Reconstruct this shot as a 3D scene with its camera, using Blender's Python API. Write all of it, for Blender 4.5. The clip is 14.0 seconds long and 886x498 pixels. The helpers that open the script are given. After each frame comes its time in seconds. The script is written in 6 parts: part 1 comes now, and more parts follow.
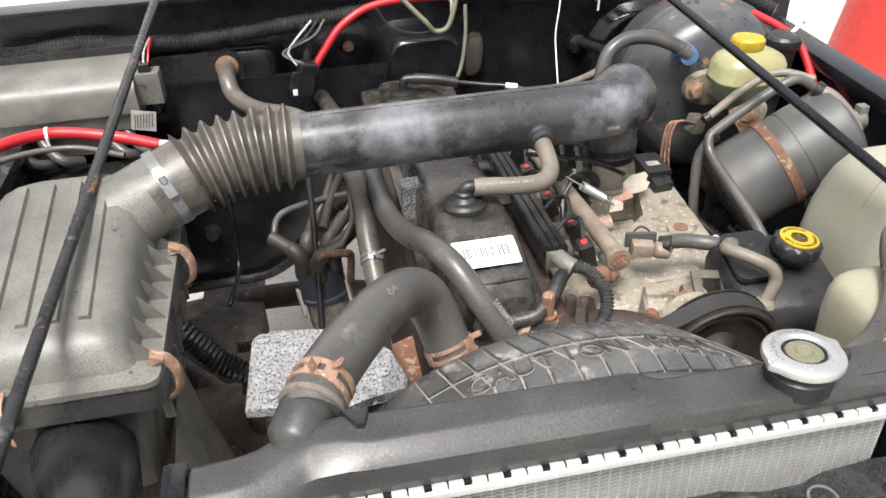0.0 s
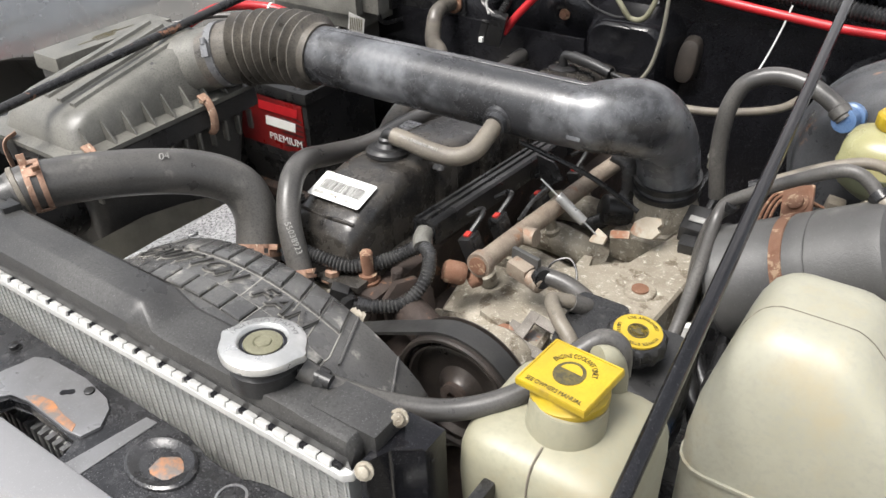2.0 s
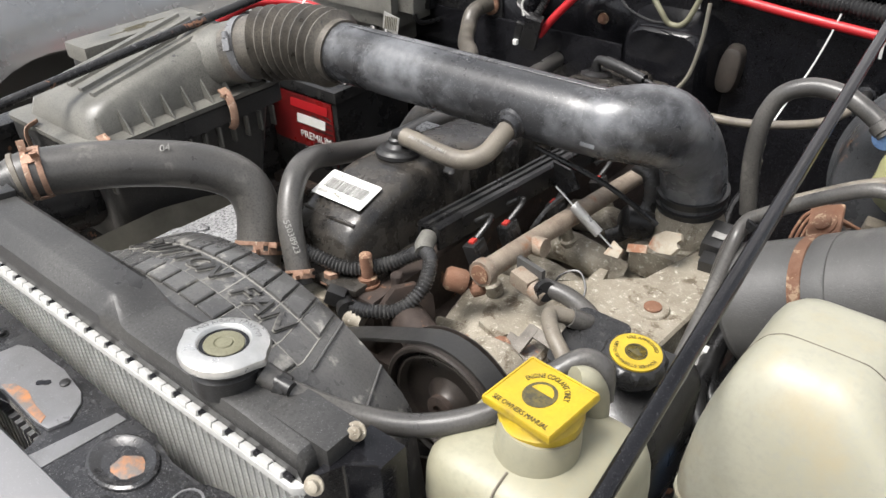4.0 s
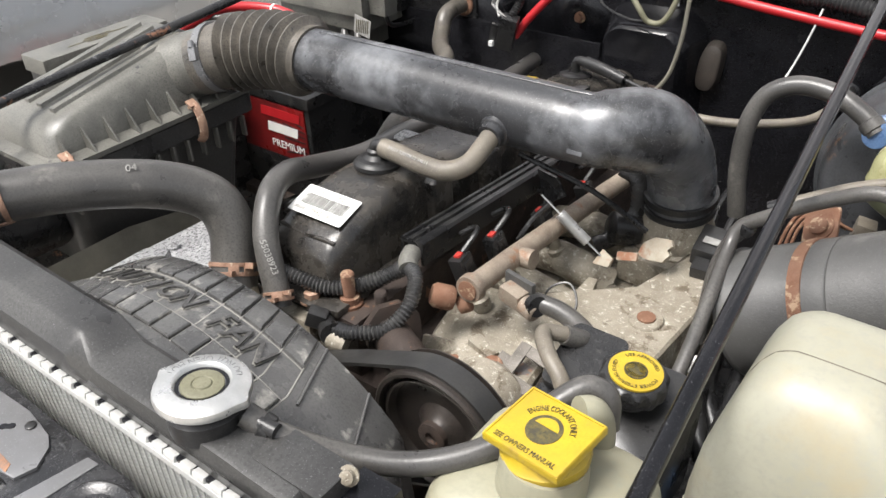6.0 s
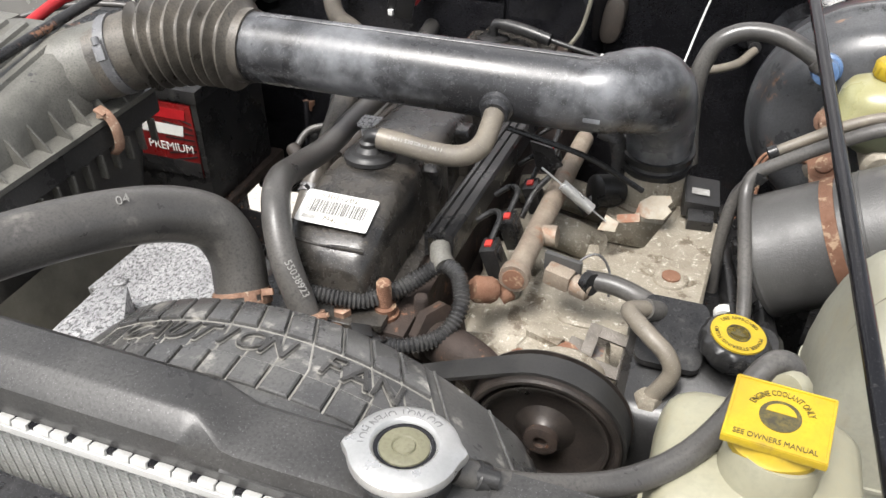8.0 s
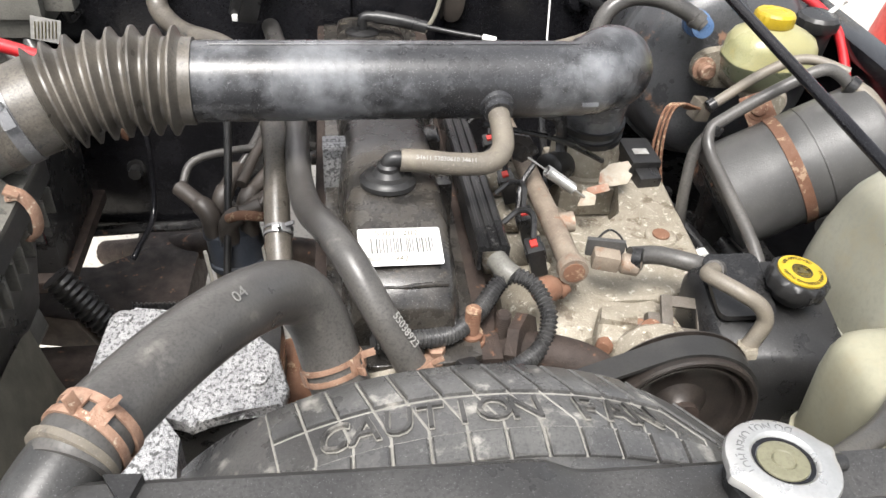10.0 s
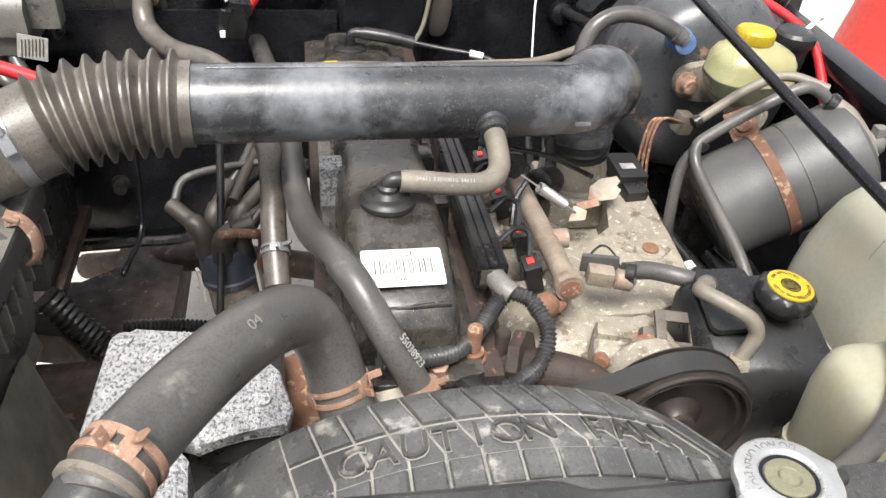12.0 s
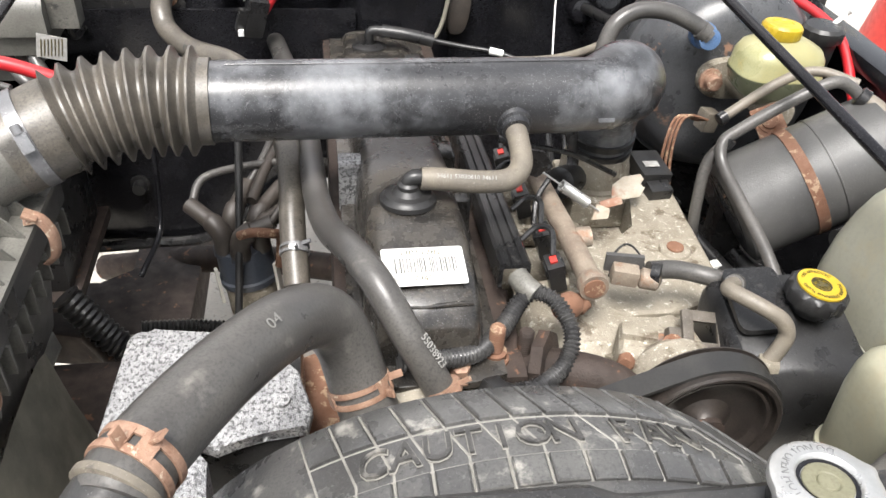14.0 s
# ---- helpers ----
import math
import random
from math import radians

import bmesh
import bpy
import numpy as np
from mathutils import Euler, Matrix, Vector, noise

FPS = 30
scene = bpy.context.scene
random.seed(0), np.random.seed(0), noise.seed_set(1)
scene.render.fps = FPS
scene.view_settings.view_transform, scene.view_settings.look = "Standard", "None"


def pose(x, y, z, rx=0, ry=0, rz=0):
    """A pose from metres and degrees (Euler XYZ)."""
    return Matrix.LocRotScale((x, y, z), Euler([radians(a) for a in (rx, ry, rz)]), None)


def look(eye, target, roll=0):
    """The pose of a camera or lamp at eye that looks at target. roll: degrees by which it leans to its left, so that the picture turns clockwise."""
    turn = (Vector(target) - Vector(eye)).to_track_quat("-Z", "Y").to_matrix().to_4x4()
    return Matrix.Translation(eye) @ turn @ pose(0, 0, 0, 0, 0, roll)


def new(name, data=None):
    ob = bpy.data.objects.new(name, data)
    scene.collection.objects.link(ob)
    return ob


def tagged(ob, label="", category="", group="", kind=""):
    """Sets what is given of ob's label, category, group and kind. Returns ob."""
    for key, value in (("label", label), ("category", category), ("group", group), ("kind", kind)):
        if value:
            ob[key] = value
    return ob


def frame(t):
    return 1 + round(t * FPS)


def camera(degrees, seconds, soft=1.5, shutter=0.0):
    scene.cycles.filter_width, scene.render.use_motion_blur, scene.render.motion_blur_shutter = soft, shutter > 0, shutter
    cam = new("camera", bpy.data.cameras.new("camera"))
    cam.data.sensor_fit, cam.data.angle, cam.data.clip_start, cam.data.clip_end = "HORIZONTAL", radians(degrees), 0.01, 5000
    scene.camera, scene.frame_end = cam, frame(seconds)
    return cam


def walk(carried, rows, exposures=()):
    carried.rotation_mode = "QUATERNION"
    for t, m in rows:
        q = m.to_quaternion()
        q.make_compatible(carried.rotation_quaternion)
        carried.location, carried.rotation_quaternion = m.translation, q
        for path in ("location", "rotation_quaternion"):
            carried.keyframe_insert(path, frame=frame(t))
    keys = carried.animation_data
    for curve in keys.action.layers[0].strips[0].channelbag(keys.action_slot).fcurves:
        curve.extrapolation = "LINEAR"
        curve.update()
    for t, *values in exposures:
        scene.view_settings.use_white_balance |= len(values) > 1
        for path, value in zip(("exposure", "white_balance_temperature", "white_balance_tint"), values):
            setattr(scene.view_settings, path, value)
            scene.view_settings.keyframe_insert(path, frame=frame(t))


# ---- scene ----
cam = camera(57.6, 14.0)
PATH = [
    (0, (-0.155, -0.379, 1.395), (0.114, 1.242, 0.255), -2.5),
    (0.5, (0.052, -0.442, 1.394), (0.011, 1.202, 0.255), -2.7),
    (1, (0.237, -0.34, 1.354), (-0.133, 1.261, 0.214), -3.1),
    (1.5, (0.369, -0.26, 1.346), (-0.325, 1.231, 0.209), -2.9),
    (2, (0.499, -0.259, 1.338), (-0.482, 1.081, 0.223), -2.2),
    (2.5, (0.519, -0.238, 1.324), (-0.586, 1.012, 0.22), -1.8),
    (3, (0.522, -0.231, 1.32), (-0.603, 1.006, 0.221), -1.6),
    (3.5, (0.525, -0.22, 1.319), (-0.585, 1.028, 0.219), -1.7),
    (3.7, (0.527, -0.214, 1.321), (-0.579, 1.038, 0.221), -2.0),
    (6, (0.495, -0.186, 1.318), (-0.549, 1.111, 0.209), -2.8),
    (6.5, (0.488, -0.165, 1.316), (-0.532, 1.142, 0.197), -3.0),
    (7, (0.481, -0.133, 1.306), (-0.467, 1.21, 0.167), -2.7),
    (7.5, (0.455, -0.147, 1.308), (-0.366, 1.264, 0.153), -2.0),
    (8, (0.271, -0.242, 1.315), (-0.273, 1.266, 0.119), -0.4),
    (8.2, (0.192, -0.275, 1.305), (-0.243, 1.272, 0.115), 0.0),
    (8.5, (0.103, -0.267, 1.31), (-0.163, 1.294, 0.088), 0.5),
    (9, (0.021, -0.231, 1.318), (-0.009, 1.35, 0.094), 1.6),
    (9.2, (-0.003, -0.229, 1.319), (0.064, 1.339, 0.08), 2.2),
    (11.5, (-0.072, -0.232, 1.331), (0.25, 1.311, 0.1), 4.7),
    (12, (-0.076, -0.227, 1.338), (0.245, 1.319, 0.11), 4.9),
    (12.5, (-0.076, -0.227, 1.336), (0.228, 1.327, 0.114), 4.6),
    (13, (-0.084, -0.222, 1.333), (0.224, 1.326, 0.105), 4.9),
    (13.5, (-0.082, -0.218, 1.329), (0.218, 1.329, 0.099), 4.8),
    (14, (-0.078, -0.219, 1.328), (0.202, 1.336, 0.102), 3.9),
]
walk(cam, [(t, look(eye, target, roll)) for t, eye, target, roll in PATH], [(0.0, 1.32), (0.5, 1.08), (1.5, 1.15), (3.5, 1.17), (6.5, 1.20), (7.5, 1.26), (8.5, 1.18), (9.2, 1.38), (11.3, 1.44), (14.0, 1.48)])

# ---- light: a bright, thinly overcast sky ----
world = bpy.data.worlds.new("sky")
world.use_nodes = True
scene.world = world
wn, wl = world.node_tree.nodes, world.node_tree.links
sky = wn.new("ShaderNodeTexSky")
sky.sky_type = "NISHITA"
sky.sun_disc = False
sky.sun_elevation, sky.sun_rotation = radians(65), radians(205)
sky.dust_density = 4.0
grey = wn.new("ShaderNodeHueSaturation")
grey.inputs["Saturation"].default_value = 0.25
wl.new(sky.outputs[0], grey.inputs["Color"])
wl.new(grey.outputs[0], wn["Background"].inputs["Color"])
wn["Background"].inputs["Strength"].default_value = 0.125
sun = new("sun", bpy.data.lights.new("sun", "SUN"))
sun.data.energy, sun.data.angle, sun.data.color = 2.3, radians(22), (1.0, 0.965, 0.93)
sun.matrix_world = look((-0.6, -1.0, 4.0), (0, 0.4, 0.8))


# ---- materials ----
def mat(name, c1, c2=None, rough=0.55, metal=0.0, scale=40.0, fine=500.0, bump=0.15, grit=0.8, spots=None, spot_scale=30.0, spot_at=0.6,
        spots2=None, spot2_scale=90.0, spot2_at=0.68, coat=0.0, spec=0.5, stretch=None, shift=None, rough_var=0.12, random_tone=0.0, edge=0.04, specks=0.0):
    """Colour from two noises, patches of another colour, and a fine relief."""
    m = bpy.data.materials.new(name)
    m.use_nodes = True
    nt = m.node_tree
    bsdf = nt.nodes["Principled BSDF"]
    c2 = c2 or tuple(v * 0.7 for v in c1)
    geo = nt.nodes.new("ShaderNodeTexCoord")
    src = geo.outputs["Object"]
    if stretch or shift:
        mp = nt.nodes.new("ShaderNodeMapping")
        mp.inputs["Scale"].default_value = stretch or (1, 1, 1)
        mp.inputs["Location"].default_value = shift or (0, 0, 0)
        nt.links.new(src, mp.inputs[0])
        src = mp.outputs[0]

    def noise_tex(sc, detail=6.0, ruf=0.6):
        n = nt.nodes.new("ShaderNodeTexNoise")
        n.inputs["Scale"].default_value, n.inputs["Detail"].default_value, n.inputs["Roughness"].default_value = sc, detail, ruf
        nt.links.new(src, n.inputs["Vector"])
        return n.outputs["Fac"]

    def ramp(fac, a, b):
        r = nt.nodes.new("ShaderNodeMapRange")
        r.inputs["From Min"].default_value, r.inputs["From Max"].default_value = a, b
        nt.links.new(fac, r.inputs["Value"])
        return r.outputs[0]

    def mix(fac, a, b):
        x = nt.nodes.new("ShaderNodeMix")
        x.data_type = "RGBA"
        for sock, v in ((x.inputs["A"], a), (x.inputs["B"], b)):
            if isinstance(v, tuple):
                sock.default_value = (*v, 1)
            else:
                nt.links.new(v, sock)
        nt.links.new(fac, x.inputs["Factor"])
        return x.outputs["Result"]

    large, small = noise_tex(scale), noise_tex(fine, 4.0)
    col = mix(ramp(large, 0.35, 0.65), c1, c2)
    col = mix(ramp(small, 0.46, 0.74), col, tuple(v * grit for v in c1))
    if spots:
        col = mix(ramp(noise_tex(spot_scale, 8.0, 0.65), spot_at, spot_at + edge), col, spots)
    if spots2:
        col = mix(ramp(noise_tex(spot2_scale, 8.0, 0.7), spot2_at, spot2_at + edge), col, spots2)
    if specks:
        col = mix(ramp(noise_tex(1100.0, 2.0, 0.5), 0.66, 0.70), col, tuple(min(0.6, v + specks) for v in c1))
        col = mix(ramp(noise_tex(260.0, 5.0, 0.7), 0.64, 0.68), col, tuple(min(0.6, v + specks * 0.6) for v in c1))
    if random_tone:
        info = nt.nodes.new("ShaderNodeObjectInfo")
        hs = nt.nodes.new("ShaderNodeHueSaturation")
        rr = nt.nodes.new("ShaderNodeMapRange")
        rr.inputs["To Min"].default_value, rr.inputs["To Max"].default_value = 1 - random_tone, 1 + random_tone
        nt.links.new(info.outputs["Random"], rr.inputs["Value"])
        nt.links.new(rr.outputs[0], hs.inputs["Value"])
        nt.links.new(col, hs.inputs["Color"])
        col = hs.outputs[0]
    nt.links.new(col, bsdf.inputs["Base Color"])
    rr = nt.nodes.new("ShaderNodeMapRange")
    rr.inputs["From Min"].default_value, rr.inputs["From Max"].default_value = 0.3, 0.7
    rr.inputs["To Min"].default_value, rr.inputs["To Max"].default_value = max(0.05, rough - rough_var), min(1, rough + rough_var)
    nt.links.new(large, rr.inputs["Value"])
    nt.links.new(rr.outputs[0], bsdf.inputs["Roughness"])
    bsdf.inputs["Metallic"].default_value = metal
    bsdf.inputs["Specular IOR Level"].default_value = spec
    bsdf.inputs["Coat Weight"].default_value = coat
    if bump:
        b = nt.nodes.new("ShaderNodeBump")
        b.inputs["Strength"].default_value, b.inputs["Distance"].default_value = bump, 0.002
        nt.links.new(small, b.inputs["Height"])
        nt.links.new(b.outputs[0], bsdf.inputs["Normal"])
    return m


RUST = (0.20, 0.105, 0.065)
M = {
    "tube": mat("blackened_plastic_tube", (0.017, 0.017, 0.018), (0.034, 0.035, 0.038), rough=0.29, scale=18, fine=700, bump=0.08, specks=0.18, shift=(-0.30, 0.0, 0.0),
                spots=(0.175, 0.18, 0.19), spot_scale=7, spot_at=0.485, spots2=(0.26, 0.26, 0.25), spot2_scale=130, spot2_at=0.66, rough_var=0.1, edge=0.17),
    "bellows": mat("dusty_rubber_bellows", (0.05, 0.045, 0.038), (0.13, 0.115, 0.095), rough=0.36, scale=30, bump=0.1, specks=0.06, spots=(0.03, 0.03, 0.03), spot_scale=80, spot_at=0.63),
    "hose": mat("worn_black_rubber", (0.045, 0.043, 0.041), (0.085, 0.08, 0.073), rough=0.36, scale=13, bump=0.1, specks=0.035, spots=(0.16, 0.15, 0.135), spot_scale=32, spot_at=0.6, edge=0.15),
    "hose_tan": mat("dusty_tan_rubber", (0.17, 0.148, 0.115), (0.1, 0.088, 0.072), rough=0.5, scale=40, bump=0.12, specks=0.08, spots=(0.05, 0.044, 0.038), spot_scale=60, spot_at=0.62, edge=0.12),
    "plastic": mat("black_plastic", (0.011, 0.011, 0.0115), (0.024, 0.0235, 0.023), rough=0.30, scale=20, bump=0.08, specks=0.05, spots=(0.06, 0.058, 0.054), spot_scale=50, spot_at=0.61, edge=0.15, spec=0.4),
    "dusty": mat("dusty_grey_plastic", (0.085, 0.083, 0.073), (0.155, 0.15, 0.132), rough=0.42, scale=22, bump=0.15, specks=0.05, spots=(0.03, 0.03, 0.03), spot_scale=30, spot_at=0.64,
                 spots2=(0.2, 0.19, 0.16), spot2_scale=80, spot2_at=0.68),
    "shroud": mat("dusty_shroud_plastic", (0.052, 0.0515, 0.051), (0.1, 0.098, 0.093), rough=0.3, scale=20, bump=0.12, specks=0.06, spots=(0.30, 0.288, 0.26), spot_scale=40, spot_at=0.57, edge=0.12),
    "groove": mat("dust_in_grooves", (0.27, 0.26, 0.235), (0.15, 0.145, 0.13), rough=0.8, scale=35, bump=0.2),
    "cover": mat("oily_black_enamel", (0.016, 0.015, 0.014), (0.06, 0.053, 0.044), rough=0.26, scale=30, bump=0.1, specks=0.1, spots=(0.09, 0.075, 0.055), spot_scale=40, spot_at=0.63,
                 spots2=(0.16, 0.14, 0.11), spot2_scale=130, spot2_at=0.7, edge=0.1),
    "cast": mat("dirty_cast_aluminium", (0.30, 0.27, 0.215), (0.19, 0.165, 0.125), rough=0.55, metal=0.15, scale=28, fine=420, bump=0.5, spots=(0.12, 0.095, 0.066), spot_scale=30, spot_at=0.56,
                spots2=(0.50, 0.47, 0.40), spot2_scale=170, spot2_at=0.575, edge=0.06, specks=0.16),
    "alu": mat("bright_crusty_aluminium", (0.36, 0.36, 0.365), (0.55, 0.55, 0.55), rough=0.45, metal=0.5, scale=60, fine=420, bump=1.0, spots=(0.13, 0.13, 0.13), spot_scale=330, spot_at=0.5, edge=0.08, stretch=(1.0, 0.7, 1.0)),
    "metal": mat("bare_aluminium", (0.66, 0.66, 0.64), (0.54, 0.54, 0.52), rough=0.42, metal=0.4, scale=50, bump=0.08),
    "capmetal": mat("worn_cap_metal", (0.5, 0.5, 0.49), (0.4, 0.4, 0.39), rough=0.34, metal=0.7, scale=60, bump=0.06, specks=0.0),
    "capstamp": mat("stamped_cap_lettering", (0.26, 0.26, 0.255), (0.2, 0.2, 0.195), rough=0.4, metal=0.6, scale=60, bump=0.05),
    "blackpress": mat("scuffed_black_panel_paint", (0.012, 0.012, 0.013), (0.035, 0.035, 0.037), rough=0.26, scale=22, bump=0.12, specks=0.14, spots=(0.085, 0.085, 0.086), spot_scale=40, spot_at=0.58, edge=0.16, spots2=(0.14, 0.08, 0.05), spot2_scale=24, spot2_at=0.72),
    "plategrey": mat("scuffed_grey_plate", (0.20, 0.20, 0.205), (0.14, 0.14, 0.142), rough=0.3, metal=0.3, scale=24, bump=0.06, specks=0.06, spots=(0.09, 0.085, 0.08), spot_scale=60, spot_at=0.62, edge=0.15),
    "shellgrey": mat("glossy_grey_shell", grit=0.9, c1=(0.20, 0.20, 0.205), c2=(0.175, 0.175, 0.18), rough=0.36, scale=8, bump=0.03, specks=0.05),
    "rustfade": mat("rust_bleeding_over_grey", (0.12, 0.117, 0.116), (0.15, 0.12, 0.10), rough=0.6, scale=60, bump=0.2, spots=(0.36, 0.15, 0.055), spot_scale=90, spot_at=0.45, edge=0.22),
    # fin metal with the shade between the fins put into its colour
    "darkfin": mat("shaded_core", (0.40, 0.40, 0.385), (0.33, 0.33, 0.315), rough=0.7, metal=0.2, scale=60, bump=0.2),
    "grime": mat("oily_brown_grime", (0.115, 0.10, 0.082), (0.066, 0.056, 0.046), rough=0.5, metal=0.15, scale=45, bump=0.35, specks=0.10, spots=(0.20, 0.17, 0.13), spot_scale=70, spot_at=0.6, edge=0.12),
    "railmetal": mat("corroded_rail_metal", (0.27, 0.225, 0.175), (0.17, 0.13, 0.10), rough=0.6, metal=0.2, scale=45, bump=0.45, specks=0.12, spots=(0.22, 0.115, 0.065), spot_scale=55, spot_at=0.56, edge=0.12),
    "enamel": mat("stained_cream_lever", (0.36, 0.325, 0.26), (0.27, 0.225, 0.165), rough=0.5, scale=60, bump=0.2, spots=(0.24, 0.11, 0.06), spot_scale=45, spot_at=0.49, edge=0.14),
    "tankplastic": mat("faded_black_plastic", (0.028, 0.0275, 0.027), (0.052, 0.051, 0.049), rough=0.36, scale=16, bump=0.08, specks=0.08, spots=(0.03, 0.03, 0.03), spot_scale=30, spot_at=0.62, edge=0.15, spec=0.4),
    "lettering": mat("scuffed_raised_lettering", (0.03, 0.0295, 0.028), (0.062, 0.06, 0.057), rough=0.4, scale=40, bump=0.1, specks=0.12, spots=(0.2, 0.19, 0.17), spot_scale=60, spot_at=0.58, edge=0.15),
    "labelred": mat("dark_red_print", (0.17, 0.01, 0.01), (0.035, 0.004, 0.004), rough=0.35, scale=14, bump=0.0),
    "fins": mat("radiator_fins", (0.66, 0.66, 0.64), (0.54, 0.54, 0.52), rough=0.5, metal=0.25, scale=60, fine=900, bump=0.3),
    "rust": mat("rusty_steel", RUST, (0.15, 0.07, 0.04), rough=0.8, metal=0.1, scale=60, bump=0.5, spots=(0.33, 0.23, 0.15), spot_scale=90, spot_at=0.56),
    "copper_rust": mat("orange_rusty_clamp", (0.37, 0.235, 0.165), (0.21, 0.115, 0.075), rough=0.6, metal=0.3, scale=90, bump=0.4, spots=(0.50, 0.40, 0.30), spot_scale=120, spot_at=0.6),
    "darkrust": mat("dark_brown_rust", (0.045, 0.03, 0.023), (0.02, 0.014, 0.011), rough=0.7, metal=0.1, scale=40, bump=0.5, spots=(0.16, 0.08, 0.045), spot_scale=50, spot_at=0.62),
    "rustpaint": mat("grey_paint_gone_rusty", (0.072, 0.071, 0.068), (0.045, 0.044, 0.043), rough=0.42, metal=0.0, scale=18, bump=0.2, specks=0.04, spots=(0.15, 0.145, 0.135), spot_scale=12, spot_at=0.58,
                     spots2=(0.022, 0.022, 0.022), spot2_scale=110, spot2_at=0.62, edge=0.2),
    "black": mat("glossy_black_paint", (0.006, 0.006, 0.007), (0.011, 0.011, 0.013), rough=0.16, scale=15, bump=0.05, specks=0.05, spots=(0.04, 0.038, 0.036), spot_scale=70, spot_at=0.66, edge=0.15,
                 spots2=(0.15, 0.08, 0.05), spot2_scale=22, spot2_at=0.735, spec=0.3),
    "blackrust": mat("black_paint_with_rust", (0.010, 0.010, 0.011), (0.03, 0.029, 0.028), rough=0.28, scale=30, bump=0.2, spots=(0.20, 0.10, 0.06), spot_scale=28, spot_at=0.62,
                     spots2=(0.065, 0.066, 0.068), spot2_scale=38, spot2_at=0.6, spec=0.4),
    "tank": mat("milky_plastic", (0.28, 0.272, 0.2), (0.235, 0.22, 0.155), rough=0.45, scale=10, fine=200, bump=0.08, spots=(0.25, 0.205, 0.12), spot_scale=16, spot_at=0.56, edge=0.28),
    "tank_clean": mat("milky_white_plastic", (0.305, 0.3, 0.246), (0.26, 0.25, 0.19), rough=0.42, scale=8, fine=200, bump=0.05, spots=(0.29, 0.24, 0.145), spot_scale=13, spot_at=0.55, edge=0.3),
    "brake_tank": mat("amber_tinted_plastic", (0.27, 0.265, 0.14), (0.23, 0.2, 0.085), rough=0.32, scale=14, bump=0.04, spots=(0.36, 0.27, 0.08), spot_scale=25, spot_at=0.62, edge=0.2),
    "yellow": mat("yellow_plastic", (0.42, 0.3, 0.014), (0.33, 0.225, 0.014), rough=0.4, scale=30, bump=0.06, spots=(0.24, 0.165, 0.03), spot_scale=70, spot_at=0.58, edge=0.2),
    "ink": mat("black_print", (0.03, 0.026, 0.015), (0.10, 0.08, 0.02), rough=0.6, scale=200, bump=0.0),
    "fadedprint": mat("worn_hose_print", (0.17, 0.165, 0.155), (0.10, 0.098, 0.09), rough=0.6, scale=150, bump=0.0),
    "loom": mat("glossy_corrugated_plastic", (0.030, 0.030, 0.031), (0.055, 0.054, 0.052), rough=0.26, scale=60, bump=0.04, specks=0.05),
    "greentank": mat("greenish_clear_plastic", (0.23, 0.245, 0.16), (0.18, 0.19, 0.115), rough=0.3, scale=20, bump=0.04),
    "fadedink": mat("faded_grey_print", (0.11, 0.107, 0.1), (0.06, 0.058, 0.053), rough=0.6, scale=120, bump=0.0),
    "white": mat("white_paper_label", grit=0.85, c1=(0.70, 0.70, 0.67), c2=(0.62, 0.62, 0.59), rough=0.5, scale=40, bump=0.03),
    "greyprint": mat("pale_print", (0.36, 0.355, 0.335), (0.24, 0.235, 0.22), rough=0.7, scale=150, bump=0.0),
    "red": mat("red_cable", (0.40, 0.014, 0.018), (0.32, 0.01, 0.014), rough=0.4, scale=30, bump=0.03),
    "redplastic": mat("red_orange_plastic", (0.46, 0.035, 0.025), (0.34, 0.025, 0.02), rough=0.45, scale=40, bump=0.03),
    "blue": mat("blue_plastic", (0.06, 0.115, 0.23), (0.1, 0.17, 0.3), rough=0.35, scale=60, bump=0.04),
    "olive": mat("olive_rubber_disc", (0.125, 0.12, 0.075), (0.165, 0.158, 0.105), rough=0.6, scale=60, bump=0.1),
    "belt": mat("black_belt", (0.016, 0.0155, 0.015), (0.026, 0.025, 0.023), rough=0.5, scale=50, bump=0.1),
    "pulley": mat("brownish_black_pulley", (0.025, 0.022, 0.02), (0.05, 0.04, 0.034), rough=0.38, metal=0.3, scale=40, bump=0.08),
    "silver": mat("silver_car_paint", grit=0.97, c1=(0.25, 0.255, 0.26), c2=(0.23, 0.235, 0.24), rough=0.25, metal=0.5, scale=8, bump=0.0, coat=0.6),
    "bodygrey": mat("dull_grey_paint", (0.36, 0.36, 0.38), (0.32, 0.32, 0.34), rough=0.4, scale=10, bump=0.03),
    "cream": mat("cream_paint", (0.56, 0.54, 0.48), (0.48, 0.46, 0.41), rough=0.45, scale=15, bump=0.03),
    "mud": mat("olive_brown_liner", (0.19, 0.178, 0.14), (0.125, 0.117, 0.092), rough=0.6, scale=25, bump=0.2),
    "concrete": mat("pale_gravelly_concrete", (0.50, 0.47, 0.42), (0.42, 0.39, 0.34), rough=0.9, scale=3, fine=120, bump=0.6, spots=(0.30, 0.28, 0.25), spot_scale=60, spot_at=0.58),
    "booster": mat("dusty_black_drum_paint", (0.034, 0.035, 0.037), (0.08, 0.082, 0.086), rough=0.34, scale=14, bump=0.1, specks=0.06, spots=(0.20, 0.12, 0.08), spot_scale=22, spot_at=0.60, edge=0.05, spots2=(0.010, 0.010, 0.010), spot2_scale=60, spot2_at=0.62),
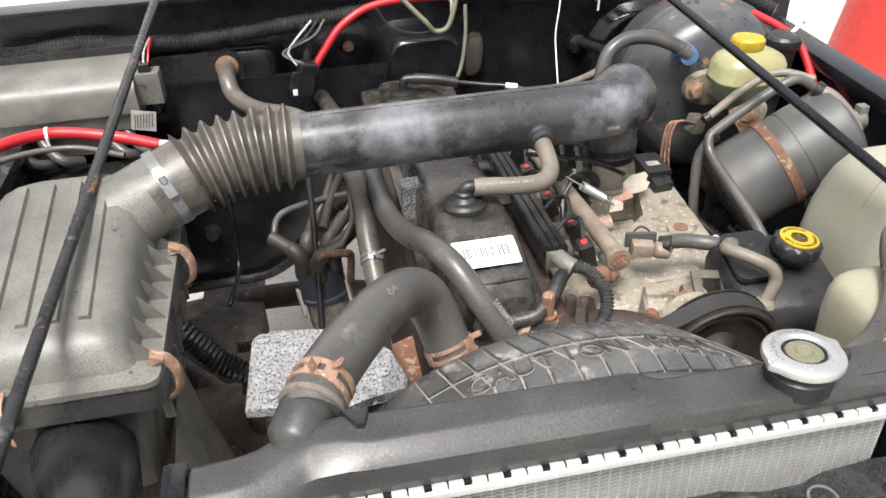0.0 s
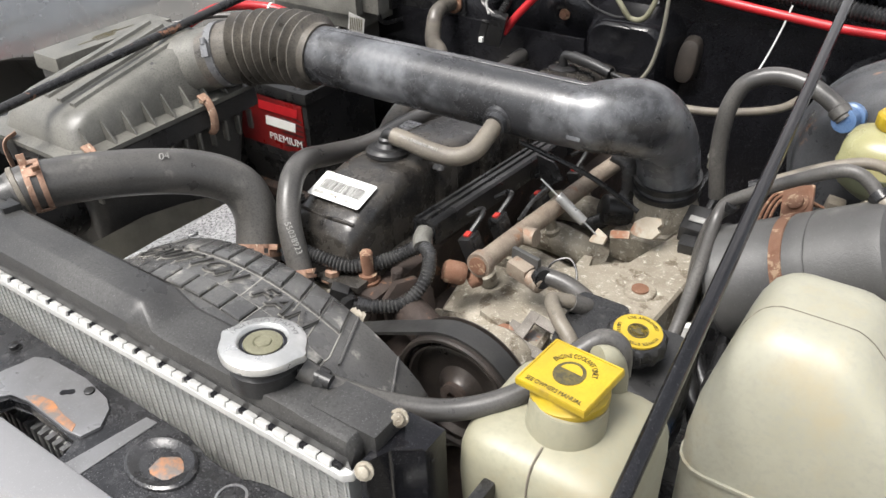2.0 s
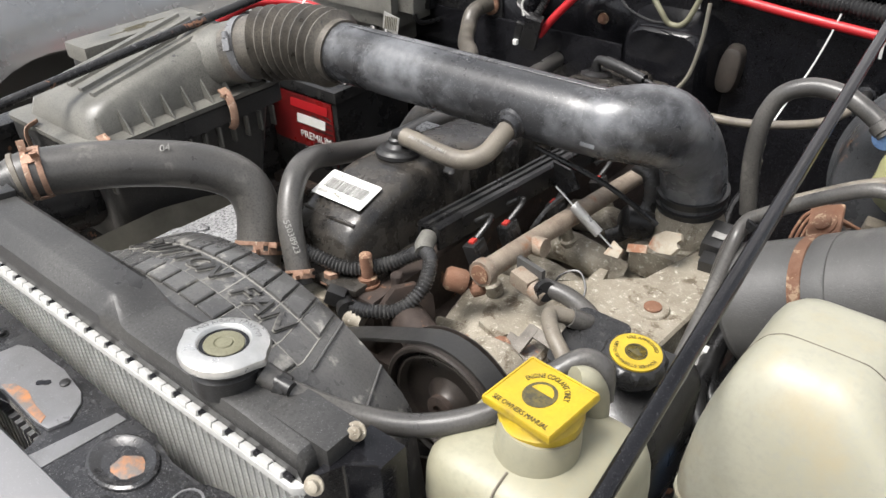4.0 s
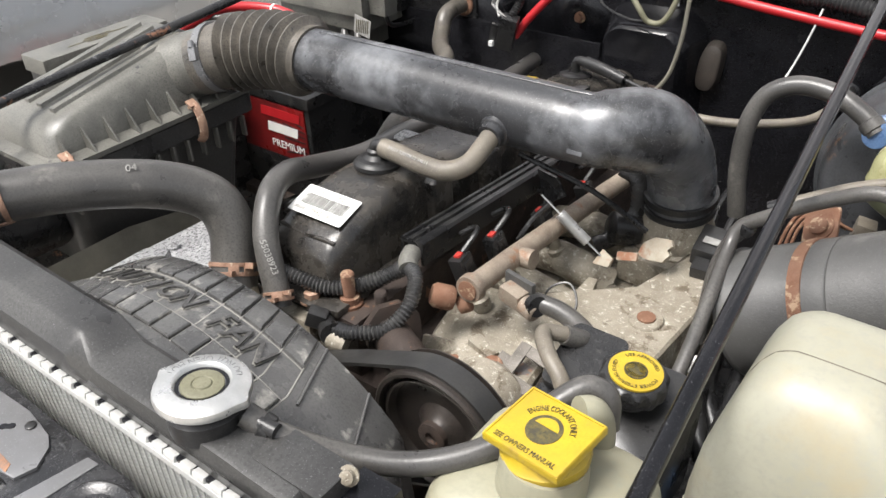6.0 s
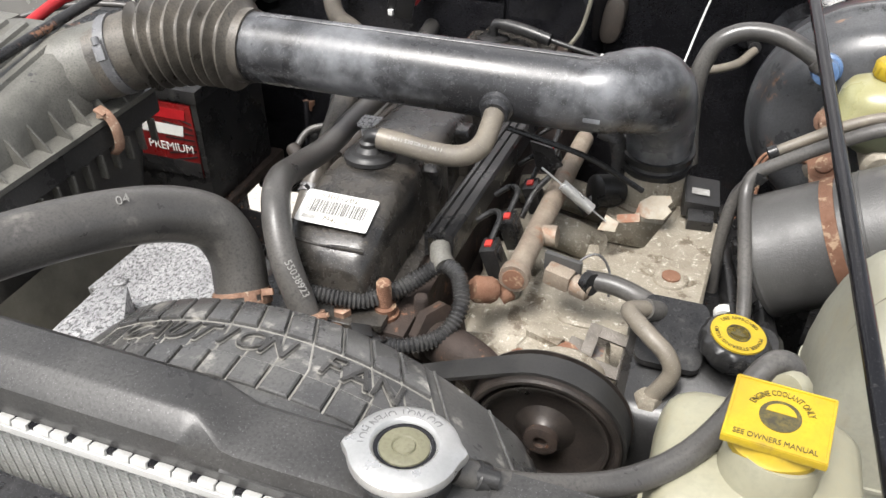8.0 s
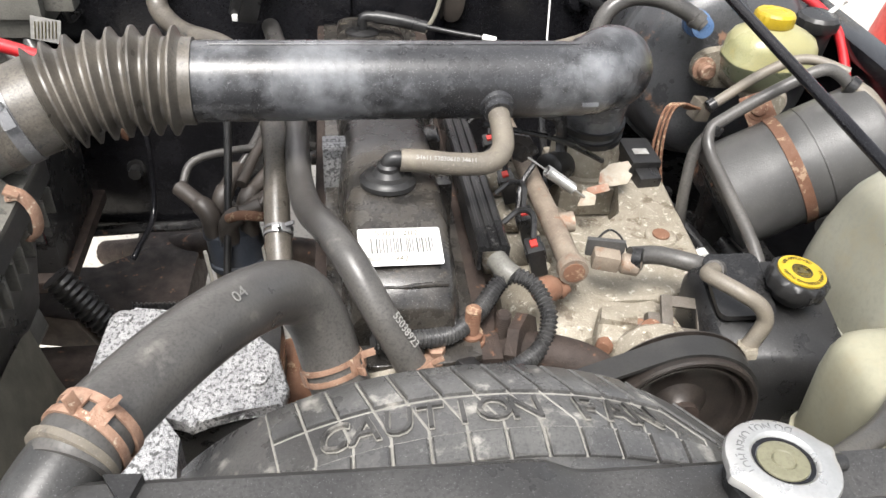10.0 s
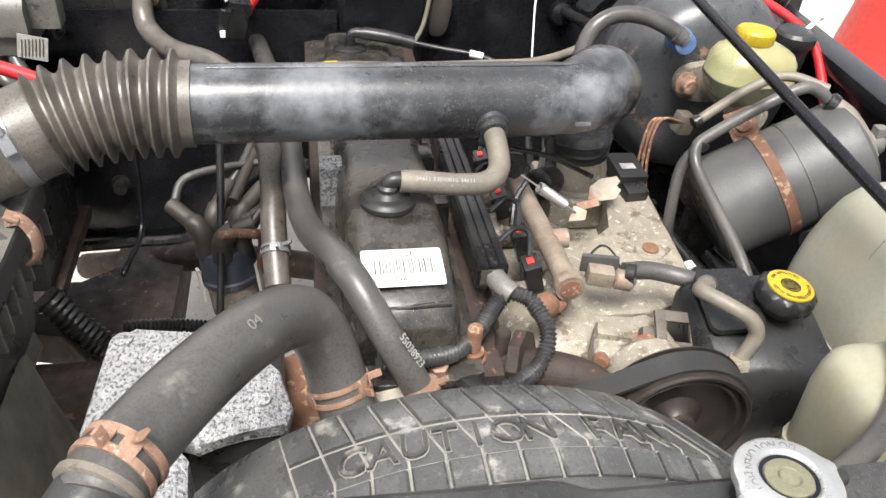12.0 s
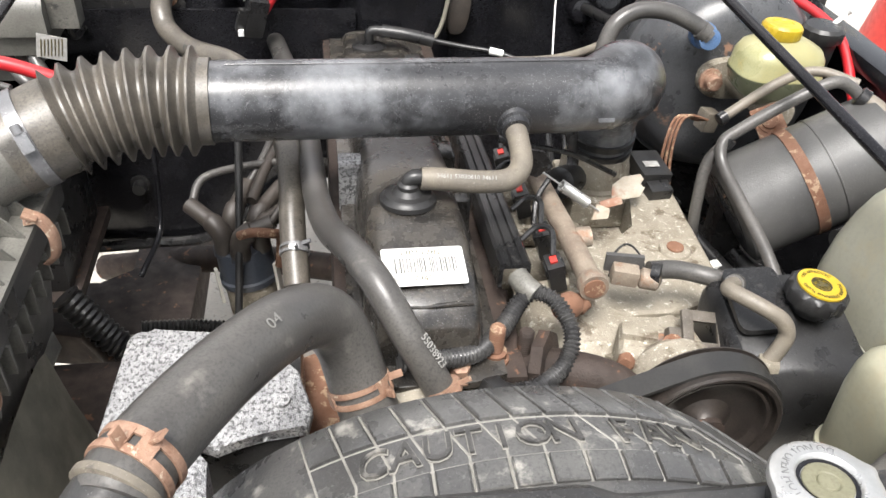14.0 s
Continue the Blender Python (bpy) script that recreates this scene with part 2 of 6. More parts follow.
    "capblue": mat("dark_blue_grey_moulding", (0.035, 0.042, 0.055), (0.06, 0.066, 0.078), rough=0.4, scale=30, bump=0.08),
    "lead": mat("brown_black_lead_rubber", (0.058, 0.048, 0.04), (0.034, 0.029, 0.025), rough=0.5, scale=30, bump=0.08, specks=0.05),
    "purple": mat("purple_plastic", (0.30, 0.02, 0.22), (0.24, 0.02, 0.18), rough=0.4, scale=50, bump=0.0),
    "glassy": mat("dark_car_glass", (0.02, 0.022, 0.025), (0.02, 0.022, 0.025), rough=0.1, scale=5, bump=0.0),
    "tyre": mat("tyre_rubber", (0.02, 0.02, 0.02), (0.03, 0.03, 0.03), rough=0.8, scale=40, bump=0.3),
}


# ---- mesh helpers ----
def thing(name, base, label, category, group="", kind=""):
    ob = new(name)
    ob.location = base
    ob.empty_display_size = 0.05
    return tagged(ob, label, category, group, kind)


def part(name, mesh, material, parent=None, label="", sharp=38):
    """mesh: (verts, faces) or a bmesh, in world places."""
    me = bpy.data.meshes.new(name)
    if isinstance(mesh, tuple):
        me.from_pydata([tuple(v) for v in mesh[0]], [], mesh[1])
    else:
        mesh.to_mesh(me)
        mesh.free()
    b = bmesh.new()
    b.from_mesh(me)
    bmesh.ops.recalc_face_normals(b, faces=b.faces)
    b.to_mesh(me)
    b.free()
    me.shade_smooth()
    me.set_sharp_from_angle(angle=radians(sharp))
    me.materials.append(M[material] if isinstance(material, str) else material)
    ob = new(name, me)
    if parent is not None:
        ob.parent = parent
        if parent.type == "EMPTY":
            ob.matrix_parent_inverse = Matrix.Translation(-parent.location)
    if label:
        ob["label"] = label
    return ob


def merge(*meshes):
    verts, faces = [], []
    for v, f in meshes:
        k = len(verts)
        verts += [tuple(p) for p in v]
        faces += [tuple(i + k for i in q) for q in f]
    return verts, faces


def moved(mesh, m):
    return [tuple(m @ Vector(p)) for p in mesh[0]], mesh[1]


def spline(pts, n=10):
    """A smooth line through points."""
    p = [Vector(q) for q in pts]
    p = [p[0] * 2 - p[1], *p, p[-1] * 2 - p[-2]]
    out = []
    for i in range(1, len(p) - 2):
        a, b, c, d = p[i - 1:i + 3]
        for k in range(n):
            t = k / n
            out.append(0.5 * ((2 * b) + (c - a) * t + (2 * a - 5 * b + 4 * c - d) * t * t + (3 * b - a - 3 * c + d) * t ** 3))
    out.append(p[-2])
    return out


def even(line, step):
    """The line cut into even steps."""
    out, left = [line[0]], step
    for a, b in zip(line, line[1:]):
        d = (b - a).length
        while d >= left > 0:
            a = a + (b - a) * (left / d)
            out.append(a)
            d = (b - a).length
            left = step
        left -= d
    out.append(line[-1])
    return out


def sweep(line, r, seg=14, caps=True, flat=1.0):
    """A round bar along a line; r is a radius or a function of the length run so far."""
    line = [Vector(p) for p in line]
    run, verts, faces = 0.0, [], []
    t0 = (line[1] - line[0]).normalized()
    side = t0.orthogonal().normalized()
    for i, p in enumerate(line):
        t = (line[min(i + 1, len(line) - 1)] - line[max(i - 1, 0)]).normalized()
        side = (side - t * side.dot(t)).normalized()
        up = t.cross(side)
        if i:
            run += (p - line[i - 1]).length
        rad = r(run) if callable(r) else r
        verts += [p + side * (rad * math.cos(a)) + up * (rad * flat * math.sin(a)) for a in (2 * math.pi * k / seg for k in range(seg))]
        if i:
            o = (i - 1) * seg
            faces += [(o + k, o + (k + 1) % seg, o + seg + (k + 1) % seg, o + seg + k) for k in range(seg)]
    if caps:
        o = len(verts) - seg
        faces += [tuple(range(seg))[::-1], tuple(range(o, o + seg))]
    return verts, faces


def pipe(pts, r, seg=14, n=10, flat=1.0):
    return sweep(spline(pts, n), r, seg, True, flat)


def corrugated(pts, r, pitch, depth, seg=14):
    line = even(spline(pts, 14), pitch / 6)
    return sweep(line, lambda s: r + depth * math.cos(2 * math.pi * s / pitch), seg)


def axes(origin, z, x=(1, 0, 0)):
    """The pose whose z axis points along z, with x as near as can be to x."""
    z = Vector(z).normalized()
    x = Vector(x)
    x = (x - z * x.dot(z)).normalized()
    y = z.cross(x)
    m = Matrix((x, y, z)).transposed().to_4x4()
    m.translation = origin
    return m


def lathe(profile, m=None, seg=28, wobble=None):
    """A turned body: profile of (radius, height) about z; wobble(angle, radius) changes the radius."""
    verts, faces = [], []
    for r, z in profile:
        for k in range(seg):
            a = 2 * math.pi * k / seg
            q = wobble(a, r) if wobble else r
            verts.append((q * math.cos(a), q * math.sin(a), z))
    for i in range(len(profile) - 1):
        o = i * seg
        faces += [(o + k, o + (k + 1) % seg, o + seg + (k + 1) % seg, o + seg + k) for k in range(seg)]
    o = (len(profile) - 1) * seg
    faces += [tuple(range(seg))[::-1], tuple(range(o, o + seg))]
    return moved((verts, faces), m) if m else (verts, faces)


def loft(rings, caps=True):
    n = len(rings[0])
    verts = [p for r in rings for p in r]
    faces = []
    for i in range(len(rings) - 1):
        o = i * n
        faces += [(o + k, o + (k + 1) % n, o + n + (k + 1) % n, o + n + k) for k in range(n)]
    if caps:
        o = len(verts) - n
        faces += [tuple(range(n))[::-1], tuple(range(o, o + n))]
    return verts, faces


def rounded(hx, hy, corner, k=4):
    """A rectangle with round corners, about the origin."""
    out = []
    for cx, cy, a0 in ((hx - corner, hy - corner, 0), (-hx + corner, hy - corner, 90), (-hx + corner, -hy + corner, 180), (hx - corner, -hy + corner, 270)):
        out += [(cx + corner * math.cos(radians(a0 + 90 * i / k)), cy + corner * math.sin(radians(a0 + 90 * i / k))) for i in range(k + 1)]
    return out


def squircle(hx, hy, power, n=32):
    out = []
    for k in range(n):
        a = 2 * math.pi * k / n
        c, s = math.cos(a), math.sin(a)
        out.append((hx * math.copysign(abs(c) ** (2 / power), c), hy * math.copysign(abs(s) ** (2 / power), s)))
    return out


def block(size, m=None, bevel=0.002, seg=2):
    """A box with rounded edges about the origin, then posed."""
    b = bmesh.new()
    bmesh.ops.create_cube(b, size=1.0, matrix=Matrix.Diagonal((*size, 1)))
    if bevel:
        bmesh.ops.bevel(b, geom=b.edges[:], offset=bevel, segments=seg, affect="EDGES", profile=0.7)
    out = ([tuple(v.co) for v in b.verts], [tuple(v.index for v in f.verts) for f in b.faces])
    b.free()
    return moved(out, m) if m else out


def box(x0, x1, y0, y1, z0, z1, bevel=0.002):
    return block((x1 - x0, y1 - y0, z1 - z0), pose((x0 + x1) / 2, (y0 + y1) / 2, (z0 + z1) / 2), bevel)


def slab(outline, z0, z1, m=None, bevel=0.003, seg=2):
    """An outline in x and y raised from z0 to z1, with rounded edges."""
    b = bmesh.new()
    bottom = [b.verts.new((x, y, z0)) for x, y in outline]
    top = [b.verts.new((x, y, z1)) for x, y in outline]
    n = len(outline)
    b.faces.new(top)
    b.faces.new(bottom[::-1])
    for k in range(n):
        b.faces.new((bottom[k], bottom[(k + 1) % n], top[(k + 1) % n], top[k]))
    if bevel:
        bmesh.ops.bevel(b, geom=b.edges[:], offset=bevel, segments=seg, affect="EDGES", profile=0.7)
    b.verts.index_update()
    out = ([tuple(v.co) for v in b.verts], [tuple(v.index for v in f.verts) for f in b.faces])
    b.free()
    return moved(out, m) if m else out


def deeper(s, eye=(-0.078, -0.23, 1.33)):
    """Farther off on the same sight line, and larger by as much."""
    return Matrix.Translation(eye) @ Matrix.Scale(s, 4) @ Matrix.Translation(-Vector(eye))


def push(t, s):
    for ob in t.children_recursive:
        ob.data.transform(deeper(s))


def hex_bolt(m, r=0.008, h=0.006, washer=1.5):
    return merge(lathe([(r * washer, 0), (r * washer, h * 0.25), (r, h * 0.3), (r, h), (r * 0.8, h * 1.1)], m, 12))


def words(text, size, m, material, parent, name="lettering", depth=0.0004, bend=0.0, bold=0.0, fit=0.0):
    """Raised lettering in the plane of m, centred; bend: the radius of the arc that it follows (minus: its tops point inwards)."""
    cu = bpy.data.curves.new(name, "FONT")
    cu.body, cu.size, cu.align_x, cu.align_y, cu.extrude, cu.offset = text, size, "CENTER", "CENTER", depth, bold
    cu.resolution_u = 3
    tmp = bpy.data.objects.new(name, cu)
    me = bpy.data.meshes.new_from_object(tmp)
    bpy.data.objects.remove(tmp)
    xs = [v.co.x for v in me.vertices]
    k = fit / (max(xs) - min(xs)) if fit else 1.0
    for v in me.vertices:
        x, y, z = v.co
        x *= k
        if bend:
            a = x / bend
            x, y = (bend + y) * math.sin(a), (bend + y) * math.cos(a)
        v.co = m @ Vector((x, y, z))
    me.materials.append(M[material])
    ob = new(name, me)
    ob.parent = parent
    if parent.type == "EMPTY":
        ob.matrix_parent_inverse = Matrix.Translation(-parent.location)
    return ob


def clamp_ring(at, along, r, width, parent, material="copper_rust", name="hose_clamp", ear=(0, 0, 1)):
    """A spring clamp: two thin bands tied by cross tabs, with two bent ears."""
    m = axes(at, along, ear)
    clamp = None
    for s in (-1, 1):
        c, h = s * width * 0.34, width * 0.15
        ring = lathe([(r - 0.0004, c - h), (r + 0.0013, c - h), (r + 0.0015, c), (r + 0.0013, c + h), (r - 0.0004, c + h)], m, 36)
        if clamp is None:
            clamp = part(name, ring, material, parent, "rusty orange spring clamp")
        else:
            part("band", ring, material, clamp)
        part("ear", block((0.011, 0.0022, width * 0.42), m @ pose(0, 0, s * width * 0.28, 0, 0, s * 16) @ pose(r + 0.0055, 0, 0, 0, 0, s * 14), 0.0006), material, clamp)
    for a in (14, -22, 130, -140):
        part("tab", block((0.0016, 0.010, width * 0.7), m @ pose(0, 0, 0, 0, 0, a) @ pose(r + 0.0006, 0, 0), 0.0004), material, clamp)
    return clamp


def worm_clamp(at, along, r, width, parent, screw=(0, -1, 0)):
    m = axes(at, along, screw)
    band = lathe([(r, -width / 2), (r + 0.0012, -width / 2), (r + 0.0012, width / 2), (r, width / 2)], m, 32)
    housing = block((0.006, 0.016, width * 0.9), m @ pose(r + 0.003, 0, 0), 0.001)
    head = lathe([(0.004, 0), (0.004, 0.007), (0.003, 0.008)], m @ pose(r + 0.004, 0.008, 0, -90), 10)
    return part("hose_clamp", merge(band, housing, head), "plategrey", parent, "dull steel worm-drive clamp")


# ---- ground ----
def ground():
    n, verts, faces = 12, [], []
    for i in range(n + 1):
        for j in range(n + 1):
            verts.append(((i / n - 0.5) * 240, (j / n - 0.5) * 240, 0.0))
    for i in range(n):
        for j in range(n):
            a = i * (n + 1) + j
            faces.append((a, a + n + 1, a + n + 2, a + 1))
    tagged(part("ground", (verts, faces), "concrete"), "pale gravelly concrete yard", "ground", kind="structure")


ground()


# ---- body: firewall, cowl, inner panels, front panel ----
def firewall():
    w = part("wall_firewall", slab([(-0.66, 0.905), (0.70, 0.905), (0.70, 0.925), (-0.66, 0.925)], 0.60, 1.02, bevel=0.002), "black")
    tagged(w, "glossy black painted steel firewall with dust", "firewall", kind="structure")
    # pressed boxes that stand out of the sheet
    def pressing(x0, x1, z0, z1, y, corner=0.02, name="pressed_panel"):
        rings = []
        for depth, shrink in ((0.0, -0.012), (0.6, 0.0), (0.9, 0.004), (1.0, 0.010)):
            pts = rounded((x1 - x0) / 2 - shrink, (z1 - z0) / 2 - shrink, max(0.004, corner - shrink * 0.5))
            rings.append([((x0 + x1) / 2 + a, 0.906 - (0.906 - y) * depth, (z0 + z1) / 2 + b) for a, b in pts])
        return part(name, loft(rings), "black", w)
    pressing(-0.44, -0.20, 0.80, 0.950, 0.862)
    pressing(-0.03, 0.10, 0.78, 0.945, 0.850, 0.03)
    pressing(0.33, 0.62, 0.72, 0.94, 0.885, 0.09)
    part("dimple", lathe([(0.05, 0), (0.044, 0.004), (0.03, 0.012), (0.012, 0.012), (0.008, 0.010)], axes((-0.09, 0.906, 0.918), (0, -1, 0)), 28), "black", w)
    part("rubber_plug", loft([[(0.122 + a * s + 0.12 * b, 0.895 - d, 0.886 + b * s) for a, b in squircle(0.015, 0.033, 2.8, 24)] for d, s in ((-0.012, 1.15), (0.006, 1.0), (0.008, 0.85))]), "lead", w,
         "brown rubber blanking plug")
    part("bolt_head", hex_bolt(axes((-0.085, 0.893, 0.925), (0, -1, 0)), 0.006, 0.008), "rust", w)
    part("cover_plate", loft([[(-0.325 + a, 0.862 - d, 0.90 + b) for a, b in rounded(0.072, 0.05, 0.02)] for d in (0, 0.004)]), "plastic", w)
    for x, z in ((0.17, 0.93), (0.22, 0.90), (0.26, 0.945), (0.19, 0.86), (0.30, 0.93)):
        part("bolt_head", hex_bolt(axes((x, 0.905, z), (0, -1, 0)), 0.0018, 0.002), "black", w)
    cowl = part("cowl", slab([(-0.80, 0.928), (0.80, 0.928), (0.80, 1.30), (-0.80, 1.30)], 1.005, 1.025, bevel=0.006), "cream")
    tagged(cowl, "cream painted cowl panel behind the engine bay", "cowl", kind="structure")
    lip = part("trim_cowl_lip", merge(box(-0.66, 0.70, 0.885, 0.93, 1.021, 1.028, 0.003)), "black")
    tagged(lip, "black cowl lip above the firewall", "trim", kind="structure")

    # open hood, out of view: added to block the sky behind the firewall
    hood = part("hood", loft([[(x, 0.99 + 0.30 * k + d, 1.03 + 1.15 * k) for x in (-0.66, -0.2, 0.2, 0.66)] + [(x, 1.01 + 0.30 * k + d, 1.02 + 1.15 * k) for x in (0.66, 0.2, -0.2, -0.66)] for k, d in ((0.0, 0.0), (0.25, 0.02), (0.5, 0.03), (0.75, 0.02), (1.0, 0.0))]), "bodygrey")
    tagged(hood, "dull grey unseen hood standing open behind the engine bay", "hood", kind="structure")


firewall()


def inner_panels():
    # the splash panel below the firewall, with a ragged lower edge
    lower = [(-0.52, 0.56), (-0.44, 0.545), (-0.344, 0.556), (-0.30, 0.548), (-0.25, 0.566), (-0.19, 0.60), (-0.14, 0.652), (-0.08, 0.69), (-0.03, 0.70)]
    outline = [(x, z) for x, z in lower] + [(-0.03, 0.92), (-0.52, 0.92)]
    m = Matrix.Translation((0, 0.815, 0)) @ Matrix(((1, 0, 0, 0), (0, 0, -1, 0), (0, 1, 0, 0), (0, 0, 0, 1)))
    p = part("wall_splash", slab(outline, -0.006, 0.0, m, bevel=0.0015), "black")
    tagged(p, "black splash panel with rust and a torn lower edge", "panel", kind="structure")
    part("stud", lathe([(0.014, 0), (0.014, 0.004), (0.009, 0.005), (0.009, 0.02), (0.006, 0.02)], axes((-0.345, 0.812, 0.661), (0, -1, 0)), 16), "plastic", p)
    part("rust_patch", lathe([(0.010, 0), (0.008, 0.0012), (0.002, 0.0016)], axes((-0.352, 0.8135, 0.718), (0, -1, 0)), 9, lambda a, r: r * (1 + 0.4 * math.sin(3 * a))), "rust", p)
    part("flange", pipe([(-0.46, 0.80, 0.553), (-0.344, 0.80, 0.560), (-0.25, 0.80, 0.572), (-0.14, 0.80, 0.655), (-0.05, 0.805, 0.70)], 0.008, 8), "blackrust", p)
    for ob in (p, *p.children):
        ob.data.transform(deeper(1.035))
    for s, name in ((-1, "wall_fender_left"), (1, "wall_fender_right")):
        x, top = 0.575 * s, 0.945 if s > 0 else 0.89
        f = part(name, merge(box(min(x, x + 0.02 * s), max(x, x + 0.02 * s), 0.0, 0.93, 0.30, top - 0.02, 0.004),
                             box(min(x - 0.012 * s, x + 0.03 * s), max(x - 0.012 * s, x + 0.03 * s), 0.02, 0.93, top - 0.02, top, 0.006)), "blackrust" if s < 0 else "black")
        tagged(f, "black inner fender panel with a folded top edge", "fender panel", kind="structure")
    sh = part("wall_splash_right", box(0.285, 0.575, 0.18, 0.905, 0.600, 0.612, 0.003), "blackrust")
    tagged(sh, "black splash sheet low in the engine bay", "panel", kind="structure")
    # added dark sheet, no known part: keeps bright ground out of the shaded gap
    sl = part("wall_splash_left", box(-0.62, -0.335, 0.05, 0.66, 0.440, 0.452, 0.003), "darkrust")
    tagged(sl, "dark brown sheet added low beside the chassis rail to hide the pale ground", "panel", kind="structure")
    # a liner flap and the front inner panel on the air box side
    def sheet(lines, thick):
        under = [[(x, y, z - thick) for x, y, z in q] for q in lines]
        return loft([top + low[::-1] for top, low in zip(lines, under)])
    fl = part("liner", sheet([[(-0.345, 0.357, 0.775), (-0.338, 0.364, 0.70), (-0.323, 0.366, 0.63), (-0.31, 0.36, 0.58)], [(-0.338, 0.30, 0.795), (-0.322, 0.30, 0.72), (-0.300, 0.30, 0.645), (-0.29, 0.30, 0.58)],
                              [(-0.330, 0.23, 0.812), (-0.312, 0.22, 0.745), (-0.292, 0.21, 0.665), (-0.28, 0.21, 0.58)], [(-0.322, 0.12, 0.818), (-0.304, 0.11, 0.755), (-0.284, 0.10, 0.675), (-0.27, 0.10, 0.58)]], 0.006), "mud")
    tagged(fl, "muddy olive splash liner under the air box", "liner", kind="structure")
    fp = part("liner_flap", sheet([[(-0.375, 0.43, 0.745), (-0.362, 0.425, 0.738), (-0.352, 0.412, 0.727)], [(-0.372, 0.38, 0.748), (-0.360, 0.375, 0.740), (-0.353, 0.365, 0.731)],
                                   [(-0.370, 0.33, 0.752), (-0.358, 0.33, 0.744), (-0.353, 0.325, 0.737)], [(-0.368, 0.27, 0.766), (-0.357, 0.27, 0.760), (-0.352, 0.27, 0.752)]], 0.004), "dusty")
    tagged(fp, "dark grey torn rubber flap with a pale worn edge", "flap", kind="structure")


inner_panels()


def chassis():
    t = thing("chassis_rail", (-0.3, 0.6, 0.35), "rusty brown steel chassis rail with brackets", "chassis rail")
    part("rail", box(-0.385, -0.285, -0.05, 1.25, 0.40, 0.50, 0.01), "darkrust", t)
    part("bracket", slab([(-0.50, 0.62), (-0.40, 0.60), (-0.27, 0.58), (-0.265, 0.74), (-0.34, 0.76), (-0.40, 0.70), (-0.50, 0.72)], 0.50, 0.56, bevel=0.008), "darkrust", t)
    part("crossbar", pipe([(-0.46, 0.92, 0.42), (-0.2, 0.80, 0.52), (0.1, 0.74, 0.50)], 0.022, 12), "darkrust", t)
    part("spring_seat", lathe([(0.05, 0), (0.055, 0.02), (0.03, 0.03), (0.03, 0.05)], pose(-0.245, 0.40, 0.60), 24), "darkrust", t)
    part("arm", pipe([(-0.40, 0.62, 0.55), (-0.27, 0.45, 0.58), (-0.2, 0.38, 0.60)], 0.018, 12), "darkrust", t)
    push(t, 1.2)
    o = thing("chassis_rail", (0.33, 0.6, 0.35), "rusty brown steel chassis rail", "chassis rail")
    part("rail", box(0.27, 0.37, -0.05, 1.6, 0.36, 0.47, 0.01), "darkrust", o)


chassis()


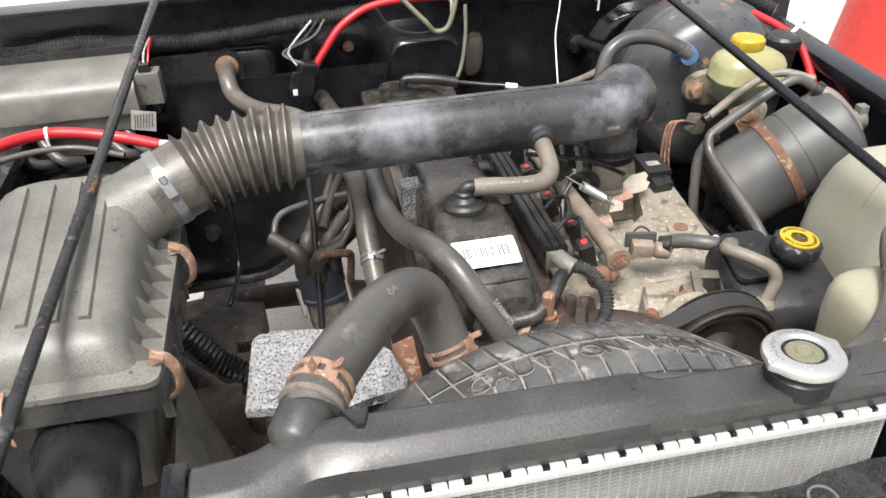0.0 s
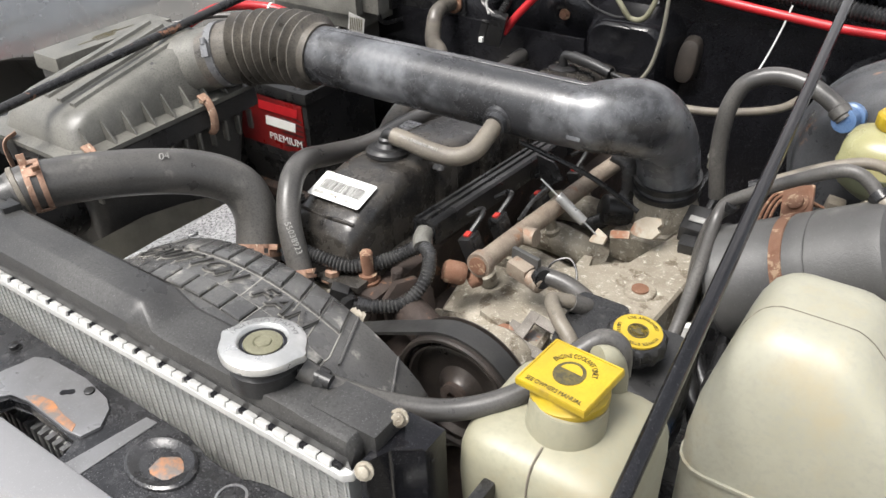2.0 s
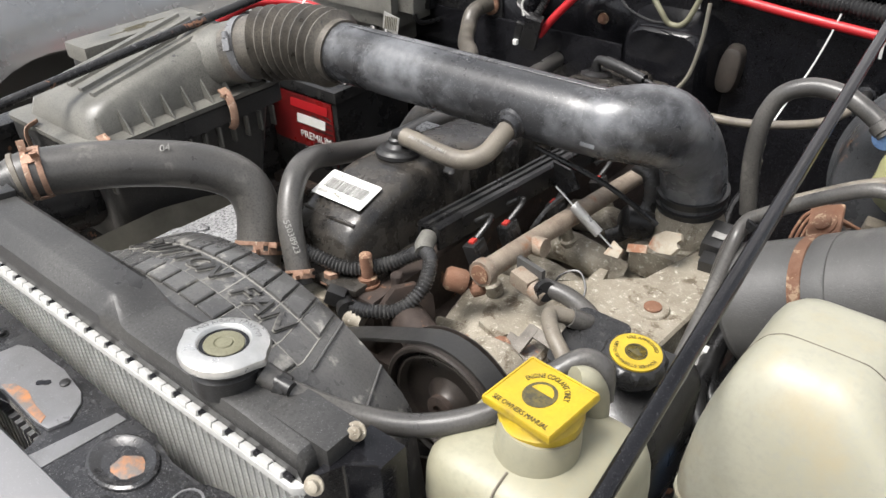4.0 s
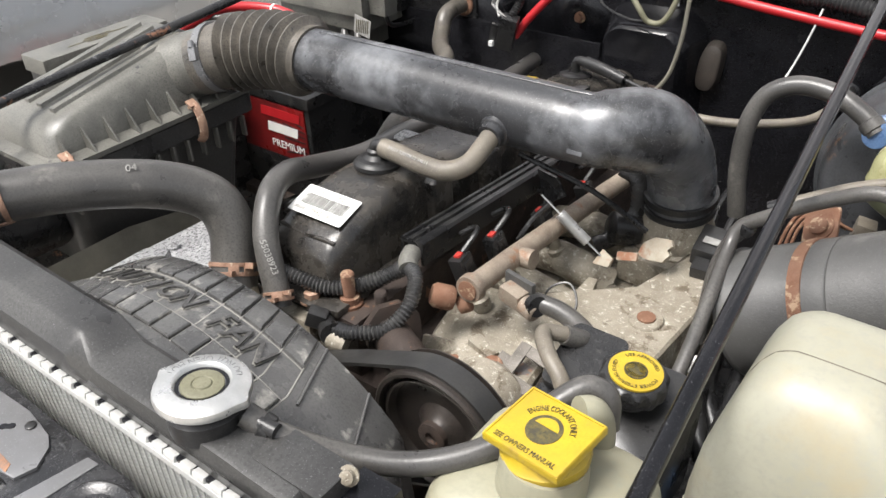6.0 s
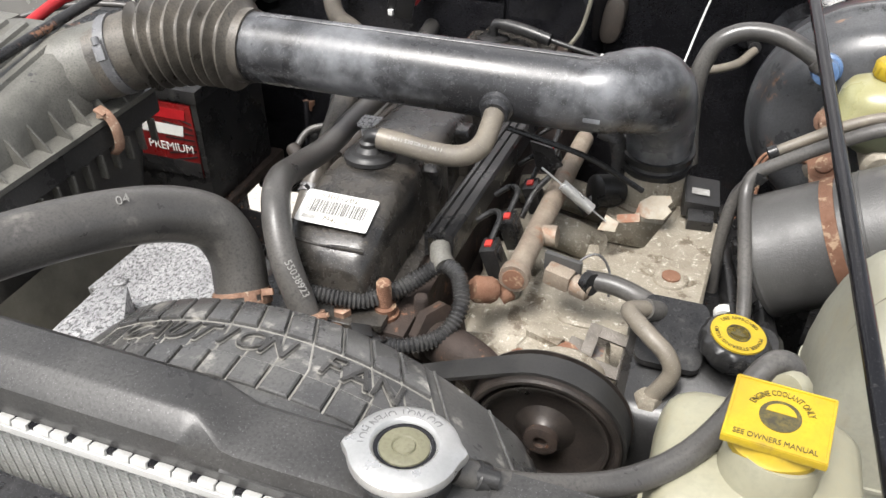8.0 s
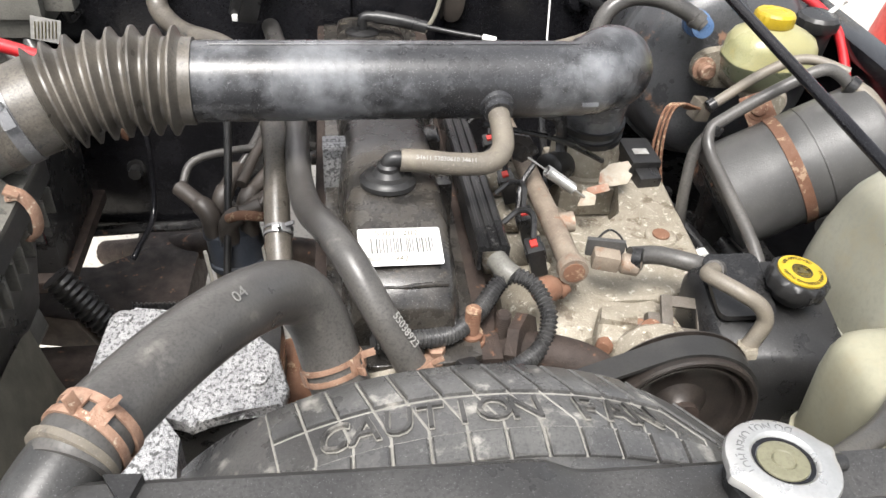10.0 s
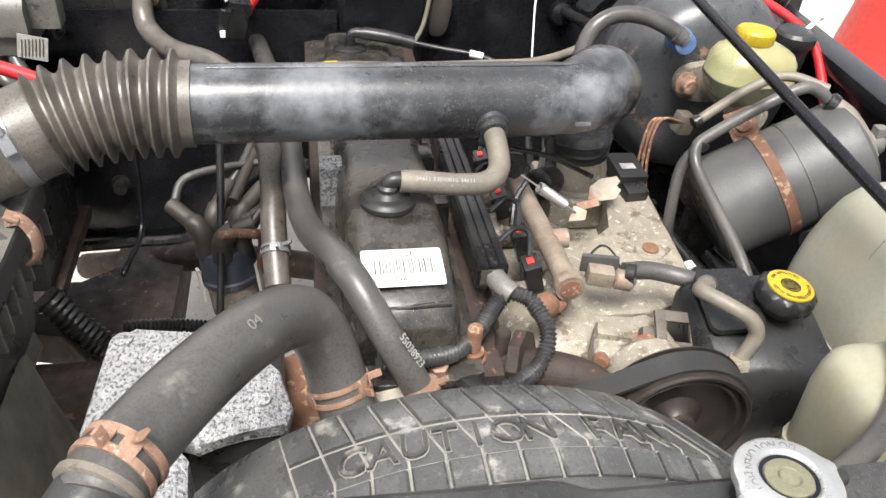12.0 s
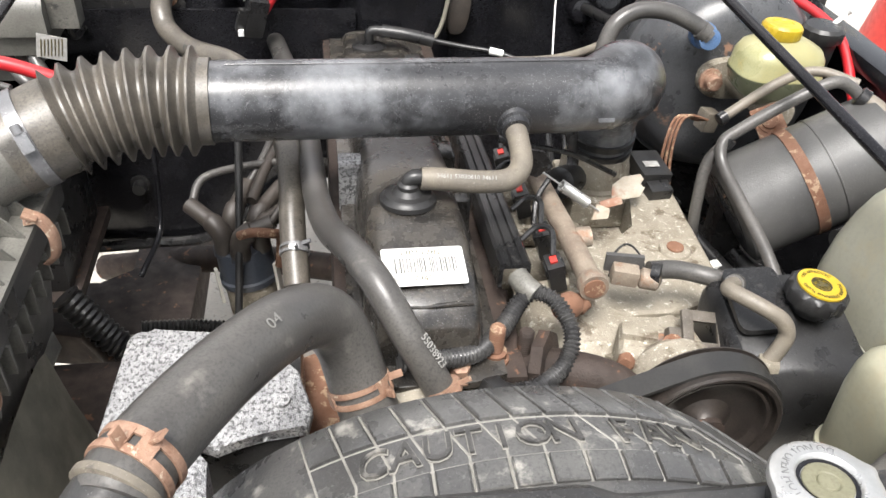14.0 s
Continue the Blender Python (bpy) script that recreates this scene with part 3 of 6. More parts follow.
def front_panel():
    # pressed black panel in front of the radiator, and the grey grille shell before it
    rim = [(-0.46, -0.125), (-0.058, -0.125), (-0.055, -0.100), (-0.048, -0.086), (-0.027, -0.084), (-0.002, -0.085), (0.020, -0.086), (0.037, -0.084), (0.042, -0.097), (0.042, -0.125), (0.46, -0.125),
           (0.46, -0.045), (0.30, -0.036), (0.22, -0.033), (0.182, -0.036), (0.168, -0.040), (0.158, -0.046), (0.133, -0.044), (0.10, -0.036), (0.065, -0.037), (-0.02, -0.036), (-0.15, -0.032), (-0.46, -0.034)]
    p = part("panel_front", slab(rim, 0.895, 0.905, bevel=0.0025), "blackpress")
    tagged(p, "black pressed front panel with holes and rust stains", "front panel", kind="structure")
    plate = [(-0.082, -0.100), (-0.079, -0.074), (-0.073, -0.050), (-0.060, -0.044), (-0.014, -0.042), (0.020, -0.047), (0.031, -0.053), (0.041, -0.068), (0.037, -0.0825), (0.020, -0.0845), (-0.002, -0.0835), (-0.027, -0.0825), (-0.048, -0.0845), (-0.057, -0.100)]
    pl = part("pressed_plate", slab(plate, 0.9035, 0.9075, bevel=0.0015), "plategrey", p, "bare grey plate with an orange rust run")
    part("rust_patch", slab([(-0.036, -0.0815), (-0.028, -0.074), (-0.012, -0.072), (0.006, -0.076), (0.024, -0.077), (0.028, -0.083), (0.0, -0.0825)], 0.9070, 0.9079, bevel=0.0003), "rustfade", pl)
    part("slot", lathe([(0.0042, 0), (0.004, 0.0006), (0.001, 0.0005)], pose(-0.012, -0.060, 0.9074, 0, 0, 40), 14, lambda a, q: q * (1 + 0.5 * math.cos(2 * a))), "black", pl)
    part("strip", slab([(0.048, -0.104), (0.060, -0.042), (0.072, -0.041), (0.066, -0.104)], 0.9030, 0.9060, bevel=0.0012), "plategrey", p)
    for x, y, r, k in ((0.106, -0.065, 0.020, 1.25), (-0.19, -0.075, 0.022, 1.3)):
        stretch = Matrix.Diagonal((k, 0.92, 1, 1))
        part("raised_ring", lathe([(r * 1.25, -0.001), (r * 1.18, 0.0035), (r * 1.08, 0.0046), (r * 0.97, 0.0040), (r * 0.80, 0.0016), (r * 0.5, 0.0012), (0.001, 0.0013)], pose(x, y, 0.9035) @ stretch, 36), "blackpress", p)
        part("rust_patch", lathe([(r * 0.55, 0), (r * 0.5, 0.0005), (0.001, 0.0006)], pose(x + 0.006, y, 0.9047) @ stretch, 16, lambda a, q: q * (1 + 0.12 * math.sin(2 * a + x * 50) + 0.08 * math.sin(5 * a))), "rustfade", p)
    for x, y in ((0.002, -0.050), (0.128, -0.092), (0.22, -0.062), (-0.10, -0.052), (0.285, -0.075), (0.33, -0.07), (-0.29, -0.07)):
        part("bolt_head", hex_bolt(pose(x, y, 0.9045), 0.0042, 0.0045), "plastic", p)
    for x, y, r in ((0.169, -0.058, 0.0095), (0.335, -0.055, 0.006), (0.24, -0.075, 0.006), (-0.26, -0.055, 0.007), (-0.34, -0.06, 0.008)):
        part("hole_rim", lathe([(r * 1.2, 0), (r * 1.2, 0.001), (r, 0.0014), (r * 0.95, -0.004)], pose(x, y, 0.9045), 18), "plategrey" if r > 0.009 else "black", p)
    # pressed swellings along the panel
    for x, y, hx, hy in ((0.165, -0.085, 0.020, 0.012), (0.27, -0.058, 0.026, 0.013), (-0.13, -0.078, 0.028, 0.014), (-0.29, -0.095, 0.030, 0.012), (0.39, -0.075, 0.03, 0.018)):
        part("swelling", loft([[(x + u * k, y + v * k, 0.9035 + h) for u, v in squircle(hx, hy, 3.0, 24)] for h, k in ((0, 1.0), (0.003, 0.9), (0.0042, 0.72), (0.0044, 0.3))]), "blackpress", p)
    part("lower_sheet", box(-0.46, 0.46, -0.125, -0.118, 0.45, 0.896, 0.002), "black", p)
    g = part("grille_shell", loft([[(x, -0.104 + a, 0.898 + b) for a, b in ((0.004, 0.0), (0.0, 0.010), (-0.012, 0.0135), (-0.036, 0.011), (-0.050, -0.004), (-0.058, -0.04), (-0.062, -0.30), (-0.050, -0.30), (-0.012, -0.10))] for x in (-0.50, -0.2, 0.0, 0.2, 0.50)]), "shellgrey")
    tagged(g, "dull grey painted grille shell edge", "grille", kind="structure")


front_panel()


# ---- radiator ----
def radiator():
    t = thing("radiator", (0, 0, 0.48), "aluminium radiator with a black plastic top tank", "radiator")
    part("core", box(-0.255, 0.240, -0.018, 0.008, 0.50, 0.948, 0.001), "darkfin", t, "bare aluminium fin core")
    tubes = []
    for i in range(62):
        x = -0.252 + i * 0.489 / 61
        tubes.append(box(x - 0.0008, x + 0.0008, -0.0188, -0.017, 0.50, 0.947, 0))
        # folded fins between the upright tubes
        x1 = x + 0.489 / 61
        if i < 61:
            v, f = [], []
            for k in range(75):
                z = 0.947 - k * 0.0041
                v += [(x, -0.0205, z - 0.0015), ((x + x1) / 2, -0.0209, z + 0.0007), (x1, -0.0205, z - 0.0015), (x, -0.0195, z - 0.0041), ((x + x1) / 2, -0.0199, z - 0.0019), (x1, -0.0195, z - 0.0041)]
                o = 6 * k
                f += [(o, o + 1, o + 4, o + 3), (o + 1, o + 2, o + 5, o + 4)]
            tubes.append((v, f))
    tagged(part("fin_mass", merge(*tubes), "fins", t), kind="stuff")
    # header plate with folded tabs
    part("header", slab([(-0.266, -0.031), (0.248, -0.031), (0.254, -0.026), (0.254, 0.017), (0.248, 0.022), (-0.266, 0.022), (-0.272, 0.017), (-0.272, -0.026)], 0.9435, 0.9525, bevel=0.0035, seg=3), "metal", t)
    part("gasket", box(-0.262, 0.246, -0.0290, -0.0240, 0.9520, 0.9560, 0.001), "black", t, "black rubber gasket under the crimped tabs")
    for i in range(37):
        x = -0.258 + i * 0.0137 + (0.0011 if i % 2 else -0.0011)
        part("crimp_tab", block((0.0106, 0.0050, 0.0050), pose(x, -0.0284, 0.9545, -14), 0.0014), "metal", t)
    # top tank: a raised stretch, a ramp down and a lower stretch
    def ring(x, top, front):
        return [(x, -0.025, 0.952), (x, -0.027, 0.966), (x, -0.0255, top - 0.012), (x, front, top - 0.001), (x, front + 0.004, top), (x, 0.012, top), (x, 0.017, top - 0.004), (x, 0.018, 0.952)]
    stations = [(-0.272, 0.962, -0.012), (-0.269, 0.968, -0.014), (-0.240, 0.971, -0.016), (-0.226, 0.974, -0.015), (-0.200, 0.988, -0.010), (-0.185, 0.993, -0.008), (-0.165, 0.994, -0.010), (-0.150, 0.9925, -0.013), (0.040, 0.990, -0.014),
                (0.048, 0.989, -0.014), (0.066, 0.979, -0.022), (0.075, 0.978, -0.023), (0.205, 0.977, -0.023), (0.210, 0.974, -0.022), (0.248, 0.973, -0.022), (0.252, 0.968, -0.018)]
    tank = part("top_tank", loft([ring(*s) for s in stations]), "tankplastic", t, "black plastic top tank")
    part("tank_end_block", box(0.205, 0.262, -0.012, 0.018, 0.955, 0.975, 0.003), "tankplastic", tank)
    part("tank_fin", slab([(-0.155, 0.000), (-0.150, 0.000), (-0.146, 0.014), (-0.165, 0.015)], 0.988, 0.998, bevel=0.001), "plastic", tank)
    # filler neck and pressure cap
    neck = part("filler_neck", lathe([(0.0245, 0), (0.0245, 0.014), (0.022, 0.016), (0.022, 0.0225)], pose(0.164, -0.004, 0.972), 32), "plastic", t)
    c = pose(0.164, -0.004, 0.9940, -4, 2, 13) @ Matrix.Scale(0.83, 4)
    def ears(a, r):
        if r < 0.028:
            return r
        k = max(0, math.cos(2 * a)) ** 22
        return r * (1 + 0.11 * k)
    cap = part("pressure_cap", lathe([(0.031, -0.001), (0.0345, 0.0), (0.0350, 0.003), (0.034, 0.006), (0.030, 0.0085), (0.021, 0.0095), (0.0195, 0.0085), (0.0185, 0.0055), (0.001, 0.0055)], c, 72, ears), "capmetal", t, "round silver pressure cap with two ears")
    part("valve_disc", lathe([(0.0158, 0.0050), (0.0155, 0.0068), (0.014, 0.0075), (0.0080, 0.0075), (0.0070, 0.0066), (0.0062, 0.0078), (0.001, 0.0080)], c, 36), "olive", cap, "olive rubber centre disc")
    words("DO NOT OPEN HOT", 0.0085, c @ pose(0, 0, 0.0086, 0, 0, 205), "capstamp", cap, bend=-0.0255, fit=0.066, depth=0.0006)
    # darkness of the hole round the disc, put in as a black ring
    part("rubber_ring", lathe([(0.0190, 0.0052), (0.0190, 0.0064), (0.0162, 0.0064), (0.0160, 0.0052)], c, 36), "black", cap, "black ring standing in for the dark gap round the centre disc")
    part("overflow_nipple", pipe([(0.185, 0.004, 0.982), (0.21, 0.008, 0.978)], 0.005, 10), "plastic", t)
    # hose inlet
    part("inlet_neck", sweep(spline([(-0.206, 0.000, 0.972), (-0.201, 0.006, 0.975), (-0.196, 0.015, 0.980), (-0.189, 0.028, 0.985), (-0.179, 0.044, 0.989)], 6), lambda s: 0.0205 * min(1.0, 0.45 + s / 0.03), 26), "tankplastic", t)
    # side bracket on the reservoir side
    br = part("side_bracket", slab([(0.257, -0.024), (0.262, -0.024), (0.266, -0.004), (0.286, 0.006), (0.286, 0.028), (0.257, 0.028)], 0.60, 0.962, bevel=0.002), "black", t)
    for y, z, in ((-0.024, 0.958), (0.012, 0.972)):
        part("bolt_head", hex_bolt(axes((0.262, y, z), (0.3, -0.8, 0.5)), 0.0042, 0.005), "cast", br)
    part("side_bracket", box(-0.292, -0.275, -0.03, 0.03, 0.60, 0.958, 0.003), "black", t)
    part("bolt_head", hex_bolt(axes((-0.281, -0.024, 0.962), (-0.2, -0.6, 0.6)), 0.0052, 0.006), "cast", t)


radiator()


def condenser():
    t = thing("condenser", (0, -0.07, 0.60), "dusty grey cooler fins behind the front panel", "condenser")
    part("core", box(-0.24, 0.24, -0.078, -0.060, 0.60, 0.868, 0.002), "darkfin", t)
    for i in range(48):
        part("fin", box(-0.236 + i * 0.01, -0.2305 + i * 0.01, -0.084, -0.056, 0.64, 0.8705, 0.0008), "plategrey", t)


condenser()


# ---- fan shroud ----
def shroud_at(a, v, lift=0.0):
    """A place on the curved hood of the shroud: a across it (-55 to 55), v from front (0) to back (1)."""
    k = min(max(v, 0), 1)
    u = max(-1.0, min(1.0, a / 55))
    xc, r, crown = 0.042 - 0.016 * k, 0.262 - 0.017 * k, 0.970 - 0.022 * k
    x = 0.045 - 0.025 * k + (0.20 - 0.018 * k) * u
    z = crown - r + math.sqrt(r * r - (x - xc) ** 2)
    n = Vector((x - xc, 0.35 * r, z - (crown - r))).normalized()
    p = Vector((x, 0.055 + 0.064 * v, z)) + n * lift
    if abs(a) > 55:
        p += Vector((0.0006 * math.copysign(1, a), 0, -0.0055)) * (abs(a) - 55)
    return p


def fan_shroud():
    t = thing("fan_shroud", (0.04, 0.08, 0.60), "dusty black plastic fan shroud with raised pads and lettering", "fan shroud")
    rings = []
    for i in range(61):
        a = -90 + 190 * i / 60
        outer = [shroud_at(a, v) for v in (-0.55, 0.0, 0.5, 0.97, 1.0)]
        inner = [shroud_at(a, v, -0.006) for v in (1.0, 0.5, -0.55)]
        rings.append(outer + inner)
    part("hood", loft(rings), "shroud", t)
    # pads between the dust-filled grooves
    rows = ((-0.40, -0.10), (-0.06, 0.42), (0.47, 0.95))
    for k in range(12):
        a0 = -37 + k * 5.75
        for j, (v0, v1) in enumerate(rows):
            if j == 1:
                continue
            cr = [shroud_at(a0 + 0.35, v0), shroud_at(a0 + 5.4, v0), shroud_at(a0 + 5.4, v1), shroud_at(a0 + 0.35, v1)]
            up = (cr[1] - cr[0]).cross(cr[2] - cr[0]).normalized()
            c0 = sum(cr, Vector()) / 4
            topv = [p + (c0 - p) * 0.10 + up * 0.0032 for p in cr]
            midv = [p + up * 0.0022 for p in cr]
            part("pad", loft([[tuple(p - up * 0.002) for p in cr], [tuple(p) for p in midv], [tuple(p) for p in topv]]), "shroud", t)
    # dust lying in the grooves
    lines = []
    for k in range(13):
        a0 = -37 + k * 5.75
        lines.append(sweep([shroud_at(a0 + 0.0, v, -0.0005) for v in (-0.4, 0.0, 0.25, 0.5, 0.75, 0.96)], 0.0010, 6, True))
    for v in (-0.08, 0.445):
        lines.append(sweep([shroud_at(-37 + 69 * i / 30, v, -0.0006) for i in range(31)], 0.0010, 6, True))
    tagged(part("groove_dust", merge(*lines), "groove", t), kind="stuff")
    # CAUTION FAN along the middle row
    text, total = "CAUTION FAN", 50.5
    step = total / (len(text) - 1)
    for i, ch in enumerate(text):
        if ch == " ":
            continue
        a = -27.6 + i * step
        o, px, pv = shroud_at(a, 0.155, 0.0014), shroud_at(a + 1, 0.155, 0.0014), shroud_at(a, 0.055, 0.0014)
        x = (px - o).normalized()
        y = (pv - o).normalized() * -1
        z = x.cross(-y) if x.cross(-y).z > 0 else x.cross(y)
        yy = z.cross(x)
        m = Matrix((x, yy, z)).transposed().to_4x4()
        m.translation = o
        tall = Matrix.Diagonal((0.88, 1.15 if i < 8 else 1.25, 1, 1))
        words(ch, 0.031, m @ tall, "lettering", t, "letter", 0.0014)
        words(ch, 0.031, m @ tall @ pose(0.0, 0.0, -0.0008), "groove", t, "letter_edge", 0.0004, bold=0.0006)
    # flat cover between the shroud hood and the radiator
    part("front_plate", slab([(-0.27, 0.020), (0.25, 0.020), (0.25, 0.030), (0.19, 0.040), (0.04, 0.046), (-0.14, 0.040), (-0.27, 0.034)], 0.900, 0.938, bevel=0.003), "shroud", t)
    part("rib", sweep([shroud_at(34 + 0.2, v, 0.001) for v in (0, 0.3, 0.6, 0.98)], 0.0011, 6), "shroud", t)
    part("rib", sweep([shroud_at(46, v, 0.001) for v in (0, 0.3, 0.6, 0.98)], 0.0011, 6), "shroud", t)
    part("back_wall", slab([(-0.28, 0.024), (0.26, 0.024), (0.26, 0.03), (-0.28, 0.03)], 0.50, 0.95, bevel=0.001), "plastic", t)


fan_shroud()


# ---- coolant hoses ----
def upper_hose():
    t = thing("radiator_hose", (-0.12, 0.12, 0.9), "thick worn black rubber upper radiator hose", "hose")
    pts = [(-0.184, 0.027, 0.986), (-0.177, 0.048, 0.990), (-0.145, 0.107, 0.984), (-0.110, 0.162, 0.970), (-0.085, 0.193, 0.949), (-0.070, 0.198, 0.920), (-0.061, 0.187, 0.890), (-0.053, 0.174, 0.868)]
    hose = part("hose", pipe(pts, 0.0222, 24, 10), "hose", t)
    clamp_ring((-0.177, 0.047, 0.990), (0.03, 0.06, 0.003), 0.0225, 0.016, t, ear=(0.3, 0, 1))
    part("band", lathe([(0.0222, -0.003), (0.0242, -0.002), (0.0242, 0.002), (0.0222, 0.003)], axes((-0.184, 0.033, 0.988), (0.03, 0.07, 0.01)), 28), "hose_tan", t)
    clamp_ring((-0.0595, 0.184, 0.884), (0.01, -0.016, -0.03), 0.0225, 0.013, t, ear=(0.9, -0.4, 0.3))
    o = Vector((-0.1115, 0.1385, 0.9975))
    words("04", 0.010, axes(o, (0.42, -0.42, 0.80), (0.47, 0.82, -0.15)), "fadedprint", hose, "marking", 0.0002)
    part("outlet_neck", pipe([(-0.057, 0.178, 0.876), (-0.035, 0.170, 0.845), (-0.01, 0.19, 0.83)], 0.0205, 20), "cast", t, "cast thermostat outlet")


def heater_hose():
    t = thing("heater_hose", (-0.05, 0.3, 0.88), "worn black rubber heater hose with pale numbers", "hose")
    pts = [(0.003, 0.180, 0.868), (-0.004, 0.186, 0.884), (-0.026, 0.202, 0.922), (-0.045, 0.230, 0.947), (-0.062, 0.268, 0.948), (-0.077, 0.322, 0.928), (-0.087, 0.40, 0.905), (-0.092, 0.48, 0.898), (-0.10, 0.60, 0.885), (-0.12, 0.74, 0.87), (-0.14, 0.86, 0.86)]
    hose = part("hose", pipe(pts, 0.0122, 18, 10), "hose", t)
    clamp_ring((0.002, 0.183, 0.878), (0.01, -0.01, -0.022), 0.0125, 0.009, t, ear=(0.8, -0.5, 0.3))
    words("55038923", 0.0085, axes((-0.0065, 0.1865, 0.9155), (0.55, -0.72, 0.42), (0.45, -0.10, -0.85)), "greyprint", hose, "part_number", 0.0002)
    b = thing("heater_hose", (-0.12, 0.4, 0.85), "dusty brown heater hose running to the firewall", "hose")
    part("hose", pipe([(-0.109, 0.37, 0.825), (-0.112, 0.42, 0.859), (-0.112, 0.46, 0.884), (-0.116, 0.50, 0.902), (-0.135, 0.60, 0.908), (-0.181, 0.68, 0.909), (-0.236, 0.74, 0.901), (-0.267, 0.785, 0.906), (-0.275, 0.805, 0.921), (-0.277, 0.83, 0.926), (-0.278, 0.87, 0.925)], 0.0128, 18, 8), "bellows", b)
    clamp_ring((-0.1105, 0.40, 0.846), (0.0, 0.05, 0.03), 0.0130, 0.009, b, "plategrey", ear=(0.3, -0.6, 0.5))
    part("end_fitting", lathe([(0.016, 0), (0.018, 0.004), (0.018, 0.010), (0.013, 0.013)], axes((-0.2775, 0.865, 0.925), (0, -1, 0)), 20), "rust", b)


upper_hose()
heater_hose()


def overflow_hose():
    t = thing("overflow_hose", (0.26, 0.05, 0.96), "thin grey-black rubber overflow hose", "hose")
    part("hose", pipe([(0.188, 0.004, 0.983), (0.208, 0.012, 0.970), (0.237, 0.030, 0.956), (0.270, 0.050, 0.951), (0.298, 0.074, 0.955), (0.318, 0.103, 0.963), (0.328, 0.124, 0.974), (0.339, 0.139, 0.980), (0.350, 0.143, 0.974), (0.353, 0.139, 0.955)], 0.0078, 16), "hose", t)
    part("crimp_ring", lathe([(0.0078, -0.004), (0.0088, -0.003), (0.0088, 0.003), (0.0078, 0.004)], axes((0.200, 0.008, 0.9755), (0.02, 0.008, -0.013)), 18), "plastic", t)


overflow_hose()


# ---- intake duct ----
TY0, TZ0, TY1, TZ1 = 0.4255, 0.992, 0.440, 0.986


def intake_duct():
    t = thing("intake_duct", (0, 0.43, 0.95), "worn black plastic intake pipe with a dusty rubber bellows", "intake pipe")
    a, b = Vector((-0.178, TY0, TZ0)), Vector((0.16, TY1, TZ1))
    bend = [a, a + (b - a) * 0.5, b, Vector((0.188, 0.447, 0.987)), Vector((0.210, 0.466, 0.984)), Vector((0.224, 0.494, 0.970)), Vector((0.230, 0.523, 0.942)), Vector((0.232, 0.542, 0.905)), Vector((0.232, 0.548, 0.868))]
    def rad(s):
        return 0.0350 - 0.0012 * math.exp(-((s - 0.345) / 0.012) ** 2) + 0.0058 * math.exp(-((s - 0.408) / 0.036) ** 2)
    duct = part("pipe", sweep(even(spline(bend, 12), 0.008), rad, 40), "tube", t)
    part("seam", sweep([a + Vector((0.02, -0.002, 0.0352)), a + (b - a) * 0.5 + Vector((0, -0.002, 0.0352)), b + Vector((0.0, -0.002, 0.0352)), Vector((0.175, 0.441, 1.0205))], 0.0005, 6), "tube", duct)
    # bellows
    line = [(-0.172, TY0, TZ0), (-0.22, 0.424, 0.993), (-0.262, 0.417, 0.989), (-0.298, 0.405, 0.981), (-0.334, 0.388, 0.969)]
    pitch = 0.0152
    def fold(s):
        if s < 0.010:
            return 0.0375
        if s > 0.122:
            return 0.0412 - 0.0012 * min(1.0, (s - 0.122) / 0.03)
        k = 0.5 + 0.5 * math.cos(2 * math.pi * (s - 0.016) / pitch)
        return 0.0372 + 0.0102 * k ** 1.5
    part("bellows", sweep(even(spline(line, 16), 0.0019), fold, 36), "bellows", t, "dusty ribbed rubber bellows")
    worm_clamp((-0.316, 0.3975, 0.976), (-0.032, -0.012, -0.010), 0.0412, 0.011, t, (0.2, -0.75, 0.35))
    # nipple boss
    n = axes((0.089, 0.4375, 0.984), (0.05, -0.92, -0.20))
    part("nipple_boss", lathe([(0.018, 0.030), (0.016, 0.0365), (0.0135, 0.038), (0.0125, 0.044)], n, 24), "tube", duct)
    # coupling at the throttle body
    for z, r in ((0.884, 0.0388), (0.870, 0.0380)):
        part("clamp_band", lathe([(r - 0.002, -0.004), (r, -0.0035), (r, 0.0035), (r - 0.002, 0.004)], axes((0.232, 0.547, z), (0.0, -0.12, 1)), 36), "plastic", t)
    for x, k in ((0.13, 0.006), (0.178, 0.007)):
        part("moulded_mark", block((k * 2.2, 0.001, 0.004), pose(x, TY1 - 0.034, TZ1 - 0.009, -15), 0.0004), "tube", duct)


intake_duct()


def pcv_hose():
    t = thing("breather_hose", (0.04, 0.36, 0.95), "dusty tan rubber breather hose with faint print", "hose")
    h = part("hose", pipe([(0.0, 0.342, 0.9615), (0.02, 0.342, 0.960), (0.05, 0.341, 0.957), (0.076, 0.345, 0.956), (0.090, 0.360, 0.960), (0.092, 0.385, 0.970), (0.090, 0.405, 0.977)], 0.0098, 18), "hose_tan", t)
    words("34611 53030610 34611", 0.0048, axes((0.038, 0.3345, 0.9665), (0, -0.72, 0.69), (1, 0, -0.1)), "greyprint", h, "print", 0.0002, fit=0.05)


pcv_hose()


# ---- engine ----
def cover_top(y):
    """Height of the rocker cover's top along its length."""
    pts = ((0.217, 0.900), (0.226, 0.913), (0.238, 0.9215), (0.250, 0.9270), (0.275, 0.9345), (0.295, 0.940), (0.345, 0.940), (0.60, 0.911), (0.83, 0.884))
    for (a, p), (b, q) in zip(pts, pts[1:]):
        if y <= b:
            return p + (q - p) * (y - a) / (b - a)
    return pts[-1][1]


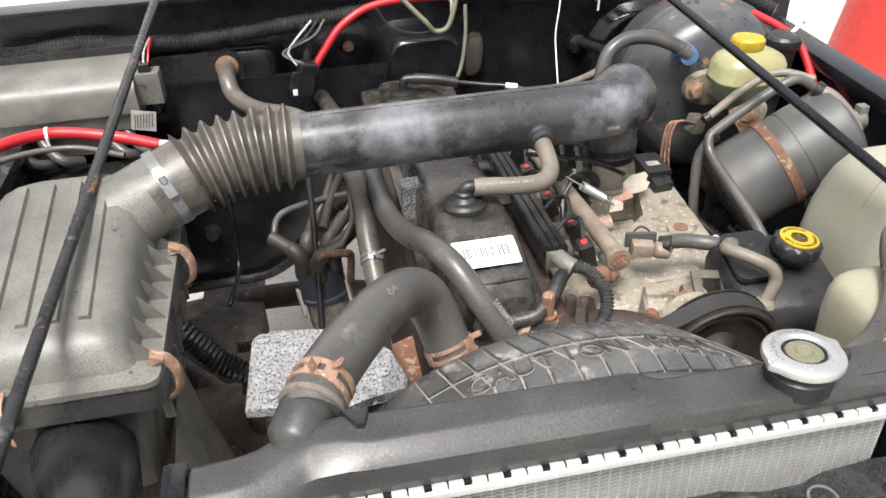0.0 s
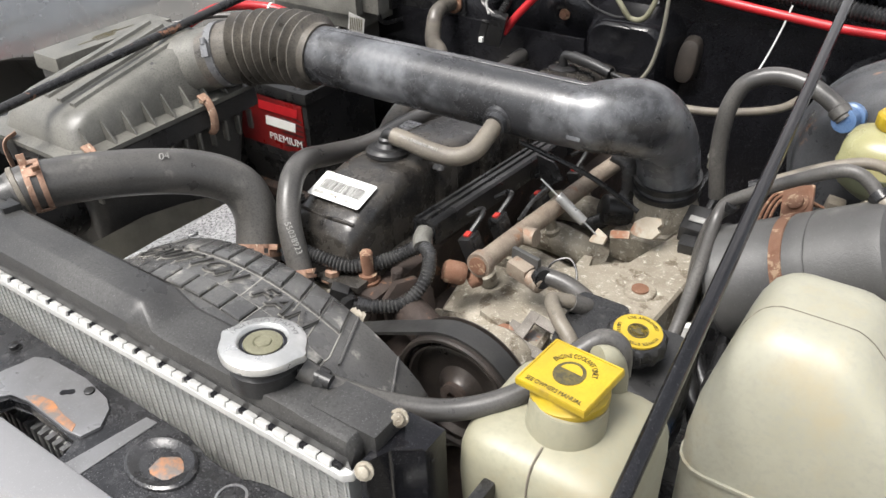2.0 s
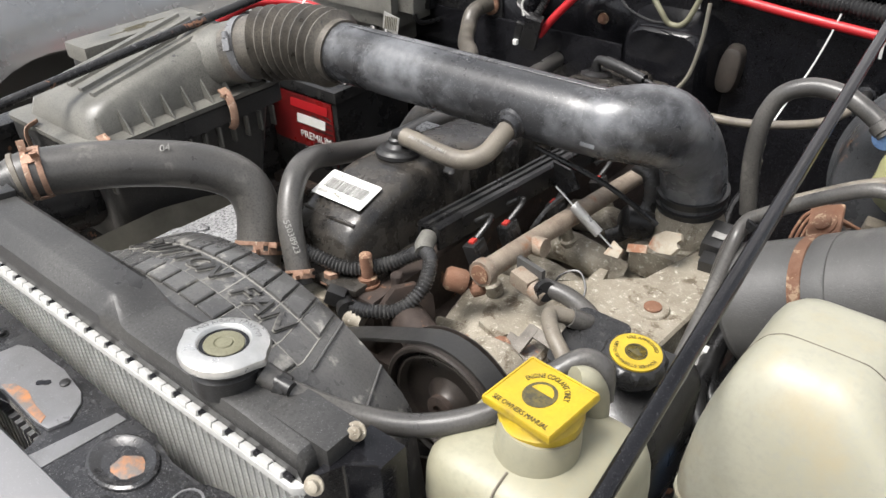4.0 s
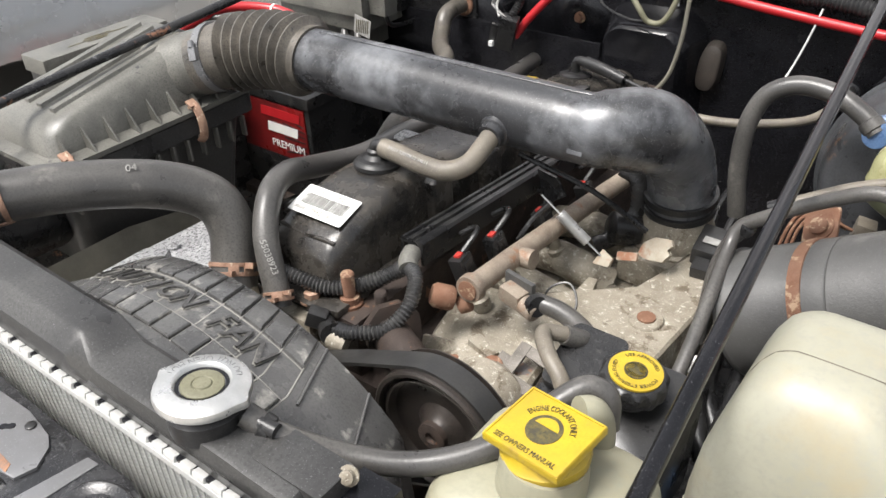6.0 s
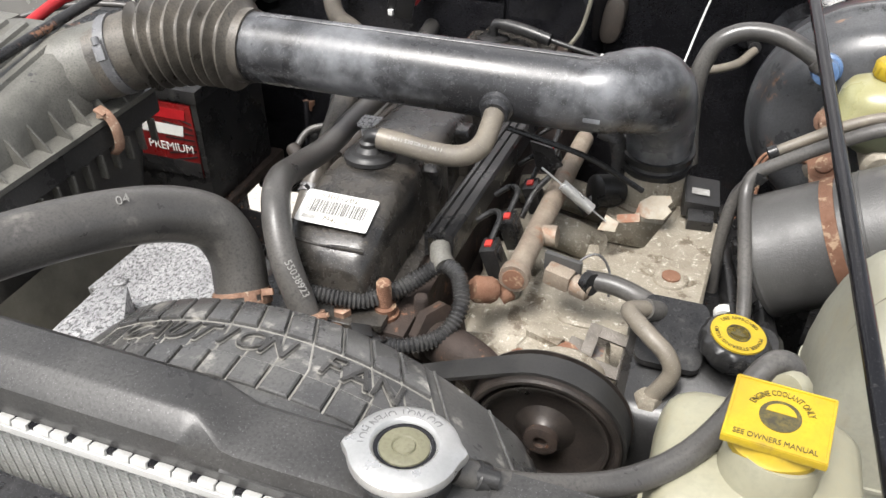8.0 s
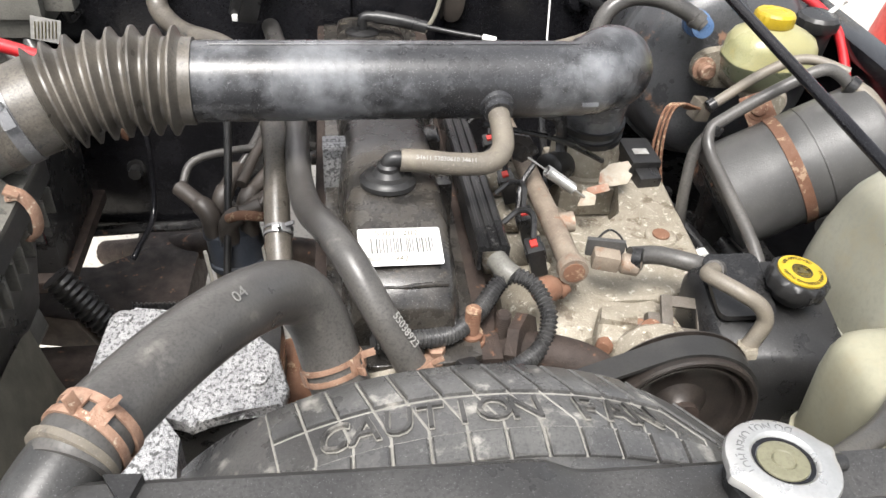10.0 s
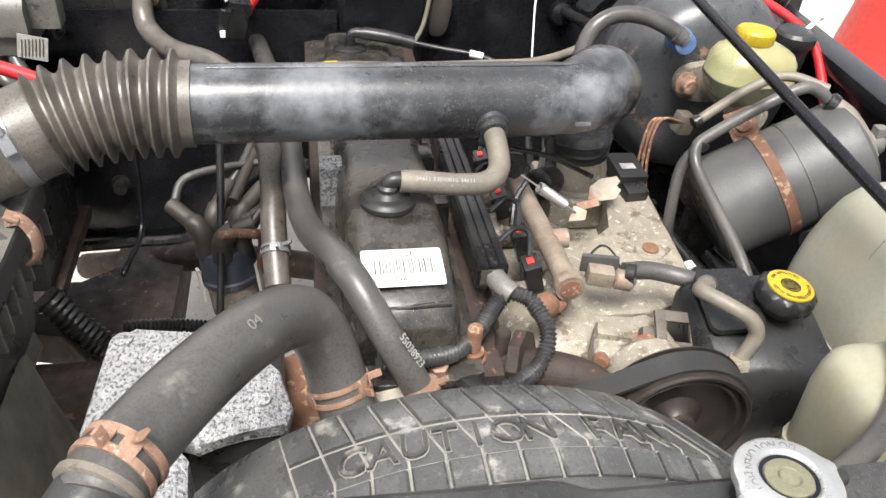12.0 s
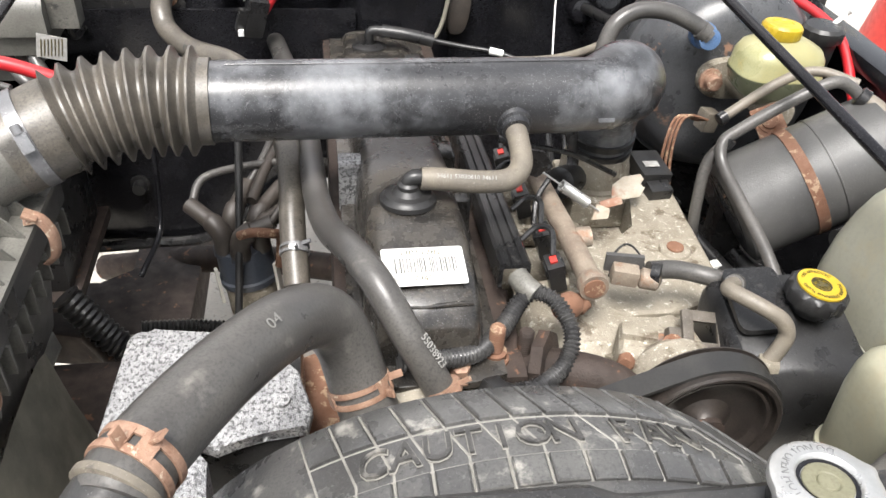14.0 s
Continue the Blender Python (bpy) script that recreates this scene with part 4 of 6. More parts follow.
def engine():
    t = thing("engine", (0.03, 0.5, 0.45), "grimy four-cylinder engine in oily black and rusty metal", "engine")
    part("cylinder_block", box(-0.075, 0.10, 0.20, 0.86, 0.45, 0.80, 0.01), "darkrust", t)
    part("engine_mount", slab([(-0.115, 0.19), (-0.07, 0.19), (-0.07, 0.36), (-0.115, 0.34)], 0.50, 0.76, bevel=0.008), "rust", t, "rusty bracket beside the block")
    part("cylinder_head", box(-0.075, 0.075, 0.205, 0.86, 0.79, 0.862, 0.006), "darkrust", t)
    # rocker cover
    rings = []
    ys = [0.2185, 0.221, 0.227, 0.236, 0.247, 0.262, 0.285, 0.31] + [0.33 + 0.02 * i for i in range(26)]
    for y in ys:
        top = cover_top(y)
        close = min(1.0, (y - 0.212) / 0.030)
        hw = 0.052 * (0.80 + 0.20 * math.sqrt(close)) * (1 - 0.05 * (0.5 + 0.5 * math.cos(2 * math.pi * (y - 0.36) / 0.09)) * (y > 0.27))
        zc, hh = (top + 0.83) / 2, (top - 0.83) / 2
        ring = []
        for a, b in squircle(1, 1, 5.5, 36):
            k = 1 - 0.17 * (b + 1) / 2
            ring.append((-0.005 + a * hw * k, y, zc + b * hh))
        rings.append(ring)
    cover = part("rocker_cover", loft(rings), "cover", t, "oily black enamelled rocker cover")
    part("flange", slab([(-0.064, 0.200), (-0.03, 0.196), (0.03, 0.196), (0.056, 0.203), (0.058, 0.84), (-0.066, 0.84)], 0.862, 0.8695, bevel=0.002), "cover", cover)
    part("front_ridge", pipe([(-0.040, 0.2335, 0.9175), (-0.01, 0.2325, 0.9155), (0.012, 0.232, 0.918), (0.030, 0.234, 0.9165)], 0.0022, 8), "cover", cover)
    # pads and lobes on the cover
    for y in (0.375, 0.465, 0.555):
        part("cover_lobe", loft([[(0.040 + a * s, y + b * s, z) for a, b in rounded(0.010, 0.018, 0.006)] for z, s in ((0.87, 1.0), (cover_top(y) - 0.012, 0.9), (cover_top(y) - 0.008, 0.6))]), "cover", cover)
    # label with a barcode
    o, ex, ey = Vector((-0.0055, 0.2605, 0.9335)), Vector((0.064, 0.003, -0.002)).normalized(), Vector((0.0, 0.0345, 0.0090)).normalized()
    lm = axes(o, ex.cross(ey), ex)
    lab = part("barcode_label", slab(rounded(0.0325, 0.0180, 0.002, 3), 0.0, 0.0006, lm, bevel=0), "white", cover, "white printed barcode label")
    rng = random.Random(4)
    x, bars = -0.026, []
    while x < 0.025:
        w = rng.choice((0.0005, 0.0005, 0.0009, 0.0013))
        bars.append(block((w, 0.0145, 0.0003), lm @ pose(x + w / 2, 0.001, 0.0008), 0))
        x += w + rng.choice((0.0005, 0.0008, 0.0011))
    tagged(part("barcode", merge(*bars), "fadedink", lab), kind="stuff")
    words("53011282", 0.0075, lm @ pose(-0.002, 0.0130, 0.0008), "ink", lab, "print", 0.0001, fit=0.034)
    words("7942", 0.0075, lm @ pose(-0.002, -0.0118, 0.0008), "ink", lab, "print", 0.0001)
    for s in (-0.021, 0.018):
        part("print", block((0.012, 0.004, 0.0002), lm @ pose(s, -0.0118, 0.0008), 0), "greyprint", lab)
    # a worn patch of yellowed paint on the cover's front
    part("peeled_patch", loft([[(-0.034 + a * s, 0.2205 - d + 0.15 * abs(b), 0.893 + b * s) for a, b in squircle(0.010, 0.008, 2.2, 14)] for d, s in ((-0.002, 1.0), (0.0004, 0.85))]), "hose_tan", cover)
    # breather grommet and elbow
    g = pose(-0.010, 0.342, cover_top(0.342) - 0.001, -6)
    part("grommet", lathe([(0.024, 0), (0.024, 0.004), (0.021, 0.006), (0.020, 0.008), (0.014, 0.009), (0.010, 0.014)], g, 32), "plastic", cover, "grey-black rubber grommet")
    part("breather_elbow", merge(pipe([(-0.010, 0.342, 0.945), (-0.010, 0.342, 0.958), (-0.006, 0.342, 0.9625), (0.004, 0.342, 0.9625)], 0.0068, 14), lathe([(0.0095, 0), (0.0095, 0.012), (0.007, 0.014)], pose(-0.010, 0.342, 0.945), 16)), "plastic", cover)
    # rear breather with a black angled boot
    part("grommet", lathe([(0.022, 0), (0.022, 0.005), (0.015, 0.008)], pose(-0.016, 0.76, 0.889, -6), 28), "plastic", cover)
    part("breather_elbow", merge(pipe([(-0.016, 0.76, 0.89), (-0.016, 0.76, 0.909), (-0.010, 0.76, 0.914), (0.004, 0.757, 0.914)], 0.0065, 12), pipe([(0.0, 0.758, 0.9145), (0.03, 0.752, 0.912), (0.065, 0.746, 0.906)], 0.0082, 14)), "plastic", cover)
    part("vacuum_tube", pipe([(0.06, 0.747, 0.907), (0.10, 0.738, 0.902), (0.151, 0.722, 0.898), (0.19, 0.70, 0.885), (0.22, 0.66, 0.86)], 0.0034, 10), "plastic", t)
    part("tube_sleeve", pipe([(0.135, 0.727, 0.9005), (0.152, 0.722, 0.8985)], 0.0048, 10), "white", t)
    # lifting hook
    part("lifting_hook", merge(box(-0.066, -0.044, 0.440, 0.446, 0.86, 0.922, 0.002), box(-0.066, -0.044, 0.432, 0.452, 0.916, 0.921, 0.001)), "alu", t)
    # bolts at the front of the head
    hb = pose(0.019, 0.208, 0.866)
    part("head_bolt", merge(lathe([(0.0125, 0), (0.0125, 0.0025), (0.008, 0.003), (0.008, 0.009), (0.006, 0.010)], hb, 6), lathe([(0.013, 0), (0.013, 0.002)], hb, 20)), "copper_rust", t)
    stud = merge(lathe([(0.012, 0.0), (0.012, 0.003), (0.0095, 0.0035), (0.0095, 0.010), (0.006, 0.0105)] + [(0.0058 + 0.0006 * (i % 2), 0.011 + i * 0.0011) for i in range(22)] + [(0.005, 0.036)], pose(0.050, 0.226, 0.862), 14))
    part("stud", stud, "rust", t, "rusty threaded stud")
    part("stud", moved(stud, pose(0.028, 0.012, -0.018)), "darkrust", t)
    # coolant outlet, sensor and crossover pipe
    part("thermostat_housing", merge(lathe([(0.03, 0), (0.032, 0.014), (0.026, 0.03), (0.02, 0.04)], axes((-0.01, 0.205, 0.825), (-0.2, -0.5, 0.8)), 20), box(-0.04, 0.035, 0.185, 0.215, 0.80, 0.858, 0.006)), "cast", t)
    part("temperature_sensor", merge(lathe([(0.009, 0), (0.009, 0.016), (0.011, 0.017), (0.011, 0.024)], axes((0.045, 0.196, 0.858), (0.7, -0.4, 0.1)), 14), block((0.018, 0.014, 0.016), pose(0.042, 0.190, 0.866, 0, 20, 30), 0.002)), "plastic", t)
    part("exhaust_pipe", pipe([(0.085, 0.235, 0.84), (0.115, 0.215, 0.852), (0.145, 0.200, 0.850), (0.175, 0.18, 0.83)], 0.018, 16), "darkrust", t)
    part("flange", lathe([(0.028, -0.005), (0.028, 0.005), (0.02, 0.006)], axes((0.095, 0.232, 0.848), (0.7, -0.4, 0.2)), 8), "darkrust", t)
    # fuel rail cover: a ribbed black channel
    a, b = Vector((0.076, 0.288, 0.898)), Vector((0.077, 0.66, 0.868))
    sec = [(-0.0135, -0.014), (-0.0135, 0.010), (-0.011, 0.0125), (-0.008, 0.0125), (-0.007, 0.010), (-0.004, 0.010), (-0.003, 0.0125), (0.001, 0.0125), (0.002, 0.010), (0.005, 0.010), (0.006, 0.0125), (0.011, 0.0125), (0.0135, 0.010), (0.0135, -0.014), (0.010, -0.014), (0.010, 0.006), (-0.010, 0.006), (-0.010, -0.014)]
    part("harness_channel", loft([[tuple(p + Vector((x, 0, z))) for x, z in sec] for p in (a, b)]), "plastic", t, "ribbed black plastic wiring channel")
    part("wire_tip", pipe([(0.075, 0.29, 0.897), (0.0755, 0.283, 0.893)], 0.003, 8), "olive", t)
    # fuel rail
    part("fuel_rail", merge(pipe([(0.146, 0.286, 0.884), (0.146, 0.36, 0.878), (0.145, 0.51, 0.862), (0.145, 0.60, 0.852)], 0.0105, 18), lathe([(0.013, 0), (0.0135, 0.003), (0.0135, 0.010), (0.0105, 0.014)], axes((0.146, 0.280, 0.8845), (0, 1, -0.05)), 18),
                            lathe([(0.010, 0), (0.010, 0.014)], axes((0.152, 0.36, 0.878), (1, 0, 0.1)), 12)), "railmetal", t, "pale corroded fuel rail")
    part("rail_plug", lathe([(0.0095, 0), (0.0095, 0.002), (0.004, 0.0025)], axes((0.146, 0.2805, 0.8845), (0, -1, 0.05)), 16), "rust", t)
    for x, y, z in ((0.120, 0.311, 0.878), (0.122, 0.363, 0.874), (0.122, 0.452, 0.858), (0.122, 0.545, 0.846)):
        m = pose(x, y, z, 8, -16, 0)
        part("injector_plug", merge(block((0.015, 0.019, 0.034), m, 0.002), block((0.018, 0.011, 0.012), m @ pose(0, 0, 0.006), 0.001)), "plastic", t)
        part("lock_tab", block((0.0065, 0.0075, 0.003), m @ pose(0, 0, 0.0178), 0.0008), "redplastic", t, "red lock tab")
        part("injector", lathe([(0.009, 0), (0.010, 0.012), (0.007, 0.014), (0.007, 0.03)], m @ pose(0.004, 0, -0.045), 14), "cast", t)
        part("injector_wire", pipe([(x - 0.004, y + 0.002, z + 0.018), (x - 0.002, y + 0.022, z + 0.030), (x - 0.012, y + 0.034, z + 0.026), (x - 0.026, y + 0.03, z + 0.016)], 0.0028, 8), "plastic", t)
    # fuel fittings at the rail's front
    part("regulator", merge(lathe([(0.010, 0), (0.012, 0.004), (0.012, 0.018), (0.009, 0.022)], axes((0.130, 0.280, 0.868), (-0.7, -0.55, 0.3)), 16), lathe([(0.008, 0), (0.0095, 0.01), (0.007, 0.012)], axes((0.134, 0.282, 0.860), (0.6, 0.5, 0.4)), 14)), "rust", t)
    # bracket with the throttle return spring
    part("spring_bracket", merge(loft([[(0.127 + a, 0.447 + k, 0.908 + b) for a, b in ((-0.012, 0.016), (0.010, 0.012), (0.022, -0.006), (0.006, -0.018), (-0.004, -0.014))] for k in (0, 0.003)]), pipe([(0.142, 0.432, 0.900), (0.128, 0.42, 0.882), (0.122, 0.40, 0.865)], 0.003, 8)), "blackrust", t)
    s0, s1 = Vector((0.145, 0.428, 0.899)), Vector((0.194, 0.432, 0.861))
    d = (s1 - s0).normalized()
    u = d.orthogonal().normalized()
    w = d.cross(u)
    coil = [s0 + (s1 - s0) * (0.18 + 0.64 * i / 200) + (u * math.cos(i * 0.62) + w * math.sin(i * 0.62)) * 0.0050 for i in range(201)]
    part("return_spring", merge(sweep(coil, 0.0011, 6), sweep([s0 + (s1 - s0) * k for k in (-0.25, 0.0, 0.18)], 0.0010, 6), sweep([s0 + (s1 - s0) * k for k in (0.82, 0.95, 1.12)], 0.0010, 6)), "capmetal", t, "bright steel return spring")
    # accelerator linkage
    part("throttle_lever", merge(slab([(-0.024, -0.012), (-0.008, -0.016), (0.012, -0.015), (0.020, -0.004), (0.013, 0.001), (0.020, 0.006), (0.016, 0.014), (-0.006, 0.013), (-0.020, 0.004)], -0.003, 0.003, axes((0.244, 0.470, 0.860), (-0.25, -0.75, 0.6), (1, 0.1, 0)) @ Matrix.Scale(0.84, 4), bevel=0.001),
                                 block((0.024, 0.009, 0.003), axes((0.220, 0.452, 0.852), (-0.25, -0.75, 0.6), (1, 0.3, 0.0)), 0.001)), "enamel", t, "cream lever stained with rust")
    part("lever_tip", slab([(-0.010, -0.007), (0.008, -0.006), (0.010, 0.004), (-0.004, 0.010)], -0.002, 0.002, axes((0.203, 0.434, 0.852), (-0.1, -0.8, 0.55)), bevel=0.001), "enamel", t)
    part("throttle_rod", pipe([(0.09, 0.452, 0.932), (0.13, 0.458, 0.920), (0.175, 0.466, 0.904), (0.228, 0.476, 0.872)], 0.003, 8), "plastic", t)
    part("linkage_bracket", pipe([(0.172, 0.53, 0.905), (0.190, 0.53, 0.895), (0.196, 0.522, 0.86), (0.180, 0.50, 0.835), (0.165, 0.49, 0.825)], 0.010, 10, flat=0.45), "blackrust", t)
    # intake manifold: a flat rim round a sunk pocket, with a sloping front
    top = 0.834
    man = part("intake_manifold", slab([(0.146, 0.330), (0.186, 0.300), (0.240, 0.300), (0.286, 0.316), (0.303, 0.345), (0.311, 0.500), (0.258, 0.528), (0.248, 0.430), (0.192, 0.382), (0.150, 0.366)], 0.735, top, bevel=0.007, seg=3), "cast", t, "dirty pitted cast-aluminium intake manifold")
    slope = ((0.355, 0.0), (0.325, 0.001), (0.300, -0.004), (0.278, -0.012), (0.260, -0.026), (0.247, -0.048), (0.240, -0.085), (0.30, -0.085), (0.355, -0.085))
    part("front_slope", loft([[(x, y + dy, top + dz + z * k) for y, z in slope] for x, dy, dz, k in ((0.096, 0.012, -0.012, 1.1), (0.106, 0.0, -0.004, 1.0), (0.14, -0.004, 0.002, 1.0), (0.18, -0.008, 0.0, 1.0), (0.22, -0.004, -0.004, 1.0), (0.26, 0.008, -0.008, 1.05), (0.282, 0.022, -0.018, 1.1))]), "cast", man)
    part("pocket_floor", box(0.10, 0.262, 0.35, 0.54, 0.70, 0.788, 0.006), "cast", man)
    part("pocket_step", slab([(0.190, 0.395), (0.244, 0.436), (0.244, 0.47), (0.20, 0.46)], 0.78, 0.806, bevel=0.005), "cast", man)
    part("pocket_rib", slab([(0.186, 0.384), (0.205, 0.402), (0.196, 0.440), (0.186, 0.438)], 0.78, 0.822, bevel=0.003), "cast", man)
    for y in (0.40, 0.465, 0.54):
        part("runner", pipe([(0.19, y + 0.01, 0.79), (0.160, y, 0.808), (0.125, y, 0.812), (0.09, y, 0.805)], 0.019, 14), "cast", man)
    part("bolt_boss", lathe([(0.017, 0), (0.0165, 0.003), (0.0155, 0.004)], pose(0.272, 0.390, top - 0.001), 24), "cast", man)
    part("bolt_head", lathe([(0.0088, 0), (0.0088, 0.002), (0.001, 0.003)], pose(0.272, 0.390, top + 0.0028), 16), "rust", man)
    for i, (x, y, l, rz) in enumerate(((0.140, 0.268, 0.075, 14), (0.150, 0.250, 0.085, 20), (0.190, 0.262, 0.05, 24))):
        part("cast_ridge", slab([(-l / 2, -0.004), (l / 2, -0.002), (l / 2, 0.002), (-l / 2, 0.005)], 0, 0.018, pose(x, y, top - 0.036 + 0.008 * (i != 1), -30, 0, rz), bevel=0.0025), "cast", man)
    # bracket of the steering pump in front
    part("pump_bracket", merge(slab([(0.160, 0.236), (0.172, 0.226), (0.222, 0.222), (0.240, 0.234), (0.236, 0.268), (0.222, 0.280), (0.172, 0.274)], 0.775, 0.853, bevel=0.010, seg=3),
                               slab([(0.168, 0.190), (0.215, 0.184), (0.226, 0.228), (0.170, 0.232)], 0.79, 0.836, bevel=0.010, seg=3), slab([(0.166, 0.250), (0.196, 0.240), (0.200, 0.252), (0.170, 0.264)], 0.84, 0.859, bevel=0.004)), "cast", t, "cast pump bracket stained with rust")
    part("rust_patch", lathe([(0.016, 0), (0.014, 0.0007), (0.002, 0.0009)], pose(0.212, 0.246, 0.8527), 14, lambda a, r: r * (1 + 0.3 * math.sin(2 * a + 1) + 0.15 * math.sin(5 * a))), "rustfade", t)
    part("stud", lathe([(0.007, 0), (0.0075, 0.004), (0.0075, 0.022), (0.006, 0.025)], axes((0.176, 0.246, 0.842), (-0.5, -0.8, 0.15)), 14), "rust", t)
    pm0 = axes((0.240, 0.240, 0.860), (0.1, -0.5, 0.85), (1, -0.1, -0.1))
    part("pump_plate", merge(block((0.046, 0.010, 0.004), pm0 @ pose(0, 0.016, 0), 0.001), block((0.046, 0.010, 0.004), pm0 @ pose(0, -0.012, 0), 0.001), block((0.010, 0.036, 0.004), pm0 @ pose(-0.020, 0.002, 0.0005), 0.001), block((0.018, 0.036, 0.004), pm0 @ pose(0.016, 0.002, 0.0005), 0.001)), "grime", t)
    part("plate_fold", block((0.012, 0.03, 0.010), pm0 @ pose(-0.030, -0.010, -0.006), 0.002), "grime", t)
    part("bolt_head", hex_bolt(axes((0.205, 0.232, 0.858), (0, -0.6, 0.8)), 0.007, 0.007), "rust", t)
    # throttle body
    part("throttle_body", merge(lathe([(0.046, 0), (0.046, 0.016), (0.041, 0.018), (0.040, 0.038), (0.0375, 0.042), (0.036, 0.054)], axes((0.232, 0.545, 0.812), (0, 0.02, 1)), 32), box(0.192, 0.288, 0.49, 0.585, 0.79, 0.826, 0.006)), "cast", t)
    part("position_sensor", merge(block((0.036, 0.046, 0.020), pose(0.285, 0.518, 0.850, 6, 4, 6), 0.003), block((0.026, 0.022, 0.018), pose(0.288, 0.490, 0.840, 10, 0, 6), 0.002)), "plastic", t, "black plastic throttle sensor")
    part("sensor_label", block((0.018, 0.010, 0.0006), pose(0.284, 0.512, 0.8610, 6, 4, 6), 0), "greyprint", t)
    for k, c in enumerate(("redplastic", "hose_tan", "copper_rust")):
        part("sensor_wire", pipe([(0.287 + 0.006 * k, 0.484, 0.832), (0.288 + 0.006 * k, 0.478, 0.816), (0.296 + 0.003 * k, 0.47, 0.795)], 0.0016, 6), c, t)
    part("idle_motor", merge(lathe([(0.016, 0), (0.018, 0.01), (0.018, 0.03), (0.012, 0.034)], axes((0.200, 0.52, 0.84), (-0.7, -0.6, 0.2)), 18)), "plastic", t)
    # fuel and pressure pipe from the manifold to the pump
    part("fitting", merge(block((0.024, 0.016, 0.016), pose(0.181, 0.302, 0.880, 0, 5, -12), 0.003), lathe([(0.007, 0), (0.0095, 0.002), (0.0095, 0.016), (0.007, 0.018)], axes((0.193, 0.298, 0.879), (1, -0.25, -0.1)), 12)), "railmetal", t)
    part("fitting_plate", block((0.034, 0.005, 0.018), pose(0.182, 0.311, 0.886, 0, 0, -12), 0.001), "rustpaint", t)
    part("rubber_pipe", pipe([(0.203, 0.302, 0.883), (0.228, 0.303, 0.882), (0.252, 0.296, 0.880), (0.267, 0.283, 0.883), (0.267, 0.268, 0.893), (0.258, 0.257, 0.902)], 0.0085, 14), "hose", t)
    part("worm_clamp", lathe([(0.0082, -0.004), (0.0098, -0.004), (0.0098, 0.004), (0.0082, 0.004)], axes((0.208, 0.296, 0.884), (0.8, -0.5, 0.2)), 16), "plastic", t)
    part("steel_pipe", pipe([(0.264, 0.263, 0.897), (0.256, 0.255, 0.903), (0.247, 0.246, 0.907), (0.252, 0.235, 0.909), (0.266, 0.221, 0.907), (0.280, 0.213, 0.900), (0.286, 0.208, 0.888), (0.280, 0.204, 0.873), (0.274, 0.202, 0.864)], 0.0068, 12), "hose_tan", t)
    part("pipe_nut", lathe([(0.010, -0.009), (0.0105, -0.006), (0.0105, 0.006), (0.009, 0.009)], axes((0.273, 0.199, 0.860), (0.1, 0.2, 1)), 6), "cast", t)
    part("loop_wire", pipe([(0.185, 0.34, 0.845), (0.19, 0.352, 0.862), (0.205, 0.36, 0.868), (0.218, 0.352, 0.858), (0.222, 0.335, 0.842)], 0.0012, 6), "plastic", t)
    # steering pump pulley and belt
    pm = axes((0.205, 0.154, 0.847), (0, -1, 0.02))
    k = 0.83
    pul = part("pulley", lathe([(r * k, h) for r, h in ((0.068, -0.020), (0.0715, -0.018), (0.0715, 0.004), (0.0695, 0.0055), (0.066, 0.005), (0.0645, -0.001), (0.0615, -0.001), (0.0600, 0.002), (0.0575, 0.0015), (0.055, -0.006), (0.050, -0.008), (0.028, -0.008), (0.022, -0.004), (0.016, 0.0), (0.014, 0.004), (0.006, 0.004), (0.005, 0.0))], pm, 56), "pulley", t, "brownish black steering pump pulley")
    part("hub_nut", lathe([(0.013, 0.0), (0.013, 0.006), (0.010, 0.007), (0.0055, 0.007), (0.005, 0.003)], pm, 18), "darkrust", pul)
    run = [(0.0, 0.817), (0.06, 0.847), (0.12, 0.877)] + [(0.205 + 0.0622 * math.sin(radians(a)), 0.847 + 0.0622 * math.cos(radians(a))) for a in range(-26, 181, 9)] + [(0.15, 0.752), (0.08, 0.712)]
    part("belt", loft([[(x, 0.154 + q, z) for q in (0.001, 0.021)] + [(x + (0.205 - x) * 0.05, 0.154 + q, z + (0.847 - z) * 0.05) for q in (0.021, 0.001)] for x, z in run]), "belt", t, "black ribbed drive belt")
    part("pulley_flange", lathe([(0.056, -0.0235), (0.0635, -0.0235), (0.0635, -0.0225), (0.056, -0.0215)], pm, 56), "pulley", pul)
    # distributor with plug leads
    dm = pose(-0.174, 0.549, 0.700, -8, -6)
    dcap = part("distributor_cap", lathe([(0.034, -0.008), (0.0355, -0.004), (0.0355, 0.0), (0.033, 0.002), (0.0325, 0.030), (0.030, 0.038), (0.020, 0.044)], dm, 28), "capblue", t, "dark blue-grey distributor cap")
    part("distributor_body", lathe([(0.020, -0.10), (0.026, -0.06), (0.030, -0.05), (0.031, -0.009)], dm, 24), "cast", t)
    for a in (200, 340):
        part("distributor_clip", block((0.004, 0.010, 0.045), dm @ pose(0, 0, 0, 0, 0, a) @ pose(0.037, 0, -0.006), 0.001), "cream", dcap)
    for i, (dx, dy, ex, ey) in enumerate(((-0.022, -0.008, -0.020, 0.018), (-0.002, -0.022, 0.020, 0.004), (0.020, -0.006, 0.020, 0.016), (0.014, 0.018, 0.016, 0.022), (-0.014, 0.018, 0.010, 0.026))):
        x, y, z = -0.176 + dx, 0.551 + dy, 0.735
        part("plug_tower", lathe([(0.0125, 0), (0.0115, 0.012), (0.0105, 0.013)], pose(x, y, z, -8, -6), 14), "capblue", dcap)
